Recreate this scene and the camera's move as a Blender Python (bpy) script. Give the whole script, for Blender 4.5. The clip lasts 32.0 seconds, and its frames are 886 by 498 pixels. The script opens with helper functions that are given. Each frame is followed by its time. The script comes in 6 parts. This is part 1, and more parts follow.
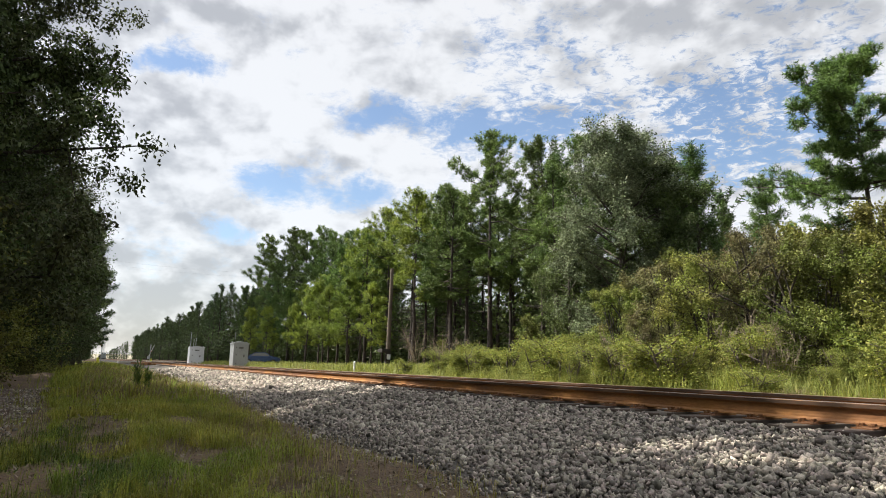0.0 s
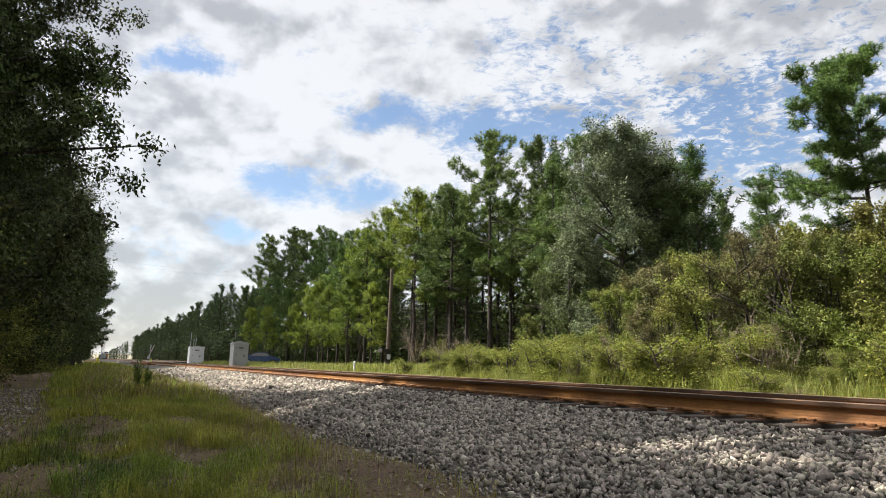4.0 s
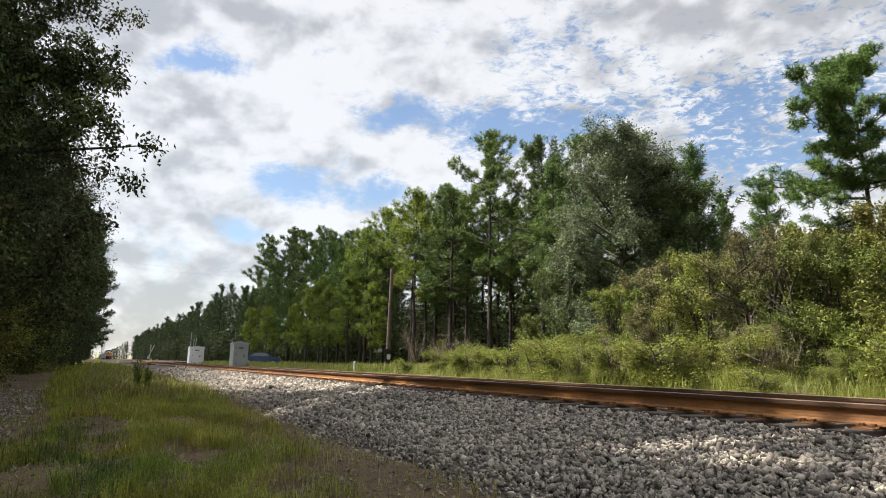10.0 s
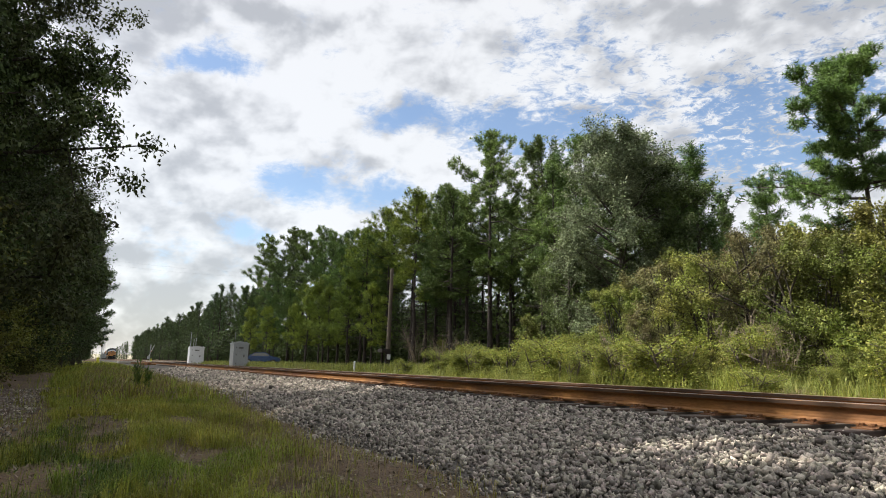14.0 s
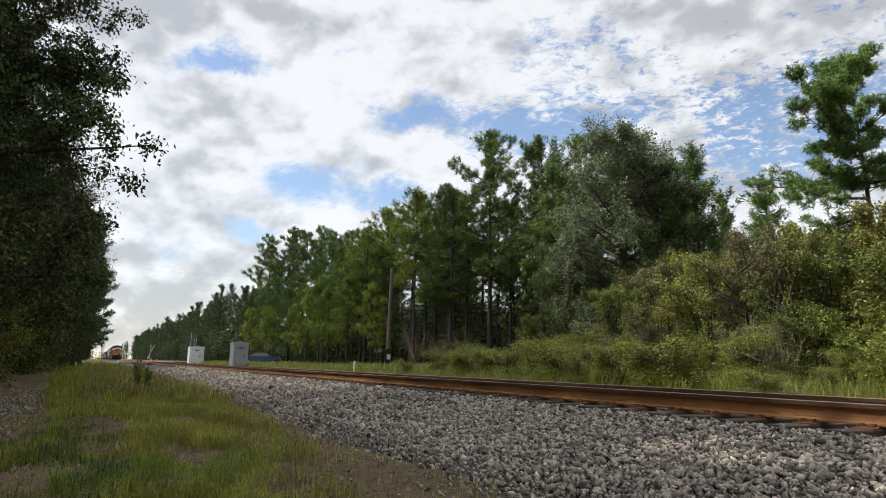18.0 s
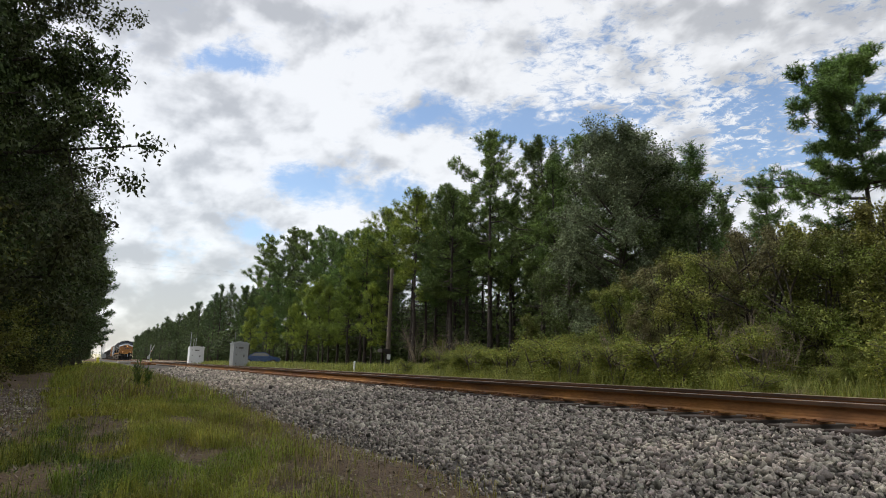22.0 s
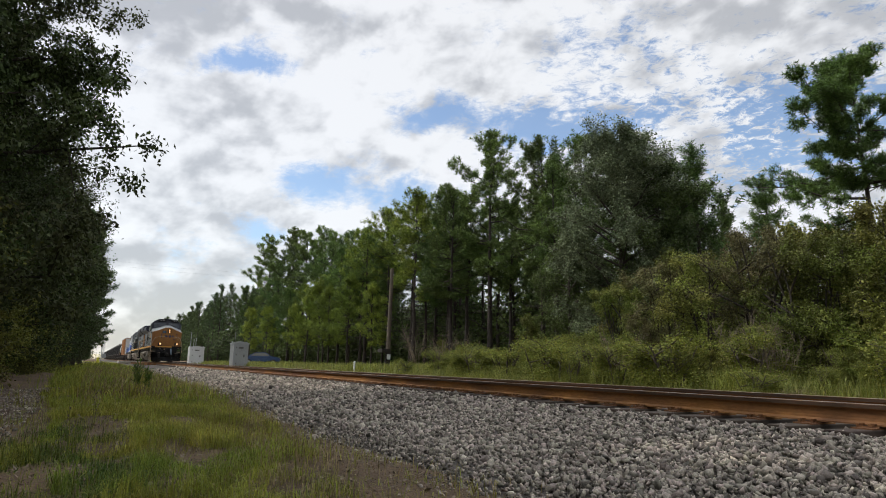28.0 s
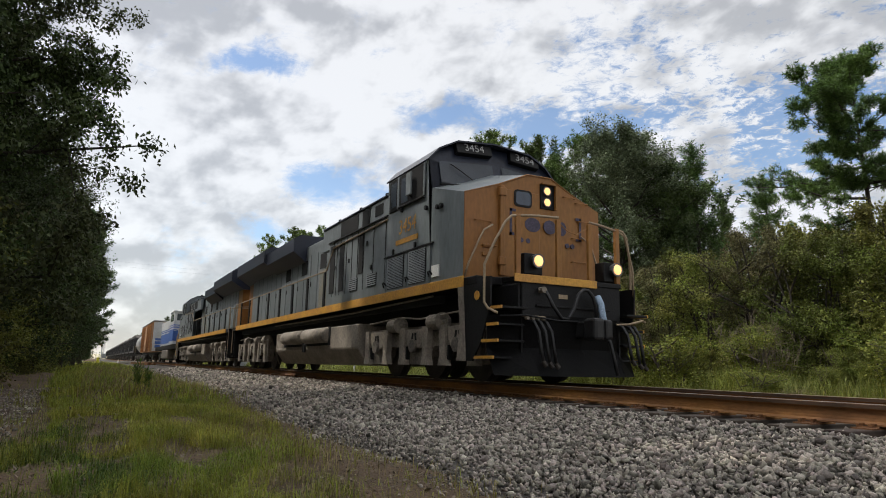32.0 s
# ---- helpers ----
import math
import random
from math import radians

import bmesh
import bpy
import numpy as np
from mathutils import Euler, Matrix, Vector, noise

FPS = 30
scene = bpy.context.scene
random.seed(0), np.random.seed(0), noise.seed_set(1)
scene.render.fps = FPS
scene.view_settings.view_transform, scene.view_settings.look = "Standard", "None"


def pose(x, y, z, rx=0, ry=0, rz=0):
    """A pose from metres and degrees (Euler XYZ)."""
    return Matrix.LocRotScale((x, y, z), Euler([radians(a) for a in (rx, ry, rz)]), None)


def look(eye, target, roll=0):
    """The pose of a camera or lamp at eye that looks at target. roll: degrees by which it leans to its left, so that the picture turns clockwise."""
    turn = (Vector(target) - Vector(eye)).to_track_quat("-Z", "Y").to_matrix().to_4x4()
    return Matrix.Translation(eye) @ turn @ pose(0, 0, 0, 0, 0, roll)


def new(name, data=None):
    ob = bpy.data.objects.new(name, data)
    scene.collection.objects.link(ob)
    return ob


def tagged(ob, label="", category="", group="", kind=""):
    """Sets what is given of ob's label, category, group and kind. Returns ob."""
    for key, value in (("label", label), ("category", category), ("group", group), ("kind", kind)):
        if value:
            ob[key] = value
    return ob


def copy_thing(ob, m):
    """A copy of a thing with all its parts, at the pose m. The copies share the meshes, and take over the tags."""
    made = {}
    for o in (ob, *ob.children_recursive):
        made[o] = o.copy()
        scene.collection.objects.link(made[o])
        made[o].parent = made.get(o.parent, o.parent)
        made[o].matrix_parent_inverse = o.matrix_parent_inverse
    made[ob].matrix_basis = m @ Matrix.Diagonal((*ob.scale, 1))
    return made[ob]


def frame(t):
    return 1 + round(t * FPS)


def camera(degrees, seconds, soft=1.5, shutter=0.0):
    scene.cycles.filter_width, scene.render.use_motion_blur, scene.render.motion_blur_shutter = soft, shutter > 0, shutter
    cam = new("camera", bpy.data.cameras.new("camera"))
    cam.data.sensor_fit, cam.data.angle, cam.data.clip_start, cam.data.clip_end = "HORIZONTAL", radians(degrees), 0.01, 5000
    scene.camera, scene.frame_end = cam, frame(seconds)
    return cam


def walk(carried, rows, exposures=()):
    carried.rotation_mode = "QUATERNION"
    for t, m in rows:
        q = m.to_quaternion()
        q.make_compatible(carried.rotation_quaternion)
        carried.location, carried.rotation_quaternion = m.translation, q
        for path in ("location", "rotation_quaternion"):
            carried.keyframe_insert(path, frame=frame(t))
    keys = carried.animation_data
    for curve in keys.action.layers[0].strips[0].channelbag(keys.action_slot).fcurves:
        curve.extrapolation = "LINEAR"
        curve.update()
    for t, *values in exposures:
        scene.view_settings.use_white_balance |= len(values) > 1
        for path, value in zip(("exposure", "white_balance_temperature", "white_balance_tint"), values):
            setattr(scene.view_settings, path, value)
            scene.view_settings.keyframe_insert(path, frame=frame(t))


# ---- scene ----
cam = camera(68.5, 32.0, soft=1.0)
EYE = (0.0, -6.79, 0.252)
VIEW = look(EYE, (-8.713, -2.212, 2.020), 1.23)
walk(cam, [(0.0, VIEW), (32.0, VIEW)],
     exposures=[(0.0, 1.44), (14.0, 1.46), (20.0, 1.46), (32.0, 1.42)])

# ---- daylight ----
SUN_AZ, SUN_EL = radians(222), radians(54)      # compass bearing from +y towards +x
SUN_DIR = Vector((math.sin(SUN_AZ) * math.cos(SUN_EL), math.cos(SUN_AZ) * math.cos(SUN_EL), math.sin(SUN_EL)))
world = bpy.data.worlds.new("sky")
scene.world = world
world.use_nodes = True
wn, wl = world.node_tree.nodes, world.node_tree.links
sky = wn.new("ShaderNodeTexSky")
sky.sky_type, sky.sun_disc = "NISHITA", False
sky.sun_elevation, sky.sun_rotation = SUN_EL, SUN_AZ
sky.air_density, sky.dust_density, sky.ozone_density = 1.0, 0.5, 1.4
wl.new(sky.outputs[0], wn["Background"].inputs[0])
wn["Background"].inputs[1].default_value = 0.06
sun_data = bpy.data.lights.new("sun", "SUN")
sun_data.energy, sun_data.angle, sun_data.color = 5.0, radians(0.53), (1.0, 0.93, 0.82)
sun = new("sun", sun_data)
sun.matrix_world = look(SUN_DIR * 50, (0, 0, 0))

# ---- small tools ----
def part(name, bm, material, parent, label="", smooth=False):
    """Links a bmesh as one mesh object under a thing or a part."""
    me = bpy.data.meshes.new(name)
    bm.to_mesh(me)
    bm.free()
    return part_mesh(name, me, material, parent, label, smooth)


def part_mesh(name, me, material, parent, label="", smooth=False):
    ob = new(name, me)
    if material and not me.materials:
        me.materials.append(material)
    if smooth:
        me.polygons.foreach_set("use_smooth", [True] * len(me.polygons))
    if parent:
        ob.parent = parent
    if label:
        ob["label"] = label
    return ob


def root(name, m, label, category, group="", kind=""):
    ob = new(name)
    ob.empty_display_size = 0.2
    ob.matrix_basis = m
    return tagged(ob, label, category, group, kind)


def mesh_np(name, verts, faces, smooth=False):
    """A mesh from arrays: verts (n, 3), faces (m, 3) or (m, 4)."""
    verts, faces = np.asarray(verts, np.float32), np.asarray(faces, np.int32)
    me = bpy.data.meshes.new(name)
    k = faces.shape[1]
    me.vertices.add(len(verts))
    me.vertices.foreach_set("co", verts.ravel())
    me.loops.add(faces.size)
    me.loops.foreach_set("vertex_index", faces.ravel())
    me.polygons.add(len(faces))
    me.polygons.foreach_set("loop_start", np.arange(0, faces.size, k, dtype=np.int32))
    if smooth:
        me.polygons.foreach_set("use_smooth", [True] * len(faces))
    me.update(calc_edges=True)
    return me


def box(bm, x0, x1, y0, y1, z0, z1, bevel=0.0, m=None):
    """A bevelled box into bm."""
    mat = Matrix.Translation(((x0 + x1) / 2, (y0 + y1) / 2, (z0 + z1) / 2)) @ Matrix.Diagonal((x1 - x0, y1 - y0, z1 - z0, 1))
    if m is not None:
        mat = m @ mat
    vs = bmesh.ops.create_cube(bm, size=1, matrix=mat)["verts"]
    if bevel:
        es = list({e for v in vs for e in v.link_edges})
        bmesh.ops.bevel(bm, geom=es, offset=bevel, segments=2, affect="EDGES", profile=0.5)
    return bm


def boxes(*specs, bevel=0.0):
    bm = bmesh.new()
    for s in specs:
        box(bm, *s, bevel=bevel)
    return bm


def rod(bm, a, b, r, r2=None, seg=8, caps=True):
    """A cylinder or cone from a to b."""
    a, b = Vector(a), Vector(b)
    d = b - a
    m = Matrix.Translation((a + b) / 2) @ d.to_track_quat("Z", "Y").to_matrix().to_4x4()
    bmesh.ops.create_cone(bm, cap_ends=caps, segments=seg, radius1=r, radius2=r if r2 is None else r2, depth=d.length, matrix=m)
    return bm


def pipe(bm, points, r, seg=8):
    pts = [Vector(q) for q in points]
    rings, side = [], None
    for i, q in enumerate(pts):
        d = ((pts[min(i + 1, len(pts) - 1)] - q).normalized() + (q - pts[max(i - 1, 0)]).normalized()).normalized()
        if side is None or abs(side.dot(d)) > 0.95:
            side = d.orthogonal()
        side = (side - d * side.dot(d)).normalized()
        up = d.cross(side)
        rings.append([bm.verts.new(q + (side * math.cos(k * 2 * math.pi / seg) + up * math.sin(k * 2 * math.pi / seg)) * r) for k in range(seg)])
    for a, b in zip(rings, rings[1:]):
        for k in range(seg):
            bm.faces.new((a[k], a[(k + 1) % seg], b[(k + 1) % seg], b[k]))
    bm.faces.new(rings[0][::-1])
    bm.faces.new(rings[-1])
    bmesh.ops.recalc_face_normals(bm, faces=bm.faces)
    return bm


def prism(bm, outline, y0, y1):
    """Extrudes an outline of (x, z) from y0 to y1."""
    lo = [bm.verts.new((x, y0, z)) for x, z in outline]
    hi = [bm.verts.new((x, y1, z)) for x, z in outline]
    bm.faces.new(lo)
    bm.faces.new(hi[::-1])
    n = len(outline)
    for i in range(n):
        bm.faces.new((lo[i], hi[i], hi[(i + 1) % n], lo[(i + 1) % n]))
    bmesh.ops.recalc_face_normals(bm, faces=bm.faces)
    return bm


def prism_x(bm, outline, x0, x1):
    """Extrudes an outline of (y, z) from x0 to x1."""
    lo = [bm.verts.new((x0, y, z)) for y, z in outline]
    hi = [bm.verts.new((x1, y, z)) for y, z in outline]
    bm.faces.new(lo)
    bm.faces.new(hi[::-1])
    n = len(outline)
    for i in range(n):
        bm.faces.new((lo[i], hi[i], hi[(i + 1) % n], lo[(i + 1) % n]))
    bmesh.ops.recalc_face_normals(bm, faces=bm.faces)
    return bm


# ---- materials ----
def material(name, color, rough=0.7, metal=0.0, vary=0.25, scale=6.0, fine=60.0, bump=0.2, tint=None, island=0.0, obrand=0.0, spec=0.4, translucent=0.0, stretch=(1, 1, 1)):
    """A procedural surface: two scales of noise between color and tint, bump, and random shades by island or object."""
    mat = bpy.data.materials.new(name)
    mat.use_nodes = True
    n, l = mat.node_tree.nodes, mat.node_tree.links
    bsdf = n["Principled BSDF"]
    tc = n.new("ShaderNodeTexCoord")
    mp = n.new("ShaderNodeMapping")
    mp.inputs["Scale"].default_value = stretch
    l.new(tc.outputs["Object"], mp.inputs[0])
    big, small = n.new("ShaderNodeTexNoise"), n.new("ShaderNodeTexNoise")
    big.inputs["Scale"].default_value, big.inputs["Detail"].default_value = scale, 6
    small.inputs["Scale"].default_value, small.inputs["Detail"].default_value = fine, 4
    l.new(mp.outputs[0], big.inputs["Vector"])
    l.new(mp.outputs[0], small.inputs["Vector"])
    mix = n.new("ShaderNodeMix")
    mix.data_type = "RGBA"
    ramp = n.new("ShaderNodeValToRGB")
    ramp.color_ramp.elements[0].position, ramp.color_ramp.elements[1].position = 0.35, 0.68
    l.new(big.outputs[0], ramp.inputs[0])
    tint = tint or tuple(c * (1 - vary) for c in color)
    mix.inputs[6].default_value, mix.inputs[7].default_value = (*color, 1), (*tint, 1)
    l.new(ramp.outputs[0], mix.inputs[0])
    hsv = n.new("ShaderNodeHueSaturation")
    l.new(mix.outputs[2], hsv.inputs["Color"])
    mr = n.new("ShaderNodeMapRange")
    mr.inputs["To Min"].default_value, mr.inputs["To Max"].default_value = 1 - vary, 1 + vary
    mr.inputs["From Min"].default_value, mr.inputs["From Max"].default_value = 0.3, 0.7
    l.new(small.outputs[0], mr.inputs[0])
    value = mr.outputs[0]
    for amount, node, out in ((island, "ShaderNodeNewGeometry", "Random Per Island"), (obrand, "ShaderNodeObjectInfo", "Random")):
        if amount:
            src = n.new(node)
            m2 = n.new("ShaderNodeMapRange")
            m2.inputs["To Min"].default_value, m2.inputs["To Max"].default_value = 1 - amount, 1 + amount
            l.new(src.outputs[out], m2.inputs[0])
            mul = n.new("ShaderNodeMath")
            mul.operation = "MULTIPLY"
            l.new(value, mul.inputs[0])
            l.new(m2.outputs[0], mul.inputs[1])
            value = mul.outputs[0]
            hue = n.new("ShaderNodeMapRange")
            hue.inputs["To Min"].default_value, hue.inputs["To Max"].default_value = 0.5 - amount * 0.05, 0.5 + amount * 0.05
            wh = n.new("ShaderNodeTexWhiteNoise")
            wh.noise_dimensions = "1D"
            l.new(src.outputs[out], wh.inputs["W"])
            l.new(wh.outputs[0], hue.inputs[0])
            l.new(hue.outputs[0], hsv.inputs["Hue"])
    l.new(value, hsv.inputs["Value"])
    l.new(hsv.outputs[0], bsdf.inputs["Base Color"])
    bsdf.inputs["Roughness"].default_value, bsdf.inputs["Metallic"].default_value = rough, metal
    bsdf.inputs["Specular IOR Level"].default_value = spec
    if bump:
        bp = n.new("ShaderNodeBump")
        bp.inputs["Strength"].default_value, bp.inputs["Distance"].default_value = bump, 0.02
        l.new(small.outputs[0], bp.inputs["Height"])
        l.new(bp.outputs[0], bsdf.inputs["Normal"])
    if translucent:
        tr = n.new("ShaderNodeBsdfTranslucent")
        ms = n.new("ShaderNodeMixShader")
        ms.inputs[0].default_value = translucent
        l.new(hsv.outputs[0], tr.inputs[0])
        l.new(bsdf.outputs[0], ms.inputs[1])
        l.new(tr.outputs[0], ms.inputs[2])
        l.new(ms.outputs[0], n["Material Output"].inputs[0])
    return mat


def glow(name, color, strength):
    mat = bpy.data.materials.new(name)
    mat.use_nodes = True
    b = mat.node_tree.nodes["Principled BSDF"]
    b.inputs["Base Color"].default_value = (*color, 1)
    b.inputs["Emission Color"].default_value = (*color, 1)
    b.inputs["Emission Strength"].default_value = strength
    return mat


M_SOIL = material("soil", (0.066, 0.041, 0.021), 0.95, scale=0.9, fine=30, bump=1.0, vary=0.4, tint=(0.125, 0.083, 0.046))
# bed colour darkened to paint the shaded crevices between the loose stones
M_BED = material("ballast_bed", (0.085, 0.075, 0.065), 0.95, scale=3, fine=40, bump=0.8, vary=0.4)
M_STONE = material("ballast_stone", (0.285, 0.252, 0.212), 0.88, scale=7, fine=60, vary=0.3, island=0.75, bump=0.3)
M_RUST = material("rusty_rail", (0.26, 0.12, 0.03), 0.85, metal=0.0, scale=2.5, fine=50, vary=0.2, tint=(0.115, 0.052, 0.024), stretch=(0.3, 1, 1))
M_STEEL = material("polished_railhead", (0.62, 0.60, 0.58), 0.42, metal=1.0, scale=2, fine=40, vary=0.12, bump=0.03, stretch=(0.1, 1, 1))
M_TIE = material("creosoted_wood", (0.055, 0.04, 0.03), 0.9, scale=4, fine=30, vary=0.35, stretch=(1, 0.15, 1), obrand=0.3)
M_BARK = material("pine_bark", (0.046, 0.038, 0.032), 0.95, scale=5, fine=22, vary=0.35, bump=0.7, stretch=(1, 1, 0.3), obrand=0.25)
M_BARK2 = material("grey_bark", (0.085, 0.072, 0.06), 0.95, scale=5, fine=25, vary=0.3, bump=0.5, stretch=(1, 1, 0.3), obrand=0.2)
M_NEEDLE = material("pine_needles", (0.115, 0.175, 0.036), 0.6, vary=0.2, scale=0.5, fine=3, tint=(0.06, 0.11, 0.03), island=0.65, obrand=0.25, bump=0, translucent=0.2, spec=0.25)
M_NEEDLE_D = material("dark_pine_needles", (0.062, 0.095, 0.027), 0.6, vary=0.25, scale=0.25, fine=2, tint=(0.034, 0.066, 0.022), island=0.6, obrand=0.3, bump=0, translucent=0.15, spec=0.25)
M_NEEDLE_Y = material("young_pine_needles", (0.20, 0.255, 0.034), 0.6, vary=0.25, scale=0.6, fine=3, tint=(0.115, 0.165, 0.03), island=0.6, obrand=0.2, bump=0, translucent=0.3, spec=0.25)
M_LEAF = material("oak_leaves", (0.105, 0.15, 0.04), 0.6, vary=0.2, scale=0.6, fine=4, tint=(0.045, 0.07, 0.022), island=0.5, obrand=0.2, bump=0, translucent=0.2, spec=0.25)
M_LEAF_G = material("silvery_leaves", (0.20, 0.24, 0.135), 0.5, vary=0.2, scale=0.6, fine=4, tint=(0.10, 0.135, 0.07), island=0.6, obrand=0.15, bump=0, translucent=0.15, spec=0.15)
# shade of the camera-side trees is put into this darker leaf green
M_LEAF_D = material("shade_darkened_leaves", (0.046, 0.08, 0.022), 0.55, vary=0.2, scale=0.35, fine=3, tint=(0.052, 0.055, 0.026), island=0.6, obrand=0.2, bump=0, translucent=0.15, spec=0.12)
M_BUSH = material("bush_leaves", (0.14, 0.18, 0.032), 0.6, vary=0.2, scale=0.8, fine=4, tint=(0.165, 0.16, 0.045), island=0.6, obrand=0.35, bump=0, translucent=0.2, spec=0.2)
M_WEED = material("weeds", (0.18, 0.205, 0.03), 0.6, spec=0.2, vary=0.2, scale=0.5, fine=4, tint=(0.17, 0.19, 0.06), island=0.45, bump=0, translucent=0.35)
M_GRASS = material("grass_blades", (0.17, 0.225, 0.028), 0.6, vary=0.3, scale=0.8, fine=3, tint=(0.31, 0.29, 0.05), island=0.45, bump=0, translucent=0.4, spec=0.2)
# dark green grass, with the shade under the trees put into its colour
M_GRASS_D = material("shade_darkened_grass", (0.06, 0.10, 0.016), 0.6, vary=0.3, scale=0.8, fine=3, tint=(0.11, 0.13, 0.025), island=0.5, bump=0, translucent=0.3, spec=0.15)
M_HERB = material("herb_leaves", (0.085, 0.14, 0.03), 0.6, vary=0.2, scale=0.8, fine=4, tint=(0.06, 0.10, 0.025), island=0.4, bump=0, translucent=0.3, spec=0.15)
M_HEAD = material("worn_brown_railhead", (0.06, 0.034, 0.02), 0.55, scale=2.5, fine=50, vary=0.25, spec=0.4, stretch=(0.2, 1, 1))
M_STRAW = material("dry_grass_blades", (0.27, 0.22, 0.11), 0.7, vary=0.25, scale=0.9, fine=3, tint=(0.18, 0.13, 0.065), island=0.4, bump=0, translucent=0.3, spec=0.2)
M_SHRUB = material("olive_shrub_leaves", (0.115, 0.125, 0.05), 0.5, vary=0.2, scale=0.8, fine=4, tint=(0.13, 0.11, 0.05), island=0.6, obrand=0.2, bump=0, translucent=0.15, spec=0.15)
M_PEBBLE = material("brown_gravel", (0.165, 0.125, 0.085), 0.9, scale=7, fine=60, vary=0.25, island=0.45, bump=0.3)
M_DRY = material("dry_twigs", (0.22, 0.18, 0.13), 0.9, vary=0.3, island=0.3, bump=0)

# ---- ground ----
def ground_z(y):
    """Height of the land across the track."""
    pts = ((-4000, -0.3), (-30, -0.35), (-14, -0.45), (-10, -0.55), (-8.6, -0.66), (-7.4, -0.60), (-5.8, -0.55), (-4.4, -0.60), (-3.4, -0.72),
           (3.2, -0.75), (4.6, -0.5), (6.5, -0.15), (9, 0.0), (16, 0.1), (40, 0.3), (4000, 0.4))
    return float(np.interp(y, [p[0] for p in pts], [p[1] for p in pts]))


def rnd_ground(x, y):
    return ground_z(y) + 0.07 * noise.noise((x * 0.35, y * 0.5, 0.0)) + 0.03 * noise.noise((x * 1.3, y * 1.7, 3.0))


def make_ground():
    xs = np.concatenate([[-4600, -2500, -1200, -700], np.arange(-400, -60, 8), np.arange(-60, -20, 1.0), np.arange(-20, 2, 0.3), np.arange(2, 30, 2), [60, 200, 800, 4600]])
    ys = np.concatenate([[-4600, -1500, -400, -120, -60, -35], np.arange(-25, -10, 1.0), np.arange(-10, -3, 0.25), np.arange(-3, 10, 0.7), np.arange(10, 40, 3), [60, 120, 400, 1500, 4600]])
    V = np.array([(x, y, rnd_ground(x, y)) for x in xs for y in ys])
    ny = len(ys)
    F = [(i * ny + j, (i + 1) * ny + j, (i + 1) * ny + j + 1, i * ny + j + 1) for i in range(len(xs) - 1) for j in range(ny - 1)]
    return tagged(part_mesh("ground", mesh_np("ground", V, F, True), M_SOIL, None), "bare brown soil with leaf litter and patchy grass", "ground", kind="structure")


def bed_z(y):
    """Height of the stone bed across the track."""
    return float(np.interp(y, (-4.6, -3.9, -2.0, -1.35, -0.95, 0.95, 1.35, 2.0, 3.6), (-0.66, -0.56, -0.328, -0.236, -0.266, -0.266, -0.236, -0.328, -0.75)))


def make_bed():
    xs = np.concatenate([[-4600, -1500, -600, -300], np.arange(-200, -60, 10), np.arange(-60, 12, 0.8), [40, 4600]])
    ys = np.array([-4.8, -4.3, -3.9, -3.4, -2.9, -2.4, -2.0, -1.7, -1.35, -0.95, 0, 0.95, 1.35, 2.0, 2.8, 3.6])
    V = np.array([(x, y, (bed_z(y) - 0.03) + 0.03 * noise.noise((x * 0.9, y * 1.1, 5))) for x in xs for y in ys])
    ny = len(ys)
    F = [(i * ny + j, (i + 1) * ny + j, (i + 1) * ny + j + 1, i * ny + j + 1) for i in range(len(xs) - 1) for j in range(ny - 1)]
    return tagged(part_mesh("ballast_bed", mesh_np("ballast_bed", V, F, True), M_BED, None), "crushed stone bed under the track, darkened for shaded gaps between stones", "ballast", kind="structure")


def rail_outline(side):
    """Half outline of a rail mirrored, (y, z) with the running surface at z = 0."""
    half = ((0.032, 0.0), (0.0365, -0.006), (0.0375, -0.036), (0.028, -0.046), (0.0095, -0.058), (0.0088, -0.12), (0.014, -0.146), (0.074, -0.164), (0.076, -0.176))
    yc = side * (0.7175 + 0.0375)
    return [(yc + a, z) for a, z in half] + [(yc - a, z) for a, z in half[::-1]]


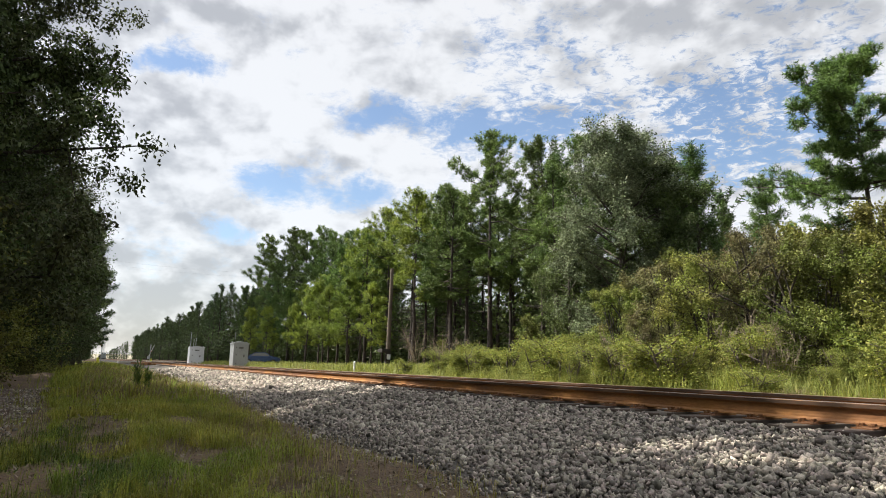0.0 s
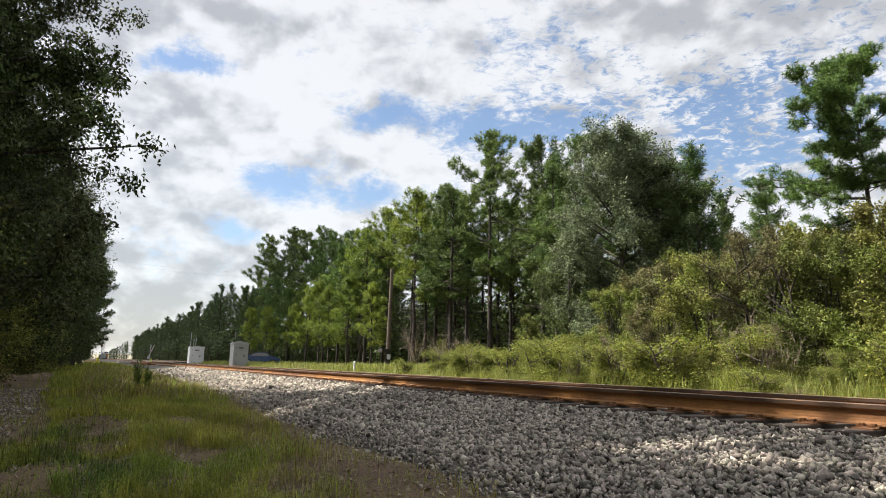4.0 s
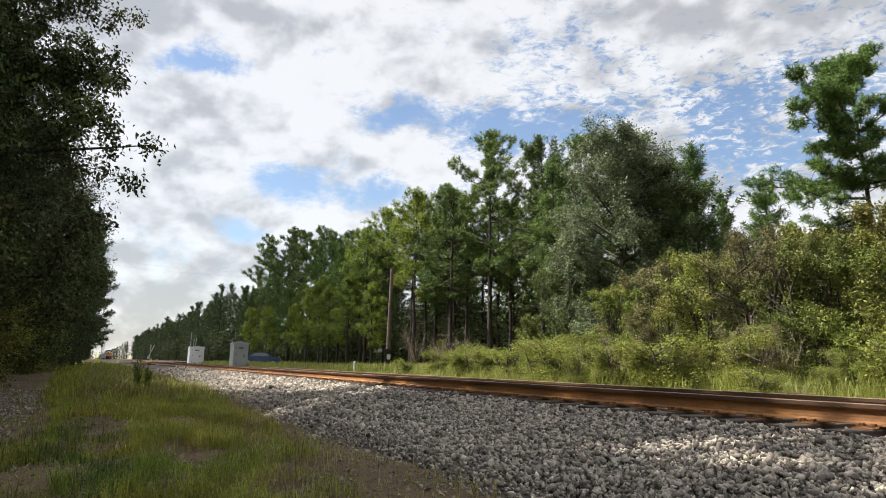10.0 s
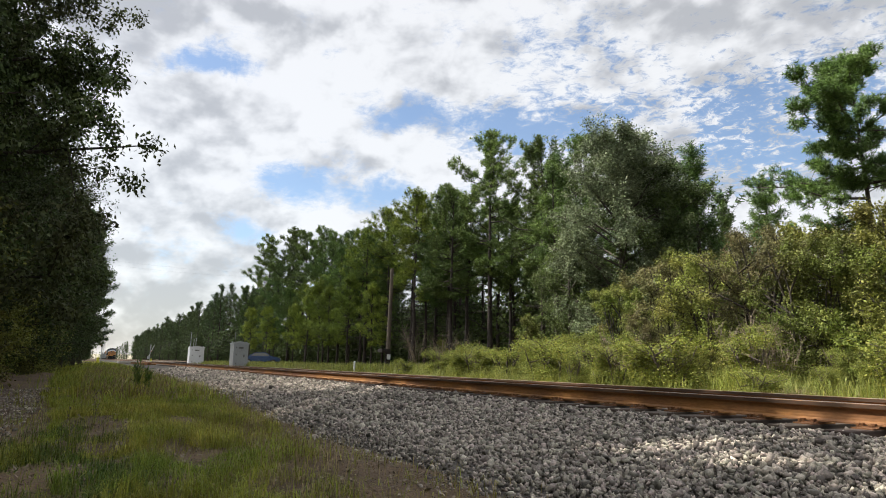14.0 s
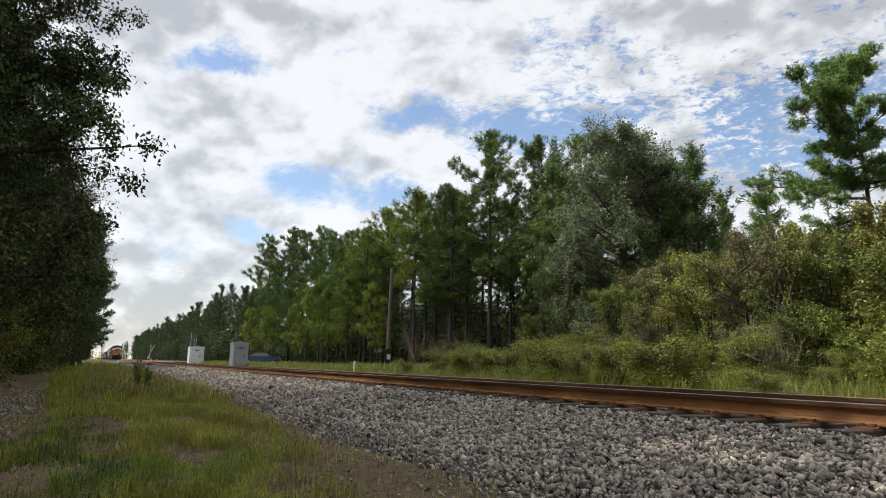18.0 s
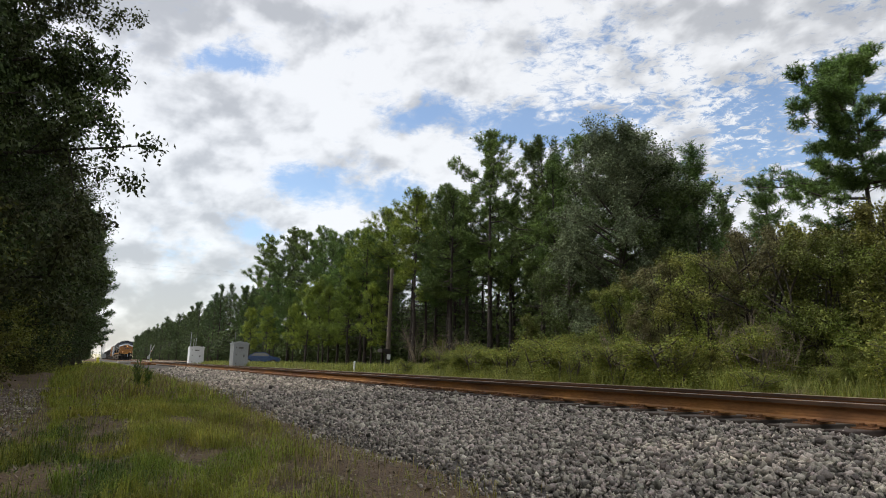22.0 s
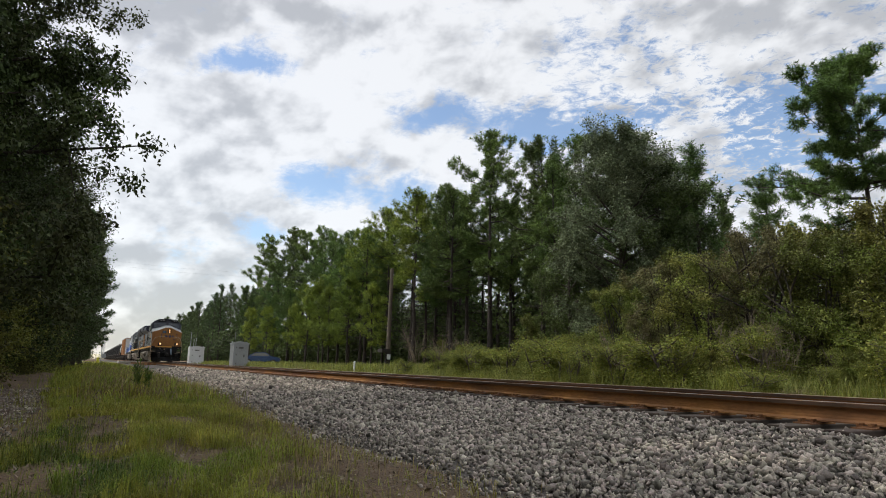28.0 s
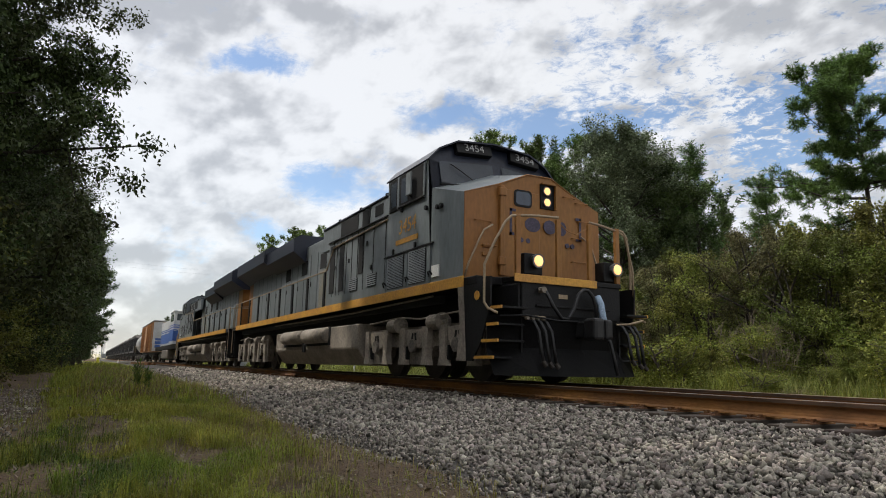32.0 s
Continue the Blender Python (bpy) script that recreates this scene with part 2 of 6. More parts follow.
def make_track():
    track = root("railway_track", pose(0, 0, 0), "straight rusty steel railway track on wooden ties", "railway track", kind="structure")
    for side in (-1, 1):
        bm = bmesh.new()
        prism_x(bm, rail_outline(side), -3000, 60)
        rail = part("rail", bm, M_RUST, track, "rust-brown steel rail with a worn shiny top")
        yc = side * 0.755
        part("railhead", boxes((-3000, 60, yc - 0.026, yc + 0.026, -0.003, 0.0035)), M_STEEL, rail, "polished bright running surface")
        part("head_flank", boxes(*[(-3000, 60, min(yc + k * 0.0355, yc + k * 0.0395), max(yc + k * 0.0355, yc + k * 0.0395), -0.037, -0.003) for k in (-1, 1)]), M_HEAD, rail, "dark worn flank of the rail's head")
    bm = boxes((-0.11, 0.11, -1.3, 1.3, -0.40, -0.205), bevel=0.012)
    tie_me = part("tie", bm, M_TIE, track)
    bm = boxes((-0.095, 0.095, -0.18, 0.17, -0.012, 0.0), (-0.095, 0.095, -0.10, -0.078, 0.0, 0.012), (-0.095, 0.095, 0.078, 0.10, 0.0, 0.012))
    for sx, sy in ((-0.05, -0.088), (0.05, 0.088), (0.05, -0.088), (-0.06, -0.135)):
        box(bm, sx - 0.009, sx + 0.009, sy - 0.009, sy + 0.009, -0.01, 0.024)
        box(bm, sx - 0.017, sx + 0.017, sy - 0.014, sy + 0.016, 0.022, 0.036)
    plate = part("tie_plate", bm, M_RUST, track)
    rng = random.Random(4)
    k = 0
    x = 3.0
    while x > -70:
        m = pose(x + rng.uniform(-0.02, 0.02), 0, 0, 0, 0, rng.uniform(-0.6, 0.6))
        for ob, offs in ((tie_me, (0,)), (plate, (-0.755, 0.755))):
            if ob is not tie_me and x < -40:
                continue
            for y in offs:
                c = ob if k == 0 and y in (0, -0.755) else ob.copy()
                if c is not ob:
                    scene.collection.objects.link(c)
                c.matrix_basis = m @ pose(0, y, 0 if ob is tie_me else -0.193)
        k += 1
        x -= 0.533
    return track


def stone_shapes(rng, k=14):
    """A few angular stones: blocks with shifted and broken corners."""
    V = np.array([(x, y, z) for x in (-1, 1) for y in (-1, 1) for z in (-1, 1)], float) * 0.72
    F = np.array([(0, 1, 3), (0, 3, 2), (4, 6, 7), (4, 7, 5), (0, 4, 5), (0, 5, 1), (2, 3, 7), (2, 7, 6), (0, 2, 6), (0, 6, 4), (1, 5, 7), (1, 7, 3)])
    out = []
    for _ in range(k):
        q = V * rng.uniform(0.45, 1.3, (8, 1)) + rng.normal(0, 0.16, (8, 3))
        out.append(q)
    return out, F


def rot_z_tilt(rng, n, tilt):
    """n random rotation matrices: any heading, limited tilt."""
    a, b, c = rng.uniform(0, 2 * np.pi, n), rng.normal(0, tilt, n), rng.normal(0, tilt, n)
    ca, sa, cb, sb, cc, sc = np.cos(a), np.sin(a), np.cos(b), np.sin(b), np.cos(c), np.sin(c)
    R = np.empty((n, 3, 3))
    R[:, 0] = np.stack([ca * cb, ca * sb * sc - sa * cc, ca * sb * cc + sa * sc], 1)
    R[:, 1] = np.stack([sa * cb, sa * sb * sc + ca * cc, sa * sb * cc - ca * sc], 1)
    R[:, 2] = np.stack([-sb, cb * sc, cb * cc], 1)
    return R


def make_stones(brown=False):
    rng = np.random.default_rng(8 if brown else 7)
    shapes, F = stone_shapes(rng)
    allV, allF, off = [], [], 0
    bands = ((-8, -1.6, -4.7, -0.85, 980, 0.0188), (-16, -8, -4.6, -0.85, 420, 0.0245), (-30, -16, -4.5, -0.85, 190, 0.029), (-50, -30, -4.5, -0.85, 75, 0.042), (-1.6, 7, -4.6, -0.85, 260, 0.026), (-10, -1.0, 0.85, 1.5, 80, 0.03), (-30, 7, -0.6, 0.6, 90, 0.03), (-30, 7, 1.5, 3.5, 60, 0.035), (-22, -6, -9.2, -7.5, 150, 0.019))
    if brown:
        bands = ((-11, -2, -5.7, -4.0, 330, 0.0085), (-14, -4, -7.4, -5.7, 130, 0.011))
        shapes, F = [rng.uniform(0.7, 1.2, (6, 1)) * np.array([(1, 0, 0), (-1, 0, 0), (0, 1, 0), (0, -1, 0), (0, 0, 1), (0, 0, -1)]) for _ in range(8)], np.array([(0, 2, 4), (2, 1, 4), (1, 3, 4), (3, 0, 4), (2, 0, 5), (1, 2, 5), (3, 1, 5), (0, 3, 5)])
    yy = np.linspace(-9.5, 4, 400)
    zz = np.array([max(bed_z(y), ground_z(y)) if y > -4.6 else ground_z(y) for y in yy])
    for x0, x1, y0, y1, per, size in bands:
        n = int((x1 - x0) * (y1 - y0) * per)
        x, y = rng.uniform(x0, x1, n), rng.uniform(y0, y1, n)
        thin = np.clip((-3.7 - y) / 0.9, 0, 1) * (y > -7)
        keep = (rng.uniform(size=n) > thin * 0.93) | brown
        x, y = x[keep], y[keep]
        n = len(x)
        s = size * np.exp(rng.normal(0, 0.28, n)) * np.where(y < -3.9, 0.75, 1)
        z = np.interp(y, yy, zz) + s * rng.uniform(-0.5, 0.75, n) - 0.012
        if brown or y0 < -7:
            z = np.array([rnd_ground(a, b) for a, b in zip(x, y)]) + s * 0.3
        R = rot_z_tilt(rng, n, 0.7)
        sc = np.stack([s * rng.uniform(0.9, 1.35, n), s * rng.uniform(0.75, 1.1, n), s * rng.uniform(0.55, 0.85, n)], 1)
        for k, q in enumerate(shapes):
            idx = np.arange(k, n, len(shapes))
            P = np.einsum("nij,nvj->nvi", R[idx], q[None] * sc[idx][:, None]) + np.stack([x[idx], y[idx], z[idx]], 1)[:, None]
            allV.append(P.reshape(-1, 3))
            allF.append((F[None] + (np.arange(len(idx)) * len(q))[:, None, None] + off).reshape(-1, 3))
            off += len(idx) * len(q)
    if brown:
        me = mesh_np("gravel", np.concatenate(allV), np.concatenate(allF))
        return tagged(part_mesh("gravel", me, M_PEBBLE, None), "loose brown gravel on bare soil by the grass", "gravel", kind="stuff")
    me = mesh_np("ballast_stones", np.concatenate(allV), np.concatenate(allF))
    return tagged(part_mesh("ballast_stones", me, M_STONE, None), "grey and tan crushed ballast stones beside the rail", "ballast", kind="stuff")


make_ground()
make_bed()
make_track()
make_stones()
make_stones(True)

# ---- plants ----
class Heap:
    """Collects arrays of vertices and triangles or quads into one mesh."""

    def __init__(self):
        self.v, self.f, self.n = [], [], 0

    def add(self, v, f):
        self.v.append(np.asarray(v, float).reshape(-1, 3))
        self.f.append(np.asarray(f, int) + self.n)
        self.n += len(self.v[-1])

    def tube(self, pts, radii, seg=6):
        pts = np.asarray(pts, float)
        d = np.gradient(pts, axis=0)
        d /= np.linalg.norm(d, axis=1)[:, None] + 1e-9
        up = np.where(np.abs(d[:, 2:3]) > 0.9, np.array([[1.0, 0, 0]]), np.array([[0, 0, 1.0]]))
        a = np.cross(d, up)
        a /= np.linalg.norm(a, axis=1)[:, None] + 1e-9
        b = np.cross(d, a)
        t = np.arange(seg) * 2 * np.pi / seg
        ring = a[:, None] * np.cos(t)[None, :, None] + b[:, None] * np.sin(t)[None, :, None]
        v = pts[:, None] + ring * np.asarray(radii, float)[:, None, None]
        k = len(pts)
        i, j = np.meshgrid(np.arange(k - 1), np.arange(seg), indexing="ij")
        p, q = i * seg + j, i * seg + (j + 1) % seg
        self.add(v, np.stack([p, q, q + seg, p + seg], -1).reshape(-1, 4))

    def mesh(self, name, smooth=False):
        return mesh_np(name, np.concatenate(self.v), np.concatenate(self.f), smooth)


def unit(v):
    return v / (np.linalg.norm(v, axis=-1, keepdims=True) + 1e-9)


def needle_mesh(name, rng, centres, dirs, count, length, width):
    """Upright shoots set round with needles, each needle one thin triangle."""
    n = len(centres)
    axis = unit(dirs + rng.normal(0, 0.22, dirs.shape))
    s = rng.uniform(-0.9, 1.0, (n, count, 1))
    base = centres[:, None] + axis[:, None] * s * length * 0.9
    rad = rng.normal(size=(n, count, 3))
    rad = unit(rad - (rad * axis[:, None]).sum(-1, keepdims=True) * axis[:, None])
    d = unit(axis[:, None] * rng.uniform(0.25, 1.0, (n, count, 1)) + rad * (1.15 - 0.45 * np.abs(s)))
    ln = length * rng.uniform(0.75, 1.15, (n, count, 1)) * (1.0 - 0.25 * np.abs(s))
    side = unit(np.cross(d, rng.normal(size=(n, count, 3)))) * width / 2
    droop = np.array([0, 0, -0.10]) * ln
    V = np.stack([base - side, base + side, base + d * ln + droop], 2)
    k = n * count
    return mesh_np(name, V.reshape(-1, 3), np.arange(k * 3).reshape(-1, 3))


def leaf_mesh(name, rng, centres, count, spread, length, width, droop=0.4, out=None):
    """Clusters of folded leaves, each of two triangles; nothing lies below the ground."""
    n = len(centres)
    c = centres[:, None] + rng.normal(0, 1, (n, count, 3)) * np.asarray(spread)
    c = c.reshape(-1, 3)
    c = c[c[:, 2] > 0.03]
    k = len(c)
    d = rng.normal(size=(k, 3))
    d[:, 2] = d[:, 2] * 0.6 - droop
    d = unit(d)
    s = unit(np.cross(d, rng.normal(size=(k, 3))))
    nn = np.cross(d, s)
    ln = length * rng.uniform(0.65, 1.3, (k, 1))
    w = width * rng.uniform(0.7, 1.25, (k, 1)) / 2
    V = np.stack([c, c + d * ln * 0.5 + s * w + nn * w * 0.4, c + d * ln, c + d * ln * 0.5 - s * w + nn * w * 0.4], 1)
    i = np.arange(k)[:, None] * 4
    F = np.concatenate([i + np.array([[0, 1, 2]]), i + np.array([[0, 2, 3]])])
    return mesh_np(name, V.reshape(-1, 3), F)


def build_pine(label, seed, H, crown0, width, needle=M_NEEDLE, needles=18, nlen=0.24, nwid=0.016, density=1.0, dead=10, lean=0.03, name="pine_tree", top=0.7, coarse=1.0, bare=0.42, boughs=(), shoots=6):
    """A pine with a bare lower trunk, whorls of branches and tufts of needles."""
    rng = np.random.default_rng(seed)
    tree = root(name, pose(0, 0, 0), label, "tree", "pine trees")
    zs = np.linspace(0, H, 12)
    off = np.cumsum(rng.normal(0, lean, (12, 2)), 0)
    trunk_pts = np.column_stack([off, zs])
    trunk_pts[0, :2] = 0
    trunk_pts[0, 2] = -0.3
    r = 0.0125 * H * (1 - 0.93 * (zs / H)) + 0.006
    r[0] *= 1.25
    br, cen, dirs = Heap(), [], []
    br.tube(trunk_pts, r, 8)
    def tuft(p, way, n, loose):
        """A bushy clump of shoots round p."""
        for _ in range(n):
            cen.append(p + rng.normal(0, 1, 3) * np.array([loose, loose, loose * 0.75]))
            dirs.append(unit(way + rng.normal(0, 0.4, 3) + np.array([0, 0, 0.35 + 0.8 * max(0.0, p[2] / H - 0.55)])))

    z = crown0 * H
    while z < H - 0.15:
        t = (z - crown0 * H) / (H - crown0 * H)
        prof = min(1.0, 0.42 + t * 2.2) * (1 - t) ** top + 0.07
        for _ in range(rng.integers(3, 6)):
            if rng.uniform() > density:
                continue
            az = rng.uniform(0, 2 * np.pi)
            zb = min(H - 0.1, z + rng.uniform(-0.25, 0.25))
            L = width * prof * rng.uniform(0.4, 1.2)
            el = math.radians(-4 + 62 * t + rng.normal(0, 12))
            L = min(L, 0.35 + 1.25 * (H - zb))
            base = np.array([np.interp(zb, zs, trunk_pts[:, 0]), np.interp(zb, zs, trunk_pts[:, 1]), zb])
            dv = np.array([math.cos(az) * math.cos(el), math.sin(az) * math.cos(el), math.sin(el)])
            mid = base + dv * L * 0.55 + np.array([0, 0, -0.05 * L])
            tip = base + dv * L + np.array([0, 0, 0.16 * L])
            rr = 0.008 + 0.011 * L
            br.tube([base, mid, tip], [rr, rr * 0.6, 0.005], 4)
            if coarse > 1.0:
                for q in np.linspace(bare, 1.0, max(2, int(L * 3.4 / coarse))):
                    p = base + (tip - base) * q
                    for side in (-1, 1, 0):
                        if side and rng.uniform() > 0.78:
                            continue
                        lat = np.array([-dv[1], dv[0], 0]) * side * rng.uniform(0.15, 0.42) * (1.25 - q) * min(L, 2.0)
                        cen.append(p + lat + np.array([0, 0, rng.uniform(0.0, 0.14)]))
                        dirs.append(unit(dv + lat * 0.8 + np.array([0, 0, 0.55])))
                continue
            tuft(tip, dv, shoots, 0.13)
            for q in np.arange(bare, 0.95, 0.30 / max(L, 0.4)):
                p = base + (mid - base) * q / 0.55 if q < 0.55 else mid + (tip - mid) * (q - 0.55) / 0.45
                side = rng.choice((-1, 1))
                lat = unit(np.array([-dv[1], dv[0], 0]) * side + dv * 0.7 + np.array([0, 0, rng.uniform(0.0, 0.6)])) * rng.uniform(0.2, 0.55) * min(1.0, 0.35 + 0.4 * L)
                br.tube([p, p + lat], [0.008, 0.004], 3)
                tuft(p + lat, unit(lat), max(2, shoots - 2), 0.10)
        z += rng.uniform(0.32, 0.60) * (coarse ** 0.6)
    for zb, az, L, rise in boughs:
        base = np.array([np.interp(zb, zs, trunk_pts[:, 0]), np.interp(zb, zs, trunk_pts[:, 1]), zb])
        dv = unit(np.array([math.cos(math.radians(az)), math.sin(math.radians(az)), rise]))
        br.tube([base, base + dv * L * 0.5 + np.array([0, 0, -0.08 * L]), base + dv * L], [0.045, 0.03, 0.008], 5)
        for s in np.linspace(0.28, 1.0, int(L * 4)):
            p = base + dv * L * s + np.array([0, 0, -0.08 * L * math.sin(s * 3.14)])
            q = p + rng.normal(0, 1, 3) * np.array([0.24, 0.24, 0.14]) * (0.5 + s)
            br.tube([p - dv * 0.1, q], [0.009, 0.004], 3)
            tuft(q, unit(dv + np.array([0, 0, 0.4])), 6, 0.1)
    for k in range(4 if coarse == 1.0 else 1):
        cen.append(np.array([trunk_pts[-1, 0], trunk_pts[-1, 1], H - 0.25 + 0.08 * k]))
        dirs.append(np.array([0, 0, 1.0]))
    for _ in range(dead):
        z = rng.uniform(0.12, crown0 + 0.05) * H
        az, L = rng.uniform(0, 2 * np.pi), rng.uniform(0.5, 1.5)
        base = np.array([np.interp(z, zs, trunk_pts[:, 0]), np.interp(z, zs, trunk_pts[:, 1]), z])
        br.tube([base, base + np.array([math.cos(az) * L * 0.6, math.sin(az) * L * 0.6, 0.05]), base + np.array([math.cos(az) * L, math.sin(az) * L, rng.uniform(-0.3, 0.2)])], [0.018, 0.012, 0.004], 3)
    part_mesh("trunk", br.mesh("trunk", True), M_BARK, tree)
    part_mesh("crown", needle_mesh("crown", rng, np.array(cen), np.array(dirs), needles, nlen, nwid), needle, tree)
    return tree


def build_broadleaf(label, seed, H, radius, base, leaf=M_LEAF, limbs=16, leaves=30, size=0.09, name="broadleaf_tree", group="broadleaf trees", spread=0.30, bark=M_BARK2, droop=0.4, stems=1, sub=6, category="tree"):
    """A tree or shrub: trunk or stems, limbs, twigs and clusters of leaves with gaps between."""
    rng = np.random.default_rng(seed)
    tree = root(name, pose(0, 0, 0), label, category, group)
    br, cen = Heap(), []
    tr = br
    for s in range(stems):
        a = rng.uniform(0, 6.28)
        foot = np.array([math.cos(a), math.sin(a), 0]) * (0.0 if stems == 1 else radius * 0.25 * rng.uniform(0.3, 1))
        lean = np.array([math.cos(a), math.sin(a), 0]) * (0.05 * H if stems == 1 else radius * 0.35)
        zs = np.linspace(0, 1, 7)
        pts = foot + np.outer(zs ** 1.4, lean) + np.outer(zs, [0, 0, H * 0.93]) + rng.normal(0, 0.012 * H, (7, 3)) * zs[:, None]
        pts[0] = foot + np.array([0, 0, -0.3])
        r0 = (0.016 * H if stems == 1 else 0.009 * H) + 0.01
        tr.tube(pts, r0 * (1 - 0.9 * zs) + 0.006, 7)
        if stems > 1:
            for t in np.linspace(0.03, 0.45, 7):
                q = np.array([np.interp(t, zs, pts[:, i]) for i in range(3)])
                cen.extend(q + rng.normal(0, 1, 3) * np.array([0.22 * radius, 0.22 * radius, 0.05 * H]) for _ in range(3))
        for k in range(max(3, limbs // stems)):
            t = base / H + (0.97 - base / H) * (k + rng.uniform(0, 1)) / max(3, limbs // stems)
            p0 = np.array([np.interp(t, zs, pts[:, i]) for i in range(3)])
            az = k * 2.4 + rng.uniform(-0.6, 0.6)
            el = math.radians(rng.uniform(2, 32) + 30 * t)
            tt = (t - base / H) / (1 - base / H)
            L = radius * (0.5 + 0.75 * math.sin(math.pi * min(1, 0.18 + 0.78 * tt))) * rng.uniform(0.55, 1.1) * (1.0 if tt < 0.75 else 0.75)
            dv = np.array([math.cos(az) * math.cos(el), math.sin(az) * math.cos(el), math.sin(el)])
            L = min(L, radius * 0.97 / max(0.3, math.cos(el)))
            p1, p2 = p0 + dv * L * 0.5 + rng.normal(0, 0.06 * L, 3), p0 + dv * L + np.array([0, 0, -0.08 * L])
            rr = 0.012 + 0.012 * L
            br.tube([p0, p1, p2], [rr, rr * 0.65, 0.008], 5)
            for _ in range(sub):
                s0 = rng.uniform(0.3, 1.0)
                q = (p0 + (p1 - p0) * s0 * 2) if s0 < 0.5 else (p1 + (p2 - p1) * (s0 - 0.5) * 2)
                d2 = unit(dv + rng.normal(0, 0.75, 3))
                l2 = L * rng.uniform(0.18, 0.42)
                e = q + d2 * l2
                if math.hypot(e[0], e[1]) > radius or e[2] > H:
                    continue
                br.tube([q, e], [0.011, 0.004], 3)
                for s2 in (0.35, 0.7, 1.0):
                    cen.append(q + (e - q) * s2)
            cen.extend(p1 + (p2 - p1) * q for q in (0.3, 0.55, 0.8, 1.0))
    part_mesh("trunk", br.mesh("trunk", True), bark, tree)
    part_mesh("crown", leaf_mesh("crown", rng, np.array(cen), leaves, spread, size, size * 0.55, droop), leaf, tree)
    return tree


def grass_mesh(name, seed, n, region, height, width, keep=None, lean=0.85, zfun=rnd_ground):
    """Bent blades of two segments over a region (x0, x1, y0, y1)."""
    rng = np.random.default_rng(seed)
    x, y = rng.uniform(region[0], region[1], n), rng.uniform(region[2], region[3], n)
    if keep is not None:
        mask = rng.uniform(size=n) < np.array([keep(a, b) for a, b in zip(x, y)])
        x, y = x[mask], y[mask]
    n = len(x)
    z = np.array([zfun(a, b) for a, b in zip(x, y)]) - 0.02
    h = height * np.exp(rng.normal(0, 0.4, n)) * np.array([0.72 + 1.1 * noise.noise((a * 0.9, b * 1.1, 9)) + 0.7 * noise.noise((a * 2.6, b * 3.1, 5)) for a, b in zip(x, y)])
    h = np.clip(h, 0.25 * height, 1.9 * height)
    a = rng.uniform(0, 2 * np.pi, n)
    d = np.stack([np.cos(a), np.sin(a), np.zeros(n)], 1)
    s = np.stack([-np.sin(a), np.cos(a), np.zeros(n)], 1) * (width * rng.uniform(0.6, 1.4, n) / 2)[:, None]
    b = lean * rng.uniform(0.1, 1.6, n)[:, None] * h[:, None]
    p = np.stack([x, y, z], 1)
    up = np.array([0, 0, 1.0])
    m1, m2 = p + d * b * 0.3 + up * h[:, None] * 0.6, p + d * b + up * h[:, None] * (1 - 0.5 * np.minimum(1, b / h[:, None]))
    V = np.stack([p - s, p + s, m1 + s * 0.8, m1 - s * 0.8, m2], 1)
    i = np.arange(n)[:, None] * 5
    F = np.concatenate([i + np.array([[0, 1, 2]]), i + np.array([[0, 2, 3]]), i + np.array([[3, 2, 4]])])
    return mesh_np(name, V.reshape(-1, 3), F)

# ---- planting ----
def plant(proto, x, y, turn=0.0, size=1.0, first=False, wide=None):
    m = pose(x, y, ground_z(y) - 0.02, 0, 0, turn)
    ob = proto if first else copy_thing(proto, m)
    ob.matrix_basis = m
    ob.scale = (wide or size, wide or size, size)
    return ob


def join_woods(trees, rng):
    """Woods too far to tell the trees apart, as one mesh."""
    hp, mats, mesh_of = Heap(), [], {}
    for proto, x, y, k in trees:
        if proto not in mesh_of:
            arrays = []
            for child in proto.children:
                me = child.data
                co = np.empty(len(me.vertices) * 3, np.float32)
                me.vertices.foreach_get("co", co)
                f = np.empty(len(me.loops), np.int32)
                me.loops.foreach_get("vertex_index", f)
                n = len(me.loops) // len(me.polygons)
                f = f.reshape(-1, n)
                if n == 4:
                    f = np.concatenate([f[:, [0, 1, 2]], f[:, [0, 2, 3]]])
                arrays.append((co.reshape(-1, 3), f, 1 if child.name.startswith("crown") else 0))
            mesh_of[proto] = arrays
        a = rng.uniform(0, 6.28)
        R = np.array([[math.cos(a), math.sin(a), 0], [-math.sin(a), math.cos(a), 0], [0, 0, 1]]) * k
        for co, f, mat in mesh_of[proto]:
            hp.add(co @ R + np.array([x, y, ground_z(y)]), f)
            mats.append(np.full(len(f), mat, np.int32))
    me = hp.mesh("far_woods")
    me.materials.append(M_BARK)
    me.materials.append(M_NEEDLE_D)
    me.polygons.foreach_set("material_index", np.concatenate(mats))
    tagged(new("far_woods", me), "dark green pine woods far along the track", "woods", kind="stuff")


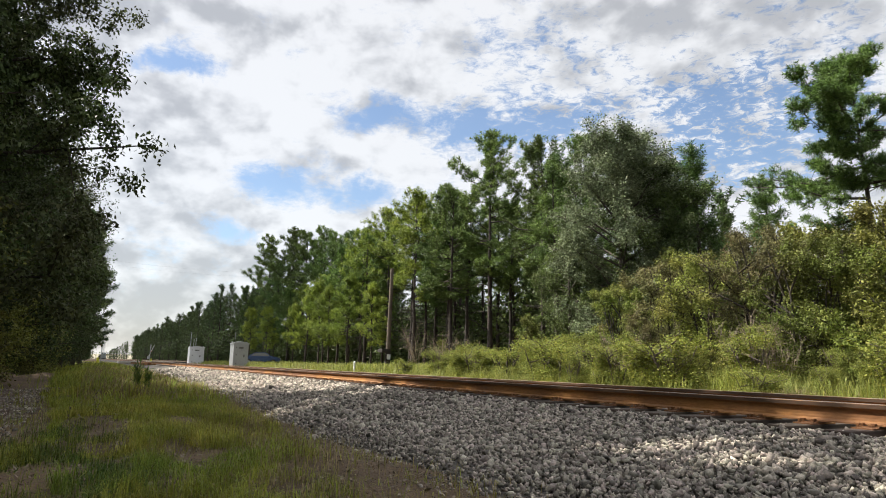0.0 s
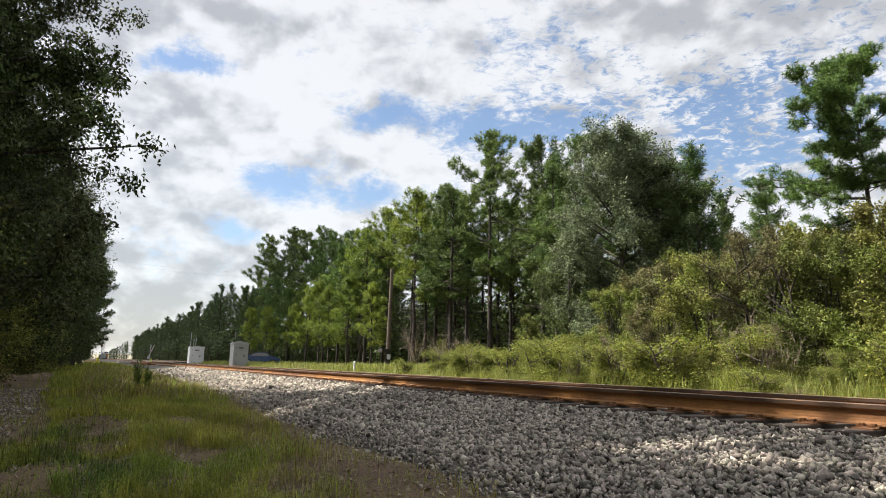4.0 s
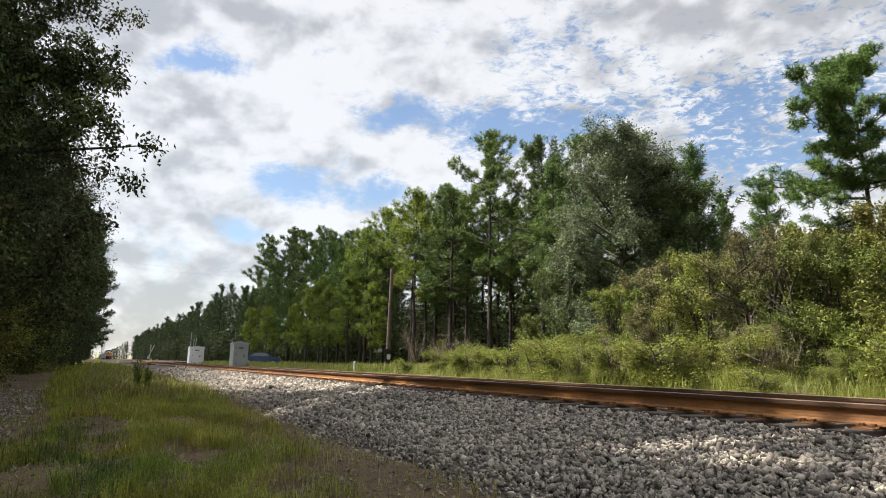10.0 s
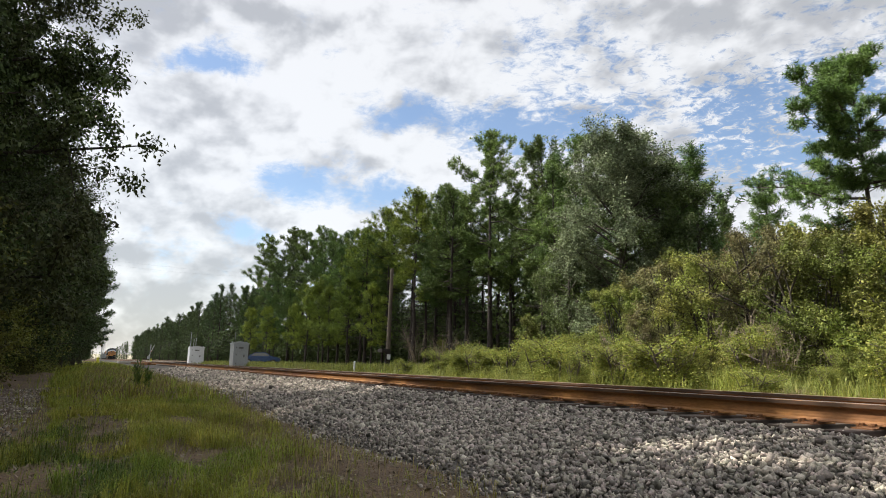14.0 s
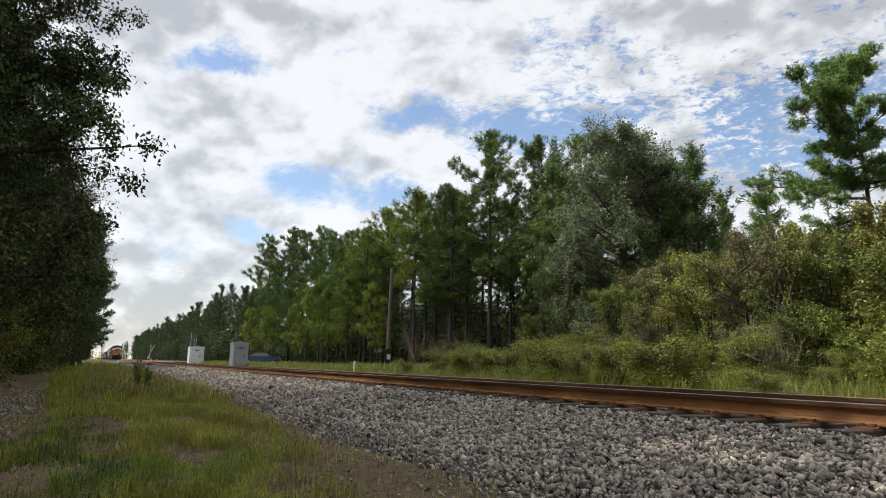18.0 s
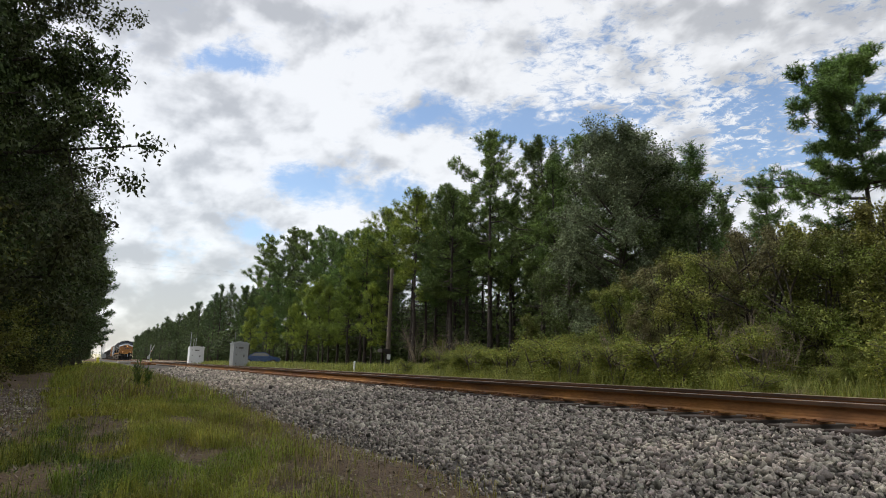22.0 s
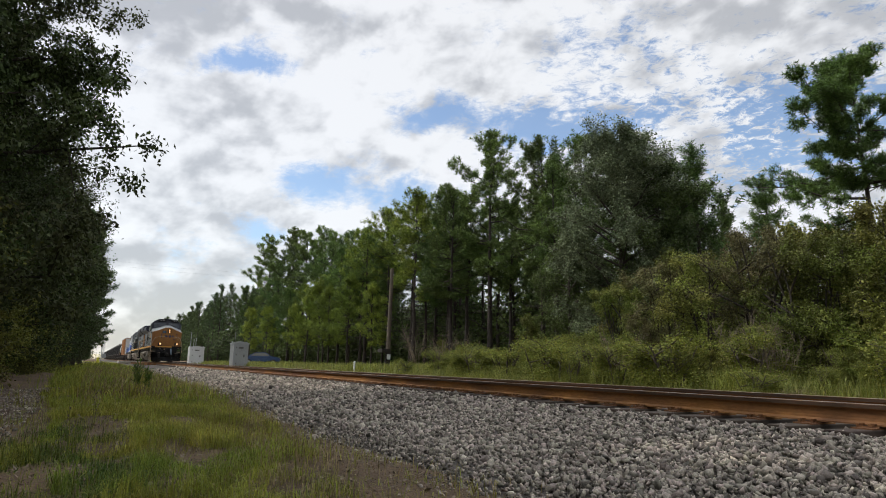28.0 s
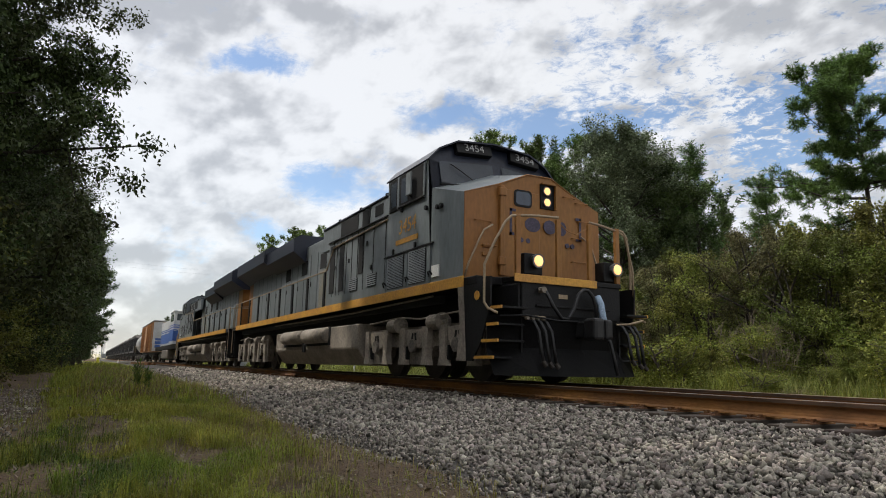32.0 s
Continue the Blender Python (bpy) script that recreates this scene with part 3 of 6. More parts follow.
def woods():
    rng = random.Random(11)
    # pines opposite, nearest ones first
    tall = build_pine("tall dark green pine with a bare lower trunk", 1, 14.3, 0.40, 3.0, needles=22, nwid=0.034, nlen=0.25, dead=30, top=0.42, shoots=8)
    tall2 = build_pine("tall slender green pine with bare lower trunk", 2, 12.3, 0.40, 2.7, needles=22, nwid=0.034, nlen=0.25, dead=30, top=0.45, shoots=7)
    mid = build_pine("yellowish green pine with an open crown", 3, 12.2, 0.42, 2.7, needle=M_NEEDLE_Y, needles=24, nwid=0.032, nlen=0.25, dead=60, density=0.92, top=0.4, shoots=6)
    young = build_pine("bright green young pine with a low crown", 4, 7.4, 0.30, 2.1, needle=M_NEEDLE_Y, needles=26, nwid=0.03, dead=8, nlen=0.24, shoots=6)
    open_pine = build_pine("wide open pine with long spreading boughs", 5, 9.0, 0.60, 2.05, needles=40, nwid=0.022, bare=0.25, density=1.0, dead=8, nlen=0.19, top=0.36, shoots=14, lean=0.05,
                           boughs=((5.9, 180, 3.5, 0.06), (5.6, 200, 2.5, 0.15), (4.6, 170, 2.0, 0.0), (5.4, 20, 2.5, 0.2), (5.0, 250, 2.4, 0.1)))
    cone = build_pine("small dark conical pine among the shrubs", 8, 7.2, 0.18, 1.35, needles=30, nwid=0.02, dead=2, nlen=0.21, top=1.15, shoots=5)
    edge_pine = build_pine("dark green pine leaning over the grass verge", 12, 13.6, 0.10, 3.0, needle=M_NEEDLE_D, needles=14, nwid=0.06, nlen=0.34, dead=4, top=0.45, shoots=6)
    far = build_pine("distant dark green pine in the wood", 6, 14.0, 0.06, 3.0, needle=M_NEEDLE_D, needles=10, nlen=0.5, nwid=0.11, density=0.95, dead=0, coarse=3.0, top=0.6)
    far2 = build_pine("distant dark pine of the wood's edge", 7, 13.0, 0.04, 3.2, needle=M_NEEDLE_D, needles=10, nlen=0.5, nwid=0.12, density=0.95, dead=0, coarse=3.0, top=0.55)
    oak = build_broadleaf("grey-green broadleaf tree with small silvery leaves", 21, 10.3, 3.0, 0.7, leaf=M_LEAF_G, limbs=64, leaves=62, size=0.095, sub=11, spread=0.13)
    oak2 = build_broadleaf("dense green broadleaf tree at the wood's edge", 22, 9.2, 2.4, 1.5, leaf=M_LEAF, limbs=42, leaves=44, size=0.095, sub=9, spread=0.14)
    bush = build_broadleaf("yellow-green leafy bush at the wood's edge", 23, 3.2, 1.7, 0.15, leaf=M_BUSH, limbs=30, leaves=34, size=0.075, name="bush", group="bushes", stems=5, spread=0.085, category="bush", sub=8, bark=M_BARK)
    bush2 = build_broadleaf("tall olive green shrub with thin stems", 24, 4.2, 1.8, 0.3, leaf=M_BUSH, limbs=34, leaves=36, size=0.075, name="bush", group="bushes", stems=6, spread=0.09, category="bush", sub=8, bark=M_BARK)
    shrub = build_broadleaf("dull olive shrub with brownish small leaves", 27, 4.4, 1.7, 0.4, leaf=M_SHRUB, limbs=34, leaves=36, size=0.066, name="bush", group="bushes", stems=6, spread=0.09, category="bush", sub=8, bark=M_BARK)
    sapling = build_broadleaf("bright green young broadleaf sapling", 28, 4.8, 1.2, 0.5, leaf=M_BUSH, limbs=24, leaves=22, size=0.11, bark=M_BARK, name="broadleaf_tree", stems=2, spread=0.13, sub=6)
    pole_pine = build_pine("slim pine with a long bare dark trunk", 9, 12.0, 0.48, 1.7, needles=20, nwid=0.035, nlen=0.27, dead=40, top=0.5, shoots=5)
    under = build_broadleaf("dark undergrowth between the pine trunks", 25, 3.6, 2.6, 0.1, leaf=M_LEAF, limbs=18, leaves=9, size=0.24, name="bush", group="undergrowth", stems=5, spread=0.3, category="bush", sub=6)
    first = set()

    def put(proto, x, y, turn=None, size=1.0, wide=None):
        f = proto.name not in first
        first.add(proto.name)
        return plant(proto, x, y, rng.uniform(0, 360) if turn is None else turn, size, f, wide)

    for x, y, s, pr in ((-33.3, 14.0, 1.0, tall), (-28.0, 14.0, 1.0, tall2), (-25.1, 14.0, 0.93, tall2), (-36.5, 13.0, 0.94, tall2), (-42.0, 13.0, 1.0, mid), (-45.5, 14.5, 1.02, mid), (-49.0, 14.0, 1.02, mid), (-53, 13.2, 0.92, mid),
                        (-57.5, 15.5, 0.98, mid), (-39.5, 14.5, 0.85, tall), (-64.8, 18.0, 0.98, tall), (-70.3, 18.0, 1.03, tall), (-75, 17.5, 1.05, tall), (-79.4, 18.0, 1.16, tall), (-86, 17.5, 1.2, tall),
                        (-91, 17.0, 1.27, tall), (-97, 16.5, 1.0, tall), (-110, 18.0, 1.42, tall), (-106, 14.0, 0.95, tall2), (-31, 16.5, 0.85, tall2), (-22.5, 16.0, 0.82, tall2), (-61, 15, 0.85, mid), (-82, 14.5, 0.75, tall2), (-89, 14, 0.72, tall2), (-74, 14.5, 0.72, mid), (-67.5, 14.5, 0.75, mid)):
        put(pr, x, y, size=s)
    for x, y, s in ((-50, 11, 0.95), (-55.5, 11.3, 0.9), (-60, 11.8, 1.02), (-65, 12, 1.0), (-72, 12.6, 0.85), (-86, 12.8, 0.95), (-46, 11.5, 0.8), (-95, 12.5, 1.0)):
        put(young, x, y, size=s)
    put(open_pine, -9.85, 11.5, 0, 1.0)
    put(cone, -14.6, 14.0, 0, 1.0, 1.2)
    put(cone, -17.9, 16.0, 90, 1.0, 0.7)
    put(cone, -17.5, 14.0, 40, 1.3, 1.4)
    put(oak, -20.1, 12.2, 10, 1.0)
    put(oak2, -18.7, 13.2, 50, 0.98)
    put(oak2, -22.8, 11.6, 200, 0.7)
    for x, y, s, pr in ((-20.8, 9.6, 0.5, bush), (-17.6, 9.8, 0.72, bush2), (-15.4, 9.6, 0.86, shrub), (-13.6, 9.4, 0.88, bush2), (-12.0, 9.8, 0.95, shrub), (-10.4, 9.4, 0.9, bush2), (-9.0, 9.8, 0.98, bush), (-7.4, 9.4, 0.98, bush2),
                        (-15.2, 8.4, 0.42, shrub), (-12.9, 8.3, 0.30, bush), (-11.2, 8.3, 0.36, bush2), (-8.6, 8.2, 0.30, bush), (-6.9, 8.3, 0.34, shrub), (-18.5, 8.8, 0.46, bush), (-23, 9.8, 0.36, bush), (-26, 10.2, 0.3, bush),
                        (-25.2, 13.0, 0.4, bush), (-28.3, 13.4, 0.45, sapling), (-31, 13.2, 0.36, bush), (-35, 13.6, 0.34, bush), (-38, 13.2, 0.4, sapling), (-29.5, 11.6, 0.36, bush), (-33, 12, 0.36, bush), (-5.4, 9.2, 0.95, bush2), (-16.4, 11.6, 0.95, sapling), (-13.2, 12, 1.05, shrub), (-18.3, 10.4, 0.75, sapling), (-11.2, 11, 0.95, sapling), (-24.3, 10.5, 0.55, sapling), (-10.6, 12.5, 1.1, bush2), (-7.5, 12.2, 1.1, bush2)):
        put(pr, x, y, size=s)
    # wood behind the first row and beyond the road
    weed = build_broadleaf("bright green leafy weed clump beyond the track", 26, 1.15, 0.75, 0.05, leaf=M_WEED, limbs=18, leaves=20, size=0.05, name="weed_clump", group="weed clumps", stems=6, spread=0.085, category="weed", sub=7)
    for i in range(36):
        x, k = -4.5 - i * 0.64 + rng.uniform(-0.4, 0.4), rng.uniform(0.35, 1.1)
        put(weed, x, rng.uniform(5.0, 8.6), size=k, wide=k * rng.uniform(0.9, 1.8))
    for i in range(24):
        x = -23.5 - i * 1.7 + rng.uniform(-0.5, 0.5)
        put(pole_pine, x, rng.uniform(12.4, 17.5), size=rng.uniform(0.8, 1.02))
    for i in range(46):
        x = -4 - i * 2.1 + rng.uniform(-0.8, 0.8)
        put(rng.choice((far, far2)), x, rng.uniform(19, 30), size=rng.uniform(0.45, 0.6) if x > -26 else rng.uniform(0.75, 0.95))
    for i in range(46):
        put(under, -6 - i * 2.1 + rng.uniform(-0.8, 0.8), 16.5 + rng.uniform(0, 3), size=rng.uniform(0.8, 1.25))
        if i > 7 and i % 2:
            put(under, -20 - i * 2.2 + rng.uniform(-0.8, 0.8), 21 + rng.uniform(0, 4), size=rng.uniform(1.4, 1.9))
    distant = []
    for i in range(80):
        x = -116 - i * 4.4 + rng.uniform(-2, 2)
        pr, y, k = rng.choice((far, far2)), 15.0 + rng.uniform(0, 3) + (3.0 if i < 6 else 0), rng.uniform(0.85, 1.12)
        if x > -190:
            put(pr, x, y, size=k)
        else:
            distant.append((pr, x, y, k))
        distant.append((far2 if i % 2 else far, x + 2, rng.uniform(19, 25), rng.uniform(1.0, 1.2)))
        if i < 24:
            distant.append((under, x, rng.uniform(18, 21), rng.uniform(1.3, 1.9)))
    for i in range(0, 46, 2):
        distant.append((far if i % 4 else far2, -470 - i * 20 + rng.uniform(-5, 5), 15 + rng.uniform(0, 5), rng.uniform(0.9, 1.15)))
        distant.append((far2 if i % 4 else far, -440 - i * 20 + rng.uniform(-5, 5), -11 - rng.uniform(0, 3), rng.uniform(0.8, 1.0)))
    for i in range(16):
        distant.append((far2, -1420 - rng.uniform(0, 60), -45 + i * 6, rng.uniform(0.9, 1.2)))
    for i in range(60):
        x, y, k = -80 - i * 6, -10.3 - rng.uniform(0, 2.0), rng.uniform(0.75, 1.0)
        if x > -190:
            put(rng.choice((far, far2)), x, y, size=k)
        else:
            distant.append((rng.choice((far, far2)), x, y, k))
    join_woods(distant, rng)
    # trees on the camera's side; those out of view are added to shade the stones
    dark = build_broadleaf("broadleaf tree overhanging the grass, its leaves darkened for shade", 31, 14.5, 5.0, 0.8, leaf=M_LEAF_D, limbs=72, leaves=105, size=0.085, sub=10, spread=0.1, droop=0.9, bark=M_BARK)
    dark2 = build_broadleaf("leafy tree beside the track, its leaves darkened for shade", 32, 12.5, 4.6, 0.4, leaf=M_LEAF_D, limbs=60, leaves=26, size=0.125, sub=11, spread=0.2, bark=M_BARK)
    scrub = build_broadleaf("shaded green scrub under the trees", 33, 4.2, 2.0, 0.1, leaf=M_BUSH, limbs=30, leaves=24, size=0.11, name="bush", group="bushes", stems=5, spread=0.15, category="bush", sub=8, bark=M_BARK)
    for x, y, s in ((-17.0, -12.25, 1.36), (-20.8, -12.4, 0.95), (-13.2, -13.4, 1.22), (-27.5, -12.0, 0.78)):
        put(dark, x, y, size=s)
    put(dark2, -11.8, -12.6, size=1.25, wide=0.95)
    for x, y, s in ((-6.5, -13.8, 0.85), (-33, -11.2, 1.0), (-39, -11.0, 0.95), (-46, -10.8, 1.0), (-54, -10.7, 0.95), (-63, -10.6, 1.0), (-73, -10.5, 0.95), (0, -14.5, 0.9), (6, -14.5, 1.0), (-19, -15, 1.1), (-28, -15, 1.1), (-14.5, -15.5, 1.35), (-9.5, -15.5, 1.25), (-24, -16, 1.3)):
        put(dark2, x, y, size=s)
    for x, y, s in ((-58, -9.0, 0.95), (-68, -8.4, 1.02), (-78, -8.0, 1.05), (-88, -8.1, 1.0)):
        put(edge_pine, x, y, size=s)
    for i in range(16):
        put(scrub, -15 - i * 4.6, -10.2 + rng.uniform(-0.3, 0.2), size=rng.uniform(0.75, 1.05))


def meadow():
    def soil_patch(x, y):
        rag = 1.0 + 0.7 * noise.noise((x * 1.6, y * 2.0, 7))
        return any(((x - a) / c) ** 2 + ((y - b) / d) ** 2 < rag for a, b, c, d in ((-8.7, -6.72, 2.6, 0.36), (-5.6, -6.68, 0.9, 0.26), (-5.5, -7.1, 1.0, 0.22), (-6.9, -6.95, 0.8, 0.22), (-4.6, -6.85, 0.6, 0.2), (-6.4, -6.0, 0.7, 0.14)))

    def strip(x, y):
        edge = float(np.interp(x, (-17, -10, -7, -4.5), (-3.85, -4.95, -5.3, -5.65))) + 0.3 * noise.noise((x * 0.5, 0, 2))
        left = float(np.interp(x, (-40, -16, -12, -8.6, -6.8), (-8.4, -7.6, -7.3, -7.05, -7.6))) + 0.3 * noise.noise((x * 0.5, 4, 2))
        k = 1.0 if left < y < edge else 0.03
        if edge <= y < edge + 0.45:
            k = 0.25
        clump = min(1.0, max(0.12, 0.62 + 2.0 * noise.noise((x * 1.7, y * 2.4, 12))))
        return k * (0.05 if soil_patch(x, y) else clump)

    def margin(x, y):
        edge = float(np.interp(x, (-17, -10, -7, -4.5), (-3.85, -4.95, -5.3, -5.65)))
        return max(0.0, 1.0 - abs(y - edge) / 0.7) + (0.0 if soil_patch(x, y) else 0.08)

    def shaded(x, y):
        """Clumps of lush grass, coloured darker for the trees' shade, thinning out towards the stones."""
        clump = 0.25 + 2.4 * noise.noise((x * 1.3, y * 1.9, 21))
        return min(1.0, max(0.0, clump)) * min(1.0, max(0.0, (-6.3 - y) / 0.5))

    def right(x, y):
        return 1.0
    blades = (("grass", "green and straw-coloured grass beside the stones", "grass", M_GRASS, 1, 300000, (-14, -2.6, -8.6, -4.3), 0.145, 0.0046, strip),
              ("grass", "green and straw-coloured grass beside the stones", "grass", M_GRASS, 8, 26000, (-2.6, 7, -9.5, -4.6), 0.19, 0.012, None),
              ("grass", "dark green grass clumps on bare soil, darkened further for tree shade", "grass", M_GRASS_D, 9, 34000, (-9, -2.8, -8.3, -6.2), 0.15, 0.006, shaded),
              ("dry_grass", "dry brown grass at the edge of the stones", "grass", M_STRAW, 6, 60000, (-16, -2.6, -7.6, -3.2), 0.12, 0.006, margin),
              ("grass", "green and straw-coloured grass beside the stones", "grass", M_GRASS, 2, 70000, (-45, -14, -8.8, -3.2), 0.25, 0.013, strip),
              ("dry_grass", "tall straw-coloured grass along the verge", "grass", M_STRAW, 10, 26000, (-60, -15, -7.0, -3.6), 0.26, 0.012, None),
              ("grass", "pale grass along the track far off", "grass", M_GRASS, 3, 22000, (-140, -45, -9.5, -3.2), 0.3, 0.045, None),
              ("weeds", "bright green tall weeds and grass across the track", "weeds", M_WEED, 7, 20000, (-42, -26, 4.5, 12.5), 0.34, 0.02, right),
              ("weeds", "bright green tall weeds and grass across the track", "weeds", M_WEED, 4, 60000, (-27, -2, 5.0, 11.5), 0.4, 0.009, right),
              ("weeds", "yellow-green grass in front of the pines", "grass", M_WEED, 5, 26000, (-110, -42, 4.5, 15), 0.3, 0.035, right))
    for name, label, cat, mat, seed, n, reg, h, w, keep in blades:
        tagged(part_mesh(name, grass_mesh(name, seed, n, reg, h, w, keep), mat, None), label, cat, kind="stuff")


def litter():
    """Dead leaves and bits of straw on the bare soil."""
    rng = np.random.default_rng(41)
    n = 2600
    x, y = rng.uniform(-13, -2.5, n), rng.uniform(-9.2, -4.4, n)
    c = np.array([(a, b, rnd_ground(a, b) + 0.012) for a, b in zip(x, y)])
    a = rng.uniform(0, 6.28, n)
    d = np.stack([np.cos(a), np.sin(a), rng.normal(0.1, 0.25, n)], 1) * rng.uniform(0.015, 0.05, (n, 1))
    s = np.stack([-np.sin(a), np.cos(a), rng.normal(0, 0.3, n)], 1) * rng.uniform(0.006, 0.018, (n, 1))
    V = np.stack([c - d, c + s, c + d, c - s], 1).reshape(-1, 3)
    i = np.arange(n)[:, None] * 4
    F = np.concatenate([i + np.array([[0, 1, 2]]), i + np.array([[0, 2, 3]])])
    tagged(part_mesh("leaf_litter", mesh_np("leaf_litter", V, F), M_DRY, None), "dry brown leaf litter and straw on bare soil", "leaf litter", kind="stuff")


def dry_brush(x, y, h, seed):
    """A leafless shrub of pale grey twigs."""
    rng = np.random.default_rng(seed)
    t = root("dry_brush", pose(x, y, ground_z(y)), "leafless shrub of pale grey dry twigs among the bushes", "dry shrub", "dry shrubs")
    hp = Heap()
    for k in range(16):
        a = rng.uniform(0, 6.28)
        d = np.array([math.cos(a) * 0.5, math.sin(a) * 0.5, 1.0]) * h * rng.uniform(0.5, 1.0)
        foot = np.array([rng.normal(0, 0.1), rng.normal(0, 0.1), -0.05])
        hp.tube([foot, foot + d * 0.5 + rng.normal(0, 0.06, 3), foot + d], [0.014, 0.009, 0.003], 4)
        for _ in range(11):
            s0 = rng.uniform(0.3, 1.0)
            q = foot + d * s0
            e = q + unit(d * 0.4 + rng.normal(0, 0.5, 3)) * h * rng.uniform(0.12, 0.3)
            hp.tube([q, (q + e) / 2 + rng.normal(0, 0.03, 3), e], [0.006, 0.005, 0.0025], 3)
    part_mesh("branchwork", hp.mesh("branchwork", True), M_DRY, t)


woods()
for bx, by, bh, bs in ((-15.6, 7.9, 1.5, 51), (-16.6, 8.2, 1.2, 52), (-11.0, 7.7, 1.9, 53), (-10.2, 7.6, 1.6, 54), (-20.2, 8.4, 1.1, 55), (-36, 12.2, 2.6, 56), (-39, 12.0, 2.9, 57), (-33.5, 12.3, 2.2, 58)):
    dry_brush(bx, by, bh, bs)
meadow()
litter()

# ---- clouds ----
CLOUD_V = Vector((1.5, 2.5, 0.0))        # metres a second at the height of the layer
CLOUD_Z = 330.0


def cloud_material():
    mat = bpy.data.materials.new("cloud_layer")
    mat.use_nodes = True
    n, l = mat.node_tree.nodes, mat.node_tree.links
    n.remove(n["Principled BSDF"])
    tc = n.new("ShaderNodeTexCoord")

    lift, norm = n.new("ShaderNodeVectorMath"), n.new("ShaderNodeVectorMath")
    lift.operation, norm.operation = "ADD", "NORMALIZE"
    lift.inputs[1].default_value = (0, 0, CLOUD_Z)
    l.new(tc.outputs["Object"], lift.inputs[0])
    l.new(lift.outputs[0], norm.inputs[0])
    puff, warp = n.new("ShaderNodeTexNoise"), n.new("ShaderNodeVectorMath")
    puff.inputs["Scale"].default_value, puff.inputs["Detail"].default_value, puff.inputs["Roughness"].default_value = 9.0, 8, 0.62
    l.new(norm.outputs[0], puff.inputs["Vector"])
    warp.operation = "MULTIPLY_ADD"
    warp.inputs[1].default_value = (0.09, 0.09, 0.07)
    shifted = n.new("ShaderNodeVectorMath")
    shifted.inputs[1].default_value = (-0.045, -0.045, -0.035)
    l.new(norm.outputs[0], shifted.inputs[0])
    l.new(puff.outputs["Color"], warp.inputs[0])
    l.new(shifted.outputs[0], warp.inputs[2])

    def nz(scale, detail, rough, dist=0.0, off=0.0, stretch=(1, 1, 1.7), lift_z=0.0):
        mp = n.new("ShaderNodeMapping")
        mp.inputs["Location"].default_value = (off, off * 0.7, lift_z)
        mp.inputs["Scale"].default_value = stretch
        l.new(norm.outputs[0], mp.inputs[0])
        t = n.new("ShaderNodeTexNoise")
        t.inputs["Scale"].default_value, t.inputs["Detail"].default_value = scale, detail
        t.inputs["Roughness"].default_value, t.inputs["Distortion"].default_value = rough, dist
        l.new(mp.outputs[0], t.inputs["Vector"])
        return t.outputs[0]

    def math_(op, a, b):
        m = n.new("ShaderNodeMath")
        m.operation = op
        for i, v in enumerate((a, b)):
            if isinstance(v, (int, float)):
                m.inputs[i].default_value = v
            else:
                l.new(v, m.inputs[i])
        return m.outputs[0]

    def remap(v, a, b, c, d):
        m = n.new("ShaderNodeMapRange")
        m.interpolation_type = "SMOOTHSTEP"
        for i, k in enumerate((a, b, c, d)):
            m.inputs[i + 1].default_value = k
        l.new(v, m.inputs[0])
        return m.outputs[0]

    def blob(az, el, wide, high, amount):
        mp = n.new("ShaderNodeMapping")
        mp.vector_type = "TEXTURE"
        a, e = radians(az), radians(el)
        mp.inputs["Location"].default_value = (math.sin(a) * math.cos(e), math.cos(a) * math.cos(e), math.sin(e))
        mp.inputs["Scale"].default_value = (radians(wide), radians(wide), radians(high))
        l.new((norm if el > 45 else warp).outputs[0], mp.inputs[0])
        g = n.new("ShaderNodeTexGradient")
        g.gradient_type = "SPHERICAL"
        l.new(mp.outputs[0], g.inputs[0])
        return math_("MULTIPLY", g.outputs["Fac"], amount)

    # heaped cloud: coarse lumps, rounded billows and a ripple of thin cloud
    lumps = nz(5.5, 3, 0.5, 0.2, 3.3)
    billow = nz(15.0, 9, 0.62, 0.5, 3.3, (1, 1, 1.5))
    body = nz(13.0, 4, 0.5, 0.2, 3.3, (1, 1, 1.5))
    above = nz(13.0, 4, 0.5, 0.2, 3.3, (1, 1, 1.5), lift_z=0.04)
    thin = math_("ADD", blob(*CLOUD_THIN), 0.4)
    ripple = math_("MULTIPLY", math_("SUBTRACT", nz(44.0, 7, 0.72, 0.5, 1.0, (1, 1, 2.6)), 0.5), thin)
    density = math_("ADD", math_("MULTIPLY", lumps, 0.45), math_("MULTIPLY", billow, 0.8))
    density = math_("ADD", math_("ADD", density, ripple), 0.06)
    for args in CLOUD_GAPS:
        density = math_("ADD", density, blob(*args))
    alpha = math_("ADD", remap(density, 0.26, 0.60, 0.0, 0.78), remap(density, -0.5, 0.30, 0.0, 0.04))
    tone = math_("MULTIPLY", nz(6.0, 5, 0.5, 0.3, 11.7), 0.8)
    tone = math_("ADD", tone, math_("MULTIPLY", math_("SUBTRACT", above, body), 1.5))
    tone = math_("ADD", tone, math_("MULTIPLY", math_("SUBTRACT", billow, 0.5), 0.35))
    for args in CLOUD_SHADES:
        tone = math_("ADD", tone, blob(*args))
    shade = remap(tone, 0.30, 0.92, 0.38, 0.21)
    em = n.new("ShaderNodeEmission")
    em.inputs["Color"].default_value = (1.0, 0.995, 0.985, 1)
    l.new(math_("ADD", shade, blob(218.0, 52.0, 44.0, 33.0, 1.8)), em.inputs["Strength"])
    tr, mx = n.new("ShaderNodeBsdfTransparent"), n.new("ShaderNodeMixShader")
    l.new(alpha, mx.inputs[0])
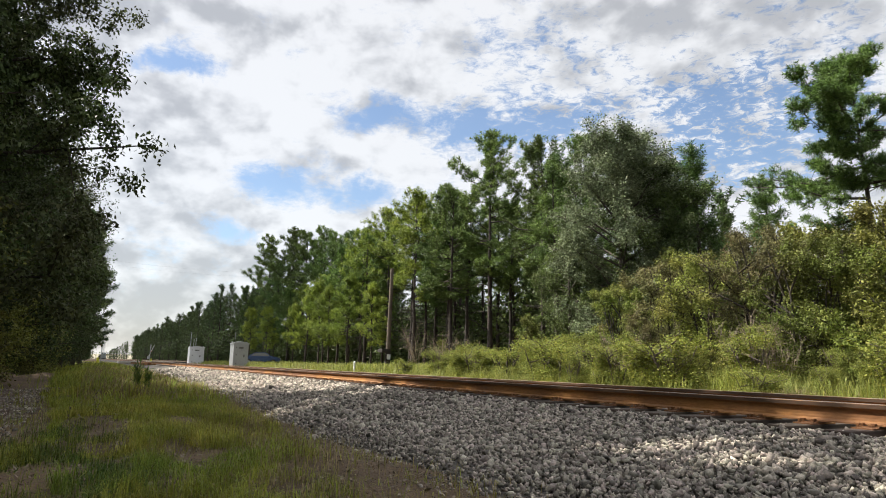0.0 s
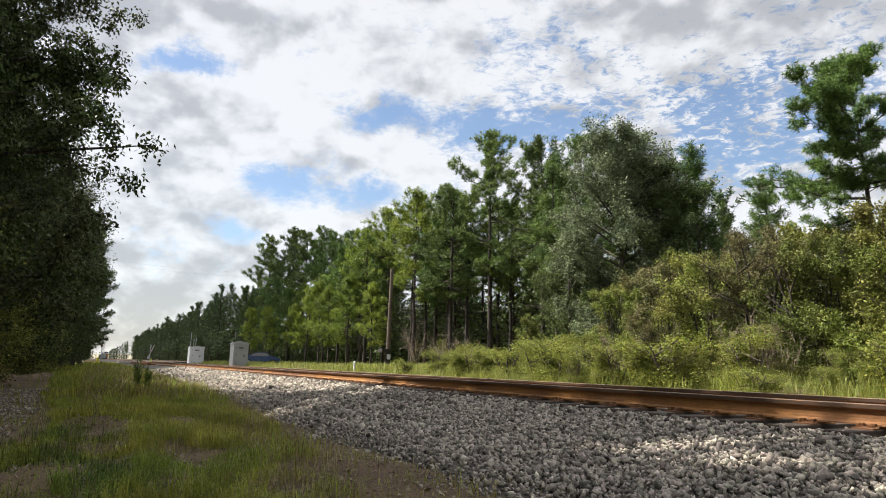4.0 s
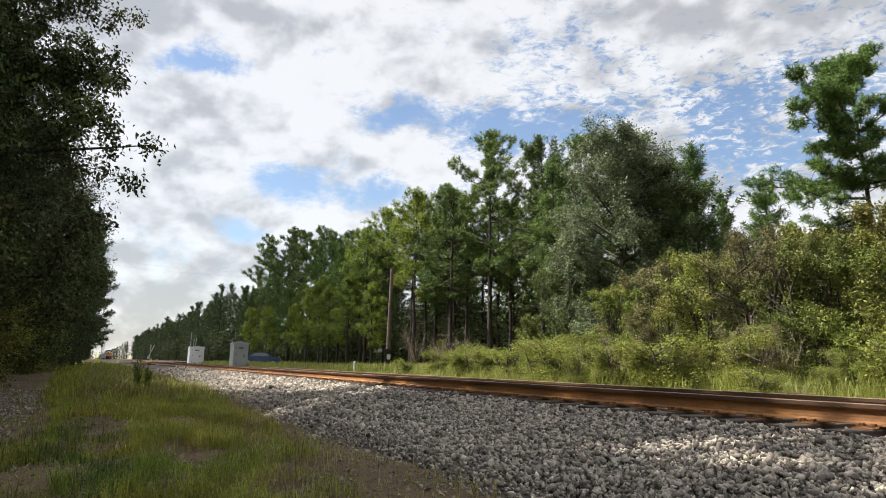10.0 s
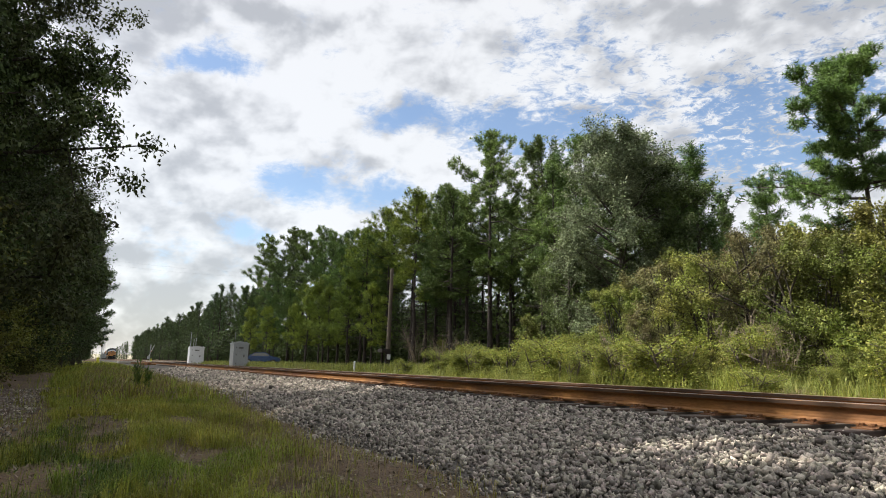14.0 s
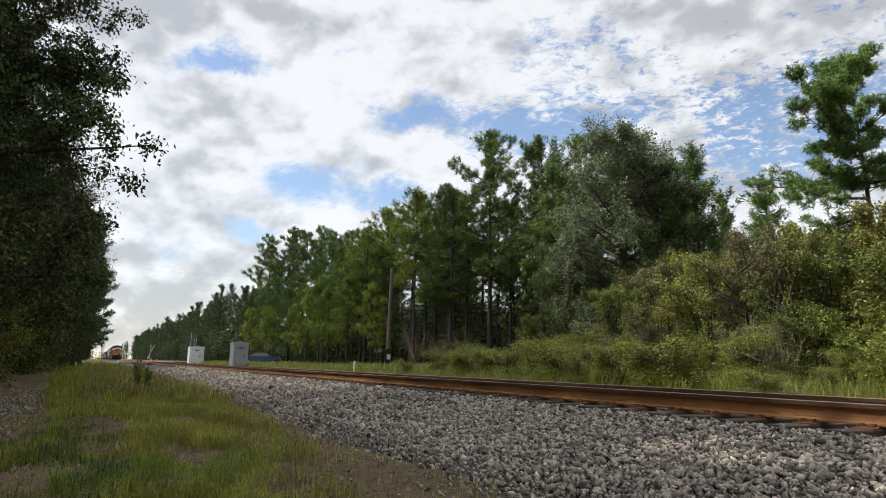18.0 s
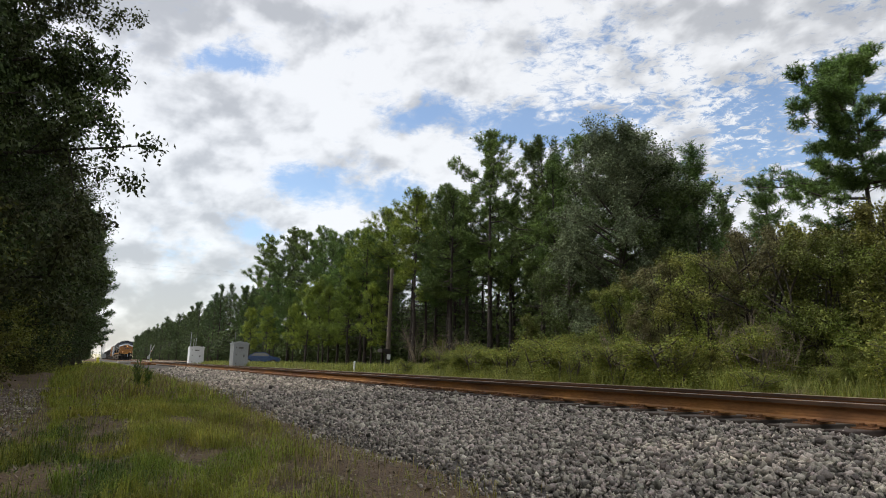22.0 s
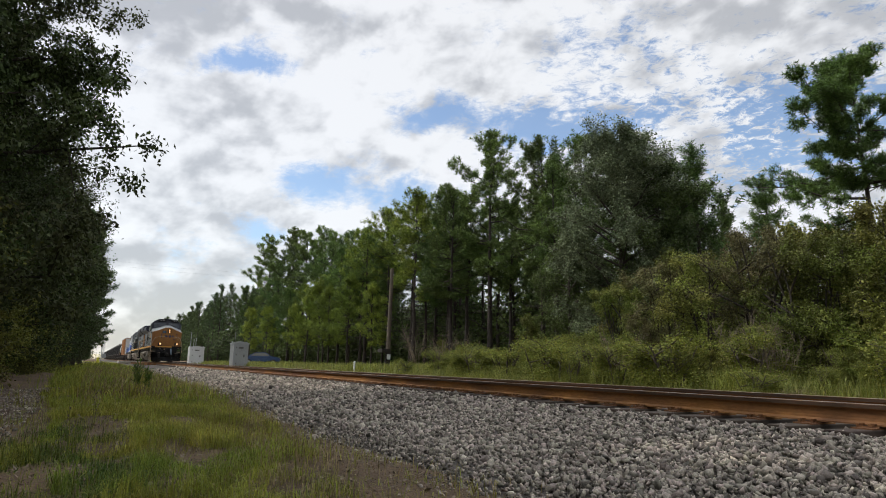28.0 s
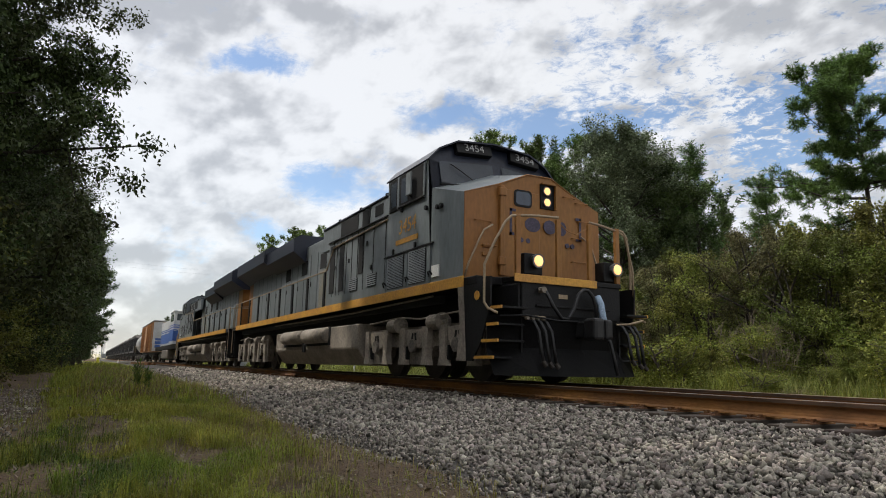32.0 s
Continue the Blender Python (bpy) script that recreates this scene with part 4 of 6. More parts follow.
    l.new(tr.outputs[0], mx.inputs[1])
    l.new(em.outputs[0], mx.inputs[2])
    l.new(mx.outputs[0], n["Material Output"].inputs[0])
    return mat


# gaps of blue and heavier grey parts: bearing, height, half width and half height in degrees, amount
CLOUD_THIN = (-37.0, 20.0, 30.0, 16.0, 1.9)
CLOUD_GAPS = ((-86.6, 23.6, 4.4, 1.7, -0.5), (-69.0, 21.7, 6.5, 2.2, -0.5), (-60.9, 20.6, 4.4, 3.6, -0.5), (-56.2, 20.8, 4.4, 3.2, -0.5), (-77.4, 15.2, 5.6, 2.6, -0.5), (-69.7, 14.7, 5.2, 2.1, -0.5),
              (-81.3, 10.6, 3.2, 2.0, -0.4), (-54.9, 28.0, 8.0, 5.0, -0.34), (-42.9, 24.0, 10.0, 4.4, -0.27), (-37.6, 20.6, 10.0, 4.4, -0.25), (-32.8, 22.1, 9.0, 4.2, -0.24), (-39.5, 16.5, 12.0, 4.4, -0.22),
              (-32.4, 16.9, 10.0, 4.4, -0.2), (-28.0, 19.1, 7.0, 5.0, -0.22), (-50.9, 20.4, 5.6, 3.6, -0.3), (222.0, 64.8, 19.3, 14.4, -3.8), (-78.0, 4.0, 45.0, 8.0, -0.12))
CLOUD_SHADES = ((-85.0, 19.3, 8.0, 3.2, 0.34), (-82.2, 12.7, 6.0, 2.6, 0.4), (-71.9, 17.7, 6.0, 2.6, 0.2), (-69.0, 26.2, 4.5, 5.0, 0.26), (-80.1, 27.7, 8.0, 2.8, 0.2), (-42.2, 29.2, 14.0, 4.4, 0.32), (-31.7, 27.4, 14.0, 5.0, 0.36),
                (-88.9, 14.9, 4.5, 4.0, 0.25), (-61.8, 25.3, 4.5, 3.0, 0.15), (-76.0, 23.5, 6.0, 3.0, -0.35), (-66.0, 18.0, 6.0, 2.5, -0.25), (-74.0, 12.0, 6.0, 2.5, -0.25), (-57.0, 25.0, 5.0, 3.0, -0.2),
                (-37.0, 19.0, 18.0, 8.0, 0.22), (-78.0, 3.0, 45.0, 11.0, 0.42), (-97.0, 27.0, 10.0, 7.0, 0.7))


def make_clouds():
    bm = bmesh.new()
    rings = []
    for r, z in ((1500, 0), (3200, 0), (4200, -100), (4800, -300)):
        rings.append([bm.verts.new((r * math.cos(k * math.pi / 32), r * math.sin(k * math.pi / 32), z)) for k in range(64)])
    bm.faces.new(rings[0])
    for a, b in zip(rings, rings[1:]):
        for k in range(64):
            bm.faces.new((a[k], b[k], b[(k + 1) % 64], a[(k + 1) % 64]))
    ob = part("cloud_layer", bm, cloud_material(), None)
    ob.matrix_basis = pose(0, 0, CLOUD_Z)
    return tagged(ob, "broken white and grey cloud drifting over blue sky", "clouds", kind="structure")


clouds = make_clouds()

# ---- train ----
NOSE_32, SPEED = -9.38, 16.82            # nose of the first engine at the end, metres a second
M_GREY = material("grey_blue_paint", (0.20, 0.222, 0.232), 0.42, scale=1.0, fine=14, vary=0.14, bump=0.05, tint=(0.14, 0.16, 0.168), stretch=(1, 1, 0.35))
M_NAVY = material("navy_paint", (0.014, 0.019, 0.036), 0.4, scale=1.5, fine=20, vary=0.25, bump=0.05)
M_ORANGE = material("faded_orange_paint", (0.265, 0.122, 0.028), 0.5, scale=1.3, fine=18, vary=0.14, bump=0.05, tint=(0.24, 0.10, 0.026), stretch=(1, 1, 0.4))
M_YELLOW = material("yellow_stripe_paint", (0.62, 0.33, 0.05), 0.5, scale=2, fine=25, vary=0.2, bump=0.05, tint=(0.45, 0.22, 0.05))
M_BLACK = material("black_underframe", (0.0065, 0.0065, 0.0075), 0.6, scale=2, fine=30, vary=0.45, spec=0.3)
M_DUST = material("dusty_truck_grey", (0.29, 0.25, 0.205), 0.8, scale=2.2, fine=22, vary=0.25, tint=(0.17, 0.148, 0.122), bump=0.2)
M_FRAME = material("oily_truck_frame", (0.085, 0.075, 0.065), 0.8, scale=2.5, fine=24, vary=0.35, tint=(0.18, 0.155, 0.125), bump=0.2)
M_WHEEL = material("wheel_steel", (0.05, 0.042, 0.036), 0.6, metal=0.4, scale=3, fine=25, vary=0.3)
M_PALE = material("pale_rail_paint", (0.34, 0.26, 0.17), 0.6, scale=3, fine=30, vary=0.15, bump=0)
M_LOGO = material("faded_blue_marking", (0.07, 0.06, 0.10), 0.6, scale=6, fine=40, vary=0.35, bump=0)
M_WHITE = material("white_lettering", (0.75, 0.75, 0.72), 0.6, scale=6, fine=40, vary=0.1, bump=0)
M_NUMBER = material("dull_white_digits", (0.34, 0.34, 0.34), 0.6, scale=6, fine=40, vary=0.15, bump=0)
M_HOSE = material("pale_blue_hose_cover", (0.32, 0.42, 0.55), 0.7, scale=6, fine=40, vary=0.25, bump=0.1)
M_HOSE_BLACK = material("black_rubber_hose", (0.014, 0.014, 0.015), 0.5, scale=6, fine=40, vary=0.3, bump=0.1)
M_FADED = material("worn_emblem_paint", (0.26, 0.235, 0.17), 0.5, scale=3, fine=20, vary=0.25, bump=0.05, tint=(0.19, 0.20, 0.19))
# near-black stands in for shade inside louvres, gaps, recesses and the open window
M_SLOT = material("shade_black_opening", (0.006, 0.006, 0.007), 0.9, vary=0.2, bump=0)
# base colour lifted to imitate sky reflected in the glass
M_GLASS = material("dark_cab_glass", (0.065, 0.075, 0.08), 0.06, vary=0.1, bump=0, spec=1.0)
M_BLUEGLASS = material("blue_tinted_glass", (0.03, 0.045, 0.075), 0.1, vary=0.1, bump=0, spec=0.6)
# reflected sky is put into this bluish base colour
M_WINDSHIELD = material("sky_toned_windshield_glass", (0.085, 0.10, 0.125), 0.1, vary=0.15, bump=0, spec=1.0, scale=1.2, tint=(0.055, 0.068, 0.09))
M_LAMP = glow("lit_headlamp", (1.0, 0.52, 0.2), 0.55)
M_LENS = material("lamp_housing", (0.12, 0.12, 0.12), 0.35, metal=0.6, vary=0.15, bump=0)


def lettering(text, size, mat, parent, m, name="number", depth=0.004, label=""):
    cu = bpy.data.curves.new(name, "FONT")
    cu.body, cu.size, cu.extrude, cu.align_x, cu.align_y = text, size, depth, "CENTER", "CENTER"
    ob = bpy.data.objects.new(name, cu)
    me = bpy.data.meshes.new_from_object(ob)
    bpy.data.objects.remove(ob)
    ob = part_mesh(name, me, mat, parent, label)
    ob.matrix_basis = m
    return ob


def wheelset(parent, x, r=0.533):
    bm = bmesh.new()
    rod(bm, (0, -0.95, 0), (0, 0.95, 0), 0.09, seg=12)
    for s in (-1, 1):
        rod(bm, (0, s * 0.685, 0), (0, s * 0.72, 0), r + 0.028, seg=32)
        rod(bm, (0, s * 0.715, 0), (0, s * 0.83, 0), r, seg=32)
        rod(bm, (0, s * 0.825, 0), (0, s * 0.838, 0), r * 0.8, seg=24)
    for s in (-1, 1):
        for k in range(4):
            a = k * math.pi / 2
            rod(bm, (math.cos(a) * r * 0.45, s * 0.83, math.sin(a) * r * 0.45), (math.cos(a) * r * 0.45, s * 0.845, math.sin(a) * r * 0.45), 0.05, seg=8)
    ob = part("wheelset", bm, M_WHEEL, parent)
    ob.matrix_basis = pose(x, 0, r)
    return ob


def sideframe_engine(parent, x, s):
    """A cast engine truck frame: deep pedestals over three axles."""
    bm = bmesh.new()
    y0, y1 = (-1.22, -1.02) if s < 0 else (1.02, 1.22)
    prism(bm, [(x - 2.55, 0.72), (x - 2.35, 1.0), (x - 0.3, 1.0), (x + 0.3, 1.0), (x + 2.35, 1.0), (x + 2.55, 0.72), (x + 2.5, 0.3), (x + 2.15, 0.27), (x + 1.95, 0.62),
               (x + 0.75, 0.62), (x + 0.55, 0.27), (x - 0.4, 0.27), (x - 0.55, 0.62), (x - 1.35, 0.62), (x - 1.55, 0.27), (x - 2.4, 0.27)], y0, y1)
    f = part("truck_frame", bm, M_FRAME, parent, "dark dusty cast truck frame")
    yo = s * 1.24
    for dx in (1.82, 0.07, -1.83):
        bm = bmesh.new()
        prism(bm, [(x + dx - 0.40, 0.95), (x + dx - 0.36, 0.70), (x + dx - 0.26, 0.58), (x + dx + 0.26, 0.58), (x + dx + 0.36, 0.70), (x + dx + 0.40, 0.95)], yo - 0.06, yo + 0.06)
        bmesh.ops.bevel(bm, geom=bm.edges[:], offset=0.018, segments=1, affect="EDGES")
        ab = part("axle_box", bm, M_DUST, f, "pale dusty axle box")
        bm = bmesh.new()
        rod(bm, (x + dx, yo + s * 0.05, 0.62), (x + dx, yo + s * 0.12, 0.62), 0.13, seg=14)
        part("bearing_cap", bm, M_FRAME, ab)
        for e in (-0.07, 0.07):
            notch = part("notch", boxes((-0.025, 0.025, -0.012, 0.012, -0.07, 0.07)), M_SLOT, ab)
            notch.matrix_basis = pose(x + dx + e, yo + s * 0.062, 0.80, 0, 14 if e < 0 else -14, 0)
        for e in (-0.52, 0.52):
            bm = bmesh.new()
            prism(bm, [(x + dx + e - 0.12, 0.98), (x + dx + e - 0.10, 0.45), (x + dx + e - 0.16, 0.26), (x + dx + e + 0.16, 0.26), (x + dx + e + 0.10, 0.45), (x + dx + e + 0.12, 0.98)], yo - 0.09, yo + 0.02)
            part("pedestal", bm, M_DUST, f)
            part("liner", boxes((x + dx + e * 0.72 - 0.03, x + dx + e * 0.72 + 0.03, yo - 0.05, yo + 0.03, 0.36, 0.62)), M_SLOT, f)
    for e in (-0.9, 0.95, 2.25):
        bm = bmesh.new()
        rod(bm, (x + e - 0.2, s * 1.26, 1.05), (x + e + 0.2, s * 1.26, 1.05), 0.145, seg=16)
        rod(bm, (x + e + 0.18, s * 1.26, 1.05), (x + e + 0.24, s * 1.26, 1.05), 0.165, seg=16)
        rod(bm, (x + e + 0.24, s * 1.26, 1.05), (x + e + 0.42, s * 1.26, 1.03), 0.03, seg=8)
        part("brake_cylinder", bm, M_DUST, f)
        part("brake_hanger", boxes((x + e + 0.40, x + e + 0.48, s * 1.26 - 0.04, s * 1.26 + 0.04, 0.42, 1.08), bevel=0.01), M_FRAME, f)
    part("sand_pipe", pipe(bmesh.new(), [(x + 2.5, s * 1.18, 1.2), (x + 2.62, s * 1.05, 0.8), (x + 2.5, s * 0.8, 0.2)], 0.022, 6), M_FRAME, f)
    part("brake_pipe", pipe(bmesh.new(), [(x - 2.3, s * 1.3, 1.14), (x - 0.5, s * 1.34, 1.2), (x + 0.4, s * 1.34, 1.12), (x + 2.2, s * 1.3, 1.2)], 0.016, 6), M_DUST, f)


def louvre(parent, x0, x1, y, z0, z1, n):
    """A flat black sheet for the shaded opening, with tilted slats on a side wall."""
    s = -1 if y < 0 else 1
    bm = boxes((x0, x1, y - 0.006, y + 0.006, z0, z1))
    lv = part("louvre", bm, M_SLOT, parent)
    h = (z1 - z0) / n
    for k in range(n):
        bm = boxes((x0, x1, -0.004, 0.004, -h * 0.27, h * 0.27))
        sl = part("slat", bm, M_GREY, lv)
        sl.matrix_basis = pose(0, y + s * 0.016, z0 + h * (k + 0.5), s * 14, 0, 0)
    return lv


def engine(name, label, numbered):
    t = root(name, pose(0, 0, 0), label, "locomotive", "diesel locomotives")

    def P(n, bm, mat, lab="", parent=None, smooth=False):
        return part(n, bm, mat, parent or t, lab, smooth)

    # frame, deck and skirts
    P("underframe", boxes((-20.3, 1.0, -1.05, 1.05, 1.15, 1.56), bevel=0.03), M_BLACK, "black steel underframe")
    P("deck", boxes((-20.4, 0.48, -1.5, 1.5, 1.56, 1.70), bevel=0.015), M_BLACK)
    for s in (-1, 1):
        P("skirt_stripe", boxes((-19.6, 0.08, s * 1.512 - 0.012, s * 1.512 + 0.012, 1.55, 1.735), bevel=0.004), M_YELLOW, "orange-yellow stripe along the walkway edge")
        P("pipe", pipe(bmesh.new(), [(-13, s * 1.42, 1.46), (-5.5, s * 1.42, 1.44), (-1.2, s * 1.42, 1.5)], 0.022), M_DUST)
        P("conduit", boxes((-19, -1.0, s * 1.32 - 0.05, s * 1.32 + 0.05, 1.36, 1.5), bevel=0.01), M_BLACK)
    # nose
    zc, zp = 3.195, 3.69
    bm = bmesh.new()
    prof = [(-1.47, 1.70), (-1.47, zc), (-0.78, 3.43), (-0.18, zp), (0.34, zp + 0.01), (0.80, 3.47), (1.47, zc), (1.47, 1.70)]
    fr = [bm.verts.new((0.0, y, z)) for y, z in prof]
    bk = [bm.verts.new((-1.25, y * 0.995, z + (0.36 if 0 < i < 7 else 0) - (0.0 if i in (0, 7) else 0.06 * (1 - abs(y) / 1.47)))) for i, (y, z) in enumerate(prof)]
    front_face = bm.faces.new(fr)
    for i in range(len(prof) - 1):
        bm.faces.new((fr[i], bk[i], bk[i + 1], fr[i + 1]))
    bm.faces.new(bk[::-1])
    bmesh.ops.recalc_face_normals(bm, faces=bm.faces)
    ob = P("nose", bm, M_GREY, "grey sloping short nose")
    bm = bmesh.new()
    lo = [bm.verts.new((-0.004, y * 0.998, z - 0.004)) for y, z in prof]
    hi = [bm.verts.new((0.012, y * 0.998, z - 0.004)) for y, z in prof]
    bm.faces.new(hi)
    for i in range(len(prof)):
        bm.faces.new((lo[i], lo[(i + 1) % len(prof)], hi[(i + 1) % len(prof)], hi[i]))
    bmesh.ops.recalc_face_normals(bm, faces=bm.faces)
    P("nose_panel", bm, M_ORANGE, "orange front panel with faded lettering")
    P("nose_seam", pipe(bmesh.new(), [(0.006, -1.465, 1.74), (0.006, -1.465, zc), (0.015, -0.78, 3.43), (0.02, -0.18, zp), (0.02, 0.34, zp + 0.01), (0.01, 0.80, 3.47), (0.0, 1.465, zc), (0.0, 1.465, 1.74)], 0.014, 6), M_ORANGE)
    # nose door, window, lamps
    door = P("nose_door", boxes((0.0, 0.035, -0.72, 0.08, 1.80, 3.36), bevel=0.012), M_ORANGE, "orange nose door")
    P("door_post", boxes((0.0, 0.085, -0.79, -0.70, 1.80, 3.40), bevel=0.012), M_ORANGE, "", door)
    bm = boxes((0.0, 0.05, -0.48, -0.10, 3.07, 3.38))
    bmesh.ops.bevel(bm, geom=[e for e in bm.edges if abs(e.verts[0].co.x - e.verts[1].co.x) > 0.01], offset=0.07, segments=4, affect="EDGES", profile=0.5)
    P("window_gasket", bm, M_BLACK, "", door)
    bm = boxes((0.04, 0.056, -0.445, -0.135, 3.105, 3.345))
    bmesh.ops.bevel(bm, geom=[e for e in bm.edges if abs(e.verts[0].co.x - e.verts[1].co.x) > 0.01], offset=0.05, segments=4, affect="EDGES", profile=0.5)
    P("door_window", bm, M_BLUEGLASS, "", door)
    for z in (2.05, 3.28):
        P("hinge", boxes((0.03, 0.11, -0.82, -0.68, z - 0.07, z + 0.07), bevel=0.01), M_ORANGE, "", door)
    hl = P("headlamp_box", boxes((0.0, 0.04, 0.10, 0.44, 3.10, 3.57), bevel=0.012), M_BLACK, "recessed black headlamp housing")
    P("lamp_hood", boxes((0.03, 0.10, 0.40, 0.44, 3.10, 3.57), (0.03, 0.10, 0.10, 0.44, 3.55, 3.575)), M_ORANGE, "", hl)
    for z in (3.22, 3.43):
        bm = bmesh.new()
        rod(bm, (0.035, 0.23, z), (0.07, 0.23, z), 0.088, seg=20)
        hr = P("lamp_ring", bm, M_LENS, "", hl)
        bm = bmesh.new()
        bmesh.ops.create_uvsphere(bm, u_segments=16, v_segments=8, radius=0.074, matrix=Matrix.Translation((0.062, 0.23, z)) @ Matrix.Diagonal((0.3, 1, 1, 1)))
        P("headlamp", bm, M_LAMP, "glowing warm headlamp", hl)
    # faded plain marks on the front: brackets, a broken ring, a bar shape and dots
    for y0, y1, z0, z1 in ((-0.57, -0.52, 2.54, 3.02), (-0.57, -0.44, 2.97, 3.02), (-0.57, -0.44, 2.54, 2.59), (0.98, 1.03, 2.58, 3.02), (0.90, 1.03, 2.97, 3.02), (0.90, 1.03, 2.58, 2.63)):
        P("emblem", boxes((0.036, 0.040, y0, y1, z0, z1)), M_LOGO)
    for yc, wy in ((-0.08, 0.17), (0.30, 0.14), (0.58, 0.10)):
        bm = bmesh.new()
        rod(bm, (0.034, 0, 0), (0.041, 0, 0), 0.13, seg=20)
        bmesh.ops.transform(bm, matrix=Matrix.Translation((0, yc, 2.77)) @ Matrix.Diagonal((1, wy / 0.13, 1, 1)), verts=bm.verts)
        P("emblem", bm, M_LOGO, "faded blue worn emblem")
    for y in (-0.32, -0.18, 0.70, 0.82):
        bm = bmesh.new()
        rod(bm, (0.012, y, 2.47), (0.042, y, 2.47), 0.045, seg=12)
        P("badge", bm, M_LOGO)
    for y, z, w in ((-1.28, 2.72, 0.32), (0.62, 3.38, 0.26), (0.90, 3.30, 0.26), (0.80, 2.62, 0.3), (0.80, 2.18, 0.3), (0.95, 2.95, 0.24), (-1.12, 2.3, 0.26)):
        P("grab_iron", pipe(bmesh.new(), [(0.0, y, z), (0.07, y, z), (0.07, y + w, z), (0.0, y + w, z)], 0.011, 6), M_ORANGE)
    for y, z in ((-1.05, 2.15), (-1.05, 2.3)):
        P("latch", boxes((0.0, 0.045, y - 0.07, y + 0.07, z - 0.035, z + 0.035), bevel=0.01), M_ORANGE)
    # cab
    bm = bmesh.new()
    sec = [(-1.47, 1.70), (-1.47, 4.18), (-1.25, 4.42), (-0.85, 4.62), (0.0, 4.70), (0.85, 4.62), (1.25, 4.42), (1.47, 4.18), (1.47, 1.70)]
    a = [bm.verts.new((-1.22 - 0.30 * max(0, (z - 3.5)), y, z)) for y, z in sec]
    b = [bm.verts.new((-3.35, y, z)) for y, z in sec]
    for i in range(len(sec) - 1):
        bm.faces.new((a[i], b[i], b[i + 1], a[i + 1]))
    bm.faces.new(b[::-1])
    bmesh.ops.recalc_face_normals(bm, faces=bm.faces)
    cab = P("cab", bm, M_GREY, "grey crew cab with dark windows")
    bm = bmesh.new()
    pf = [(-1.465, 3.45), (-1.465, 4.18), (-1.25, 4.42), (-0.85, 4.62), (0.0, 4.70), (0.85, 4.62), (1.25, 4.42), (1.465, 4.18), (1.465, 3.45)]
    bm.faces.new([bm.verts.new((-1.21 - 0.30 * max(0, z - 3.5), y, z)) for y, z in pf])
    bmesh.ops.solidify(bm, geom=bm.faces[:], thickness=0.02)
    P("cab_front", bm, M_NAVY, "navy blue cab front", cab)
    bm = bmesh.new()
    rf = [(-1.50, 4.17), (-1.27, 4.43), (-0.86, 4.645), (0.0, 4.725), (0.86, 4.645), (1.27, 4.43), (1.50, 4.17)]
    a = [bm.verts.new((-1.36, y, z)) for y, z in rf]
    b = [bm.verts.new((-3.42, y, z)) for y, z in rf]
    for i in range(len(rf) - 1):
        bm.faces.new((a[i], b[i], b[i + 1], a[i + 1]))
    bmesh.ops.recalc_face_normals(bm, faces=bm.faces)
    bmesh.ops.solidify(bm, geom=bm.faces[:], thickness=0.03)
    P("cab_roof", bm, M_NAVY, "dark navy cab roof", cab)
    tilt = math.degrees(math.atan(0.30))
    for y0, y1 in ((-1.27, -0.04), (0.18, 1.27)):
        bm = bmesh.new()
        z1a, z1b = (4.16, 4.27) if y0 < 0 else (4.27, 4.16)
        q = [(y0, 3.70), (y1, 3.70), (y1, z1b), (y0, z1a)]
        bm.faces.new([bm.verts.new((-1.185 - 0.30 * (z - 3.5), y, z)) for y, z in q])
        bmesh.ops.solidify(bm, geom=bm.faces[:], thickness=0.015)
        ws = P("windshield", bm, M_WINDSHIELD, "", cab)
        P("wiper", pipe(bmesh.new(), [(-1.20, (y0 + y1) / 2 + 0.25, 3.72), (-1.27, (y0 + y1) / 2 - 0.2, 4.0), (-1.33, (y0 + y1) / 2 - 0.38, 4.12)], 0.010, 6), M_BLACK, "", ws)
    for y0, y1 in ((-0.88, -0.06), (0.40, 1.10)):
        yc = (y0 + y1) / 2
        bm = boxes((-0.30, 0.05, y0 - yc, y1 - yc, -0.125, 0.125), bevel=0.012)
        nb = P("number_board", bm, M_BLACK, "black number board with white digits", cab)
        nb.matrix_basis = pose(-1.44, yc, 4.53 if yc < 0 else 4.50, 4 if yc < 0 else -6, -tilt, 0)
        if numbered:
            lettering("3454", 0.235, M_NUMBER, nb, Matrix(((0, 0, 1, 0.052), (1, 0, 0, 0), (0, 1, 0, 0), (0, 0, 0, 1))))
    P("wind_deflector", pipe(bmesh.new(), [(-1.14, -1.35, 3.62), (-1.10, -0.9, 3.66), (-1.08, 0.0, 3.80), (-1.10, 0.5, 3.78), (-1.16, 1.3, 3.6)], 0.018, 6), M_BLACK, "", cab)
    for s in (-1, 1):
        y = s * 1.475
        # flat dark sheet painted as the shaded cab interior
        sw = P("side_window_frame", boxes((-3.22, -1.50, y - 0.02, y + 0.02, 3.44, 4.13), bevel=0.01), M_SLOT, "open cab side window, near-black sheet for its shaded inside", cab)
        # lighter strips stand in for daylight seen through the cab
        for x0, x1 in ((-3.14, -2.86), (-2.60, -2.28)):
            P("pane", boxes((x0, x1, y + s * 0.022 - 0.004, y + s * 0.022 + 0.004, 3.52, 4.05)), M_WINDSHIELD, "", sw)
        P("window_post", boxes((-2.78, -2.70, y - 0.035, y + 0.035, 3.44, 4.13), (-1.56, -1.50, y - 0.03, y + 0.03, 3.44, 4.13)), M_GREY, "", sw)
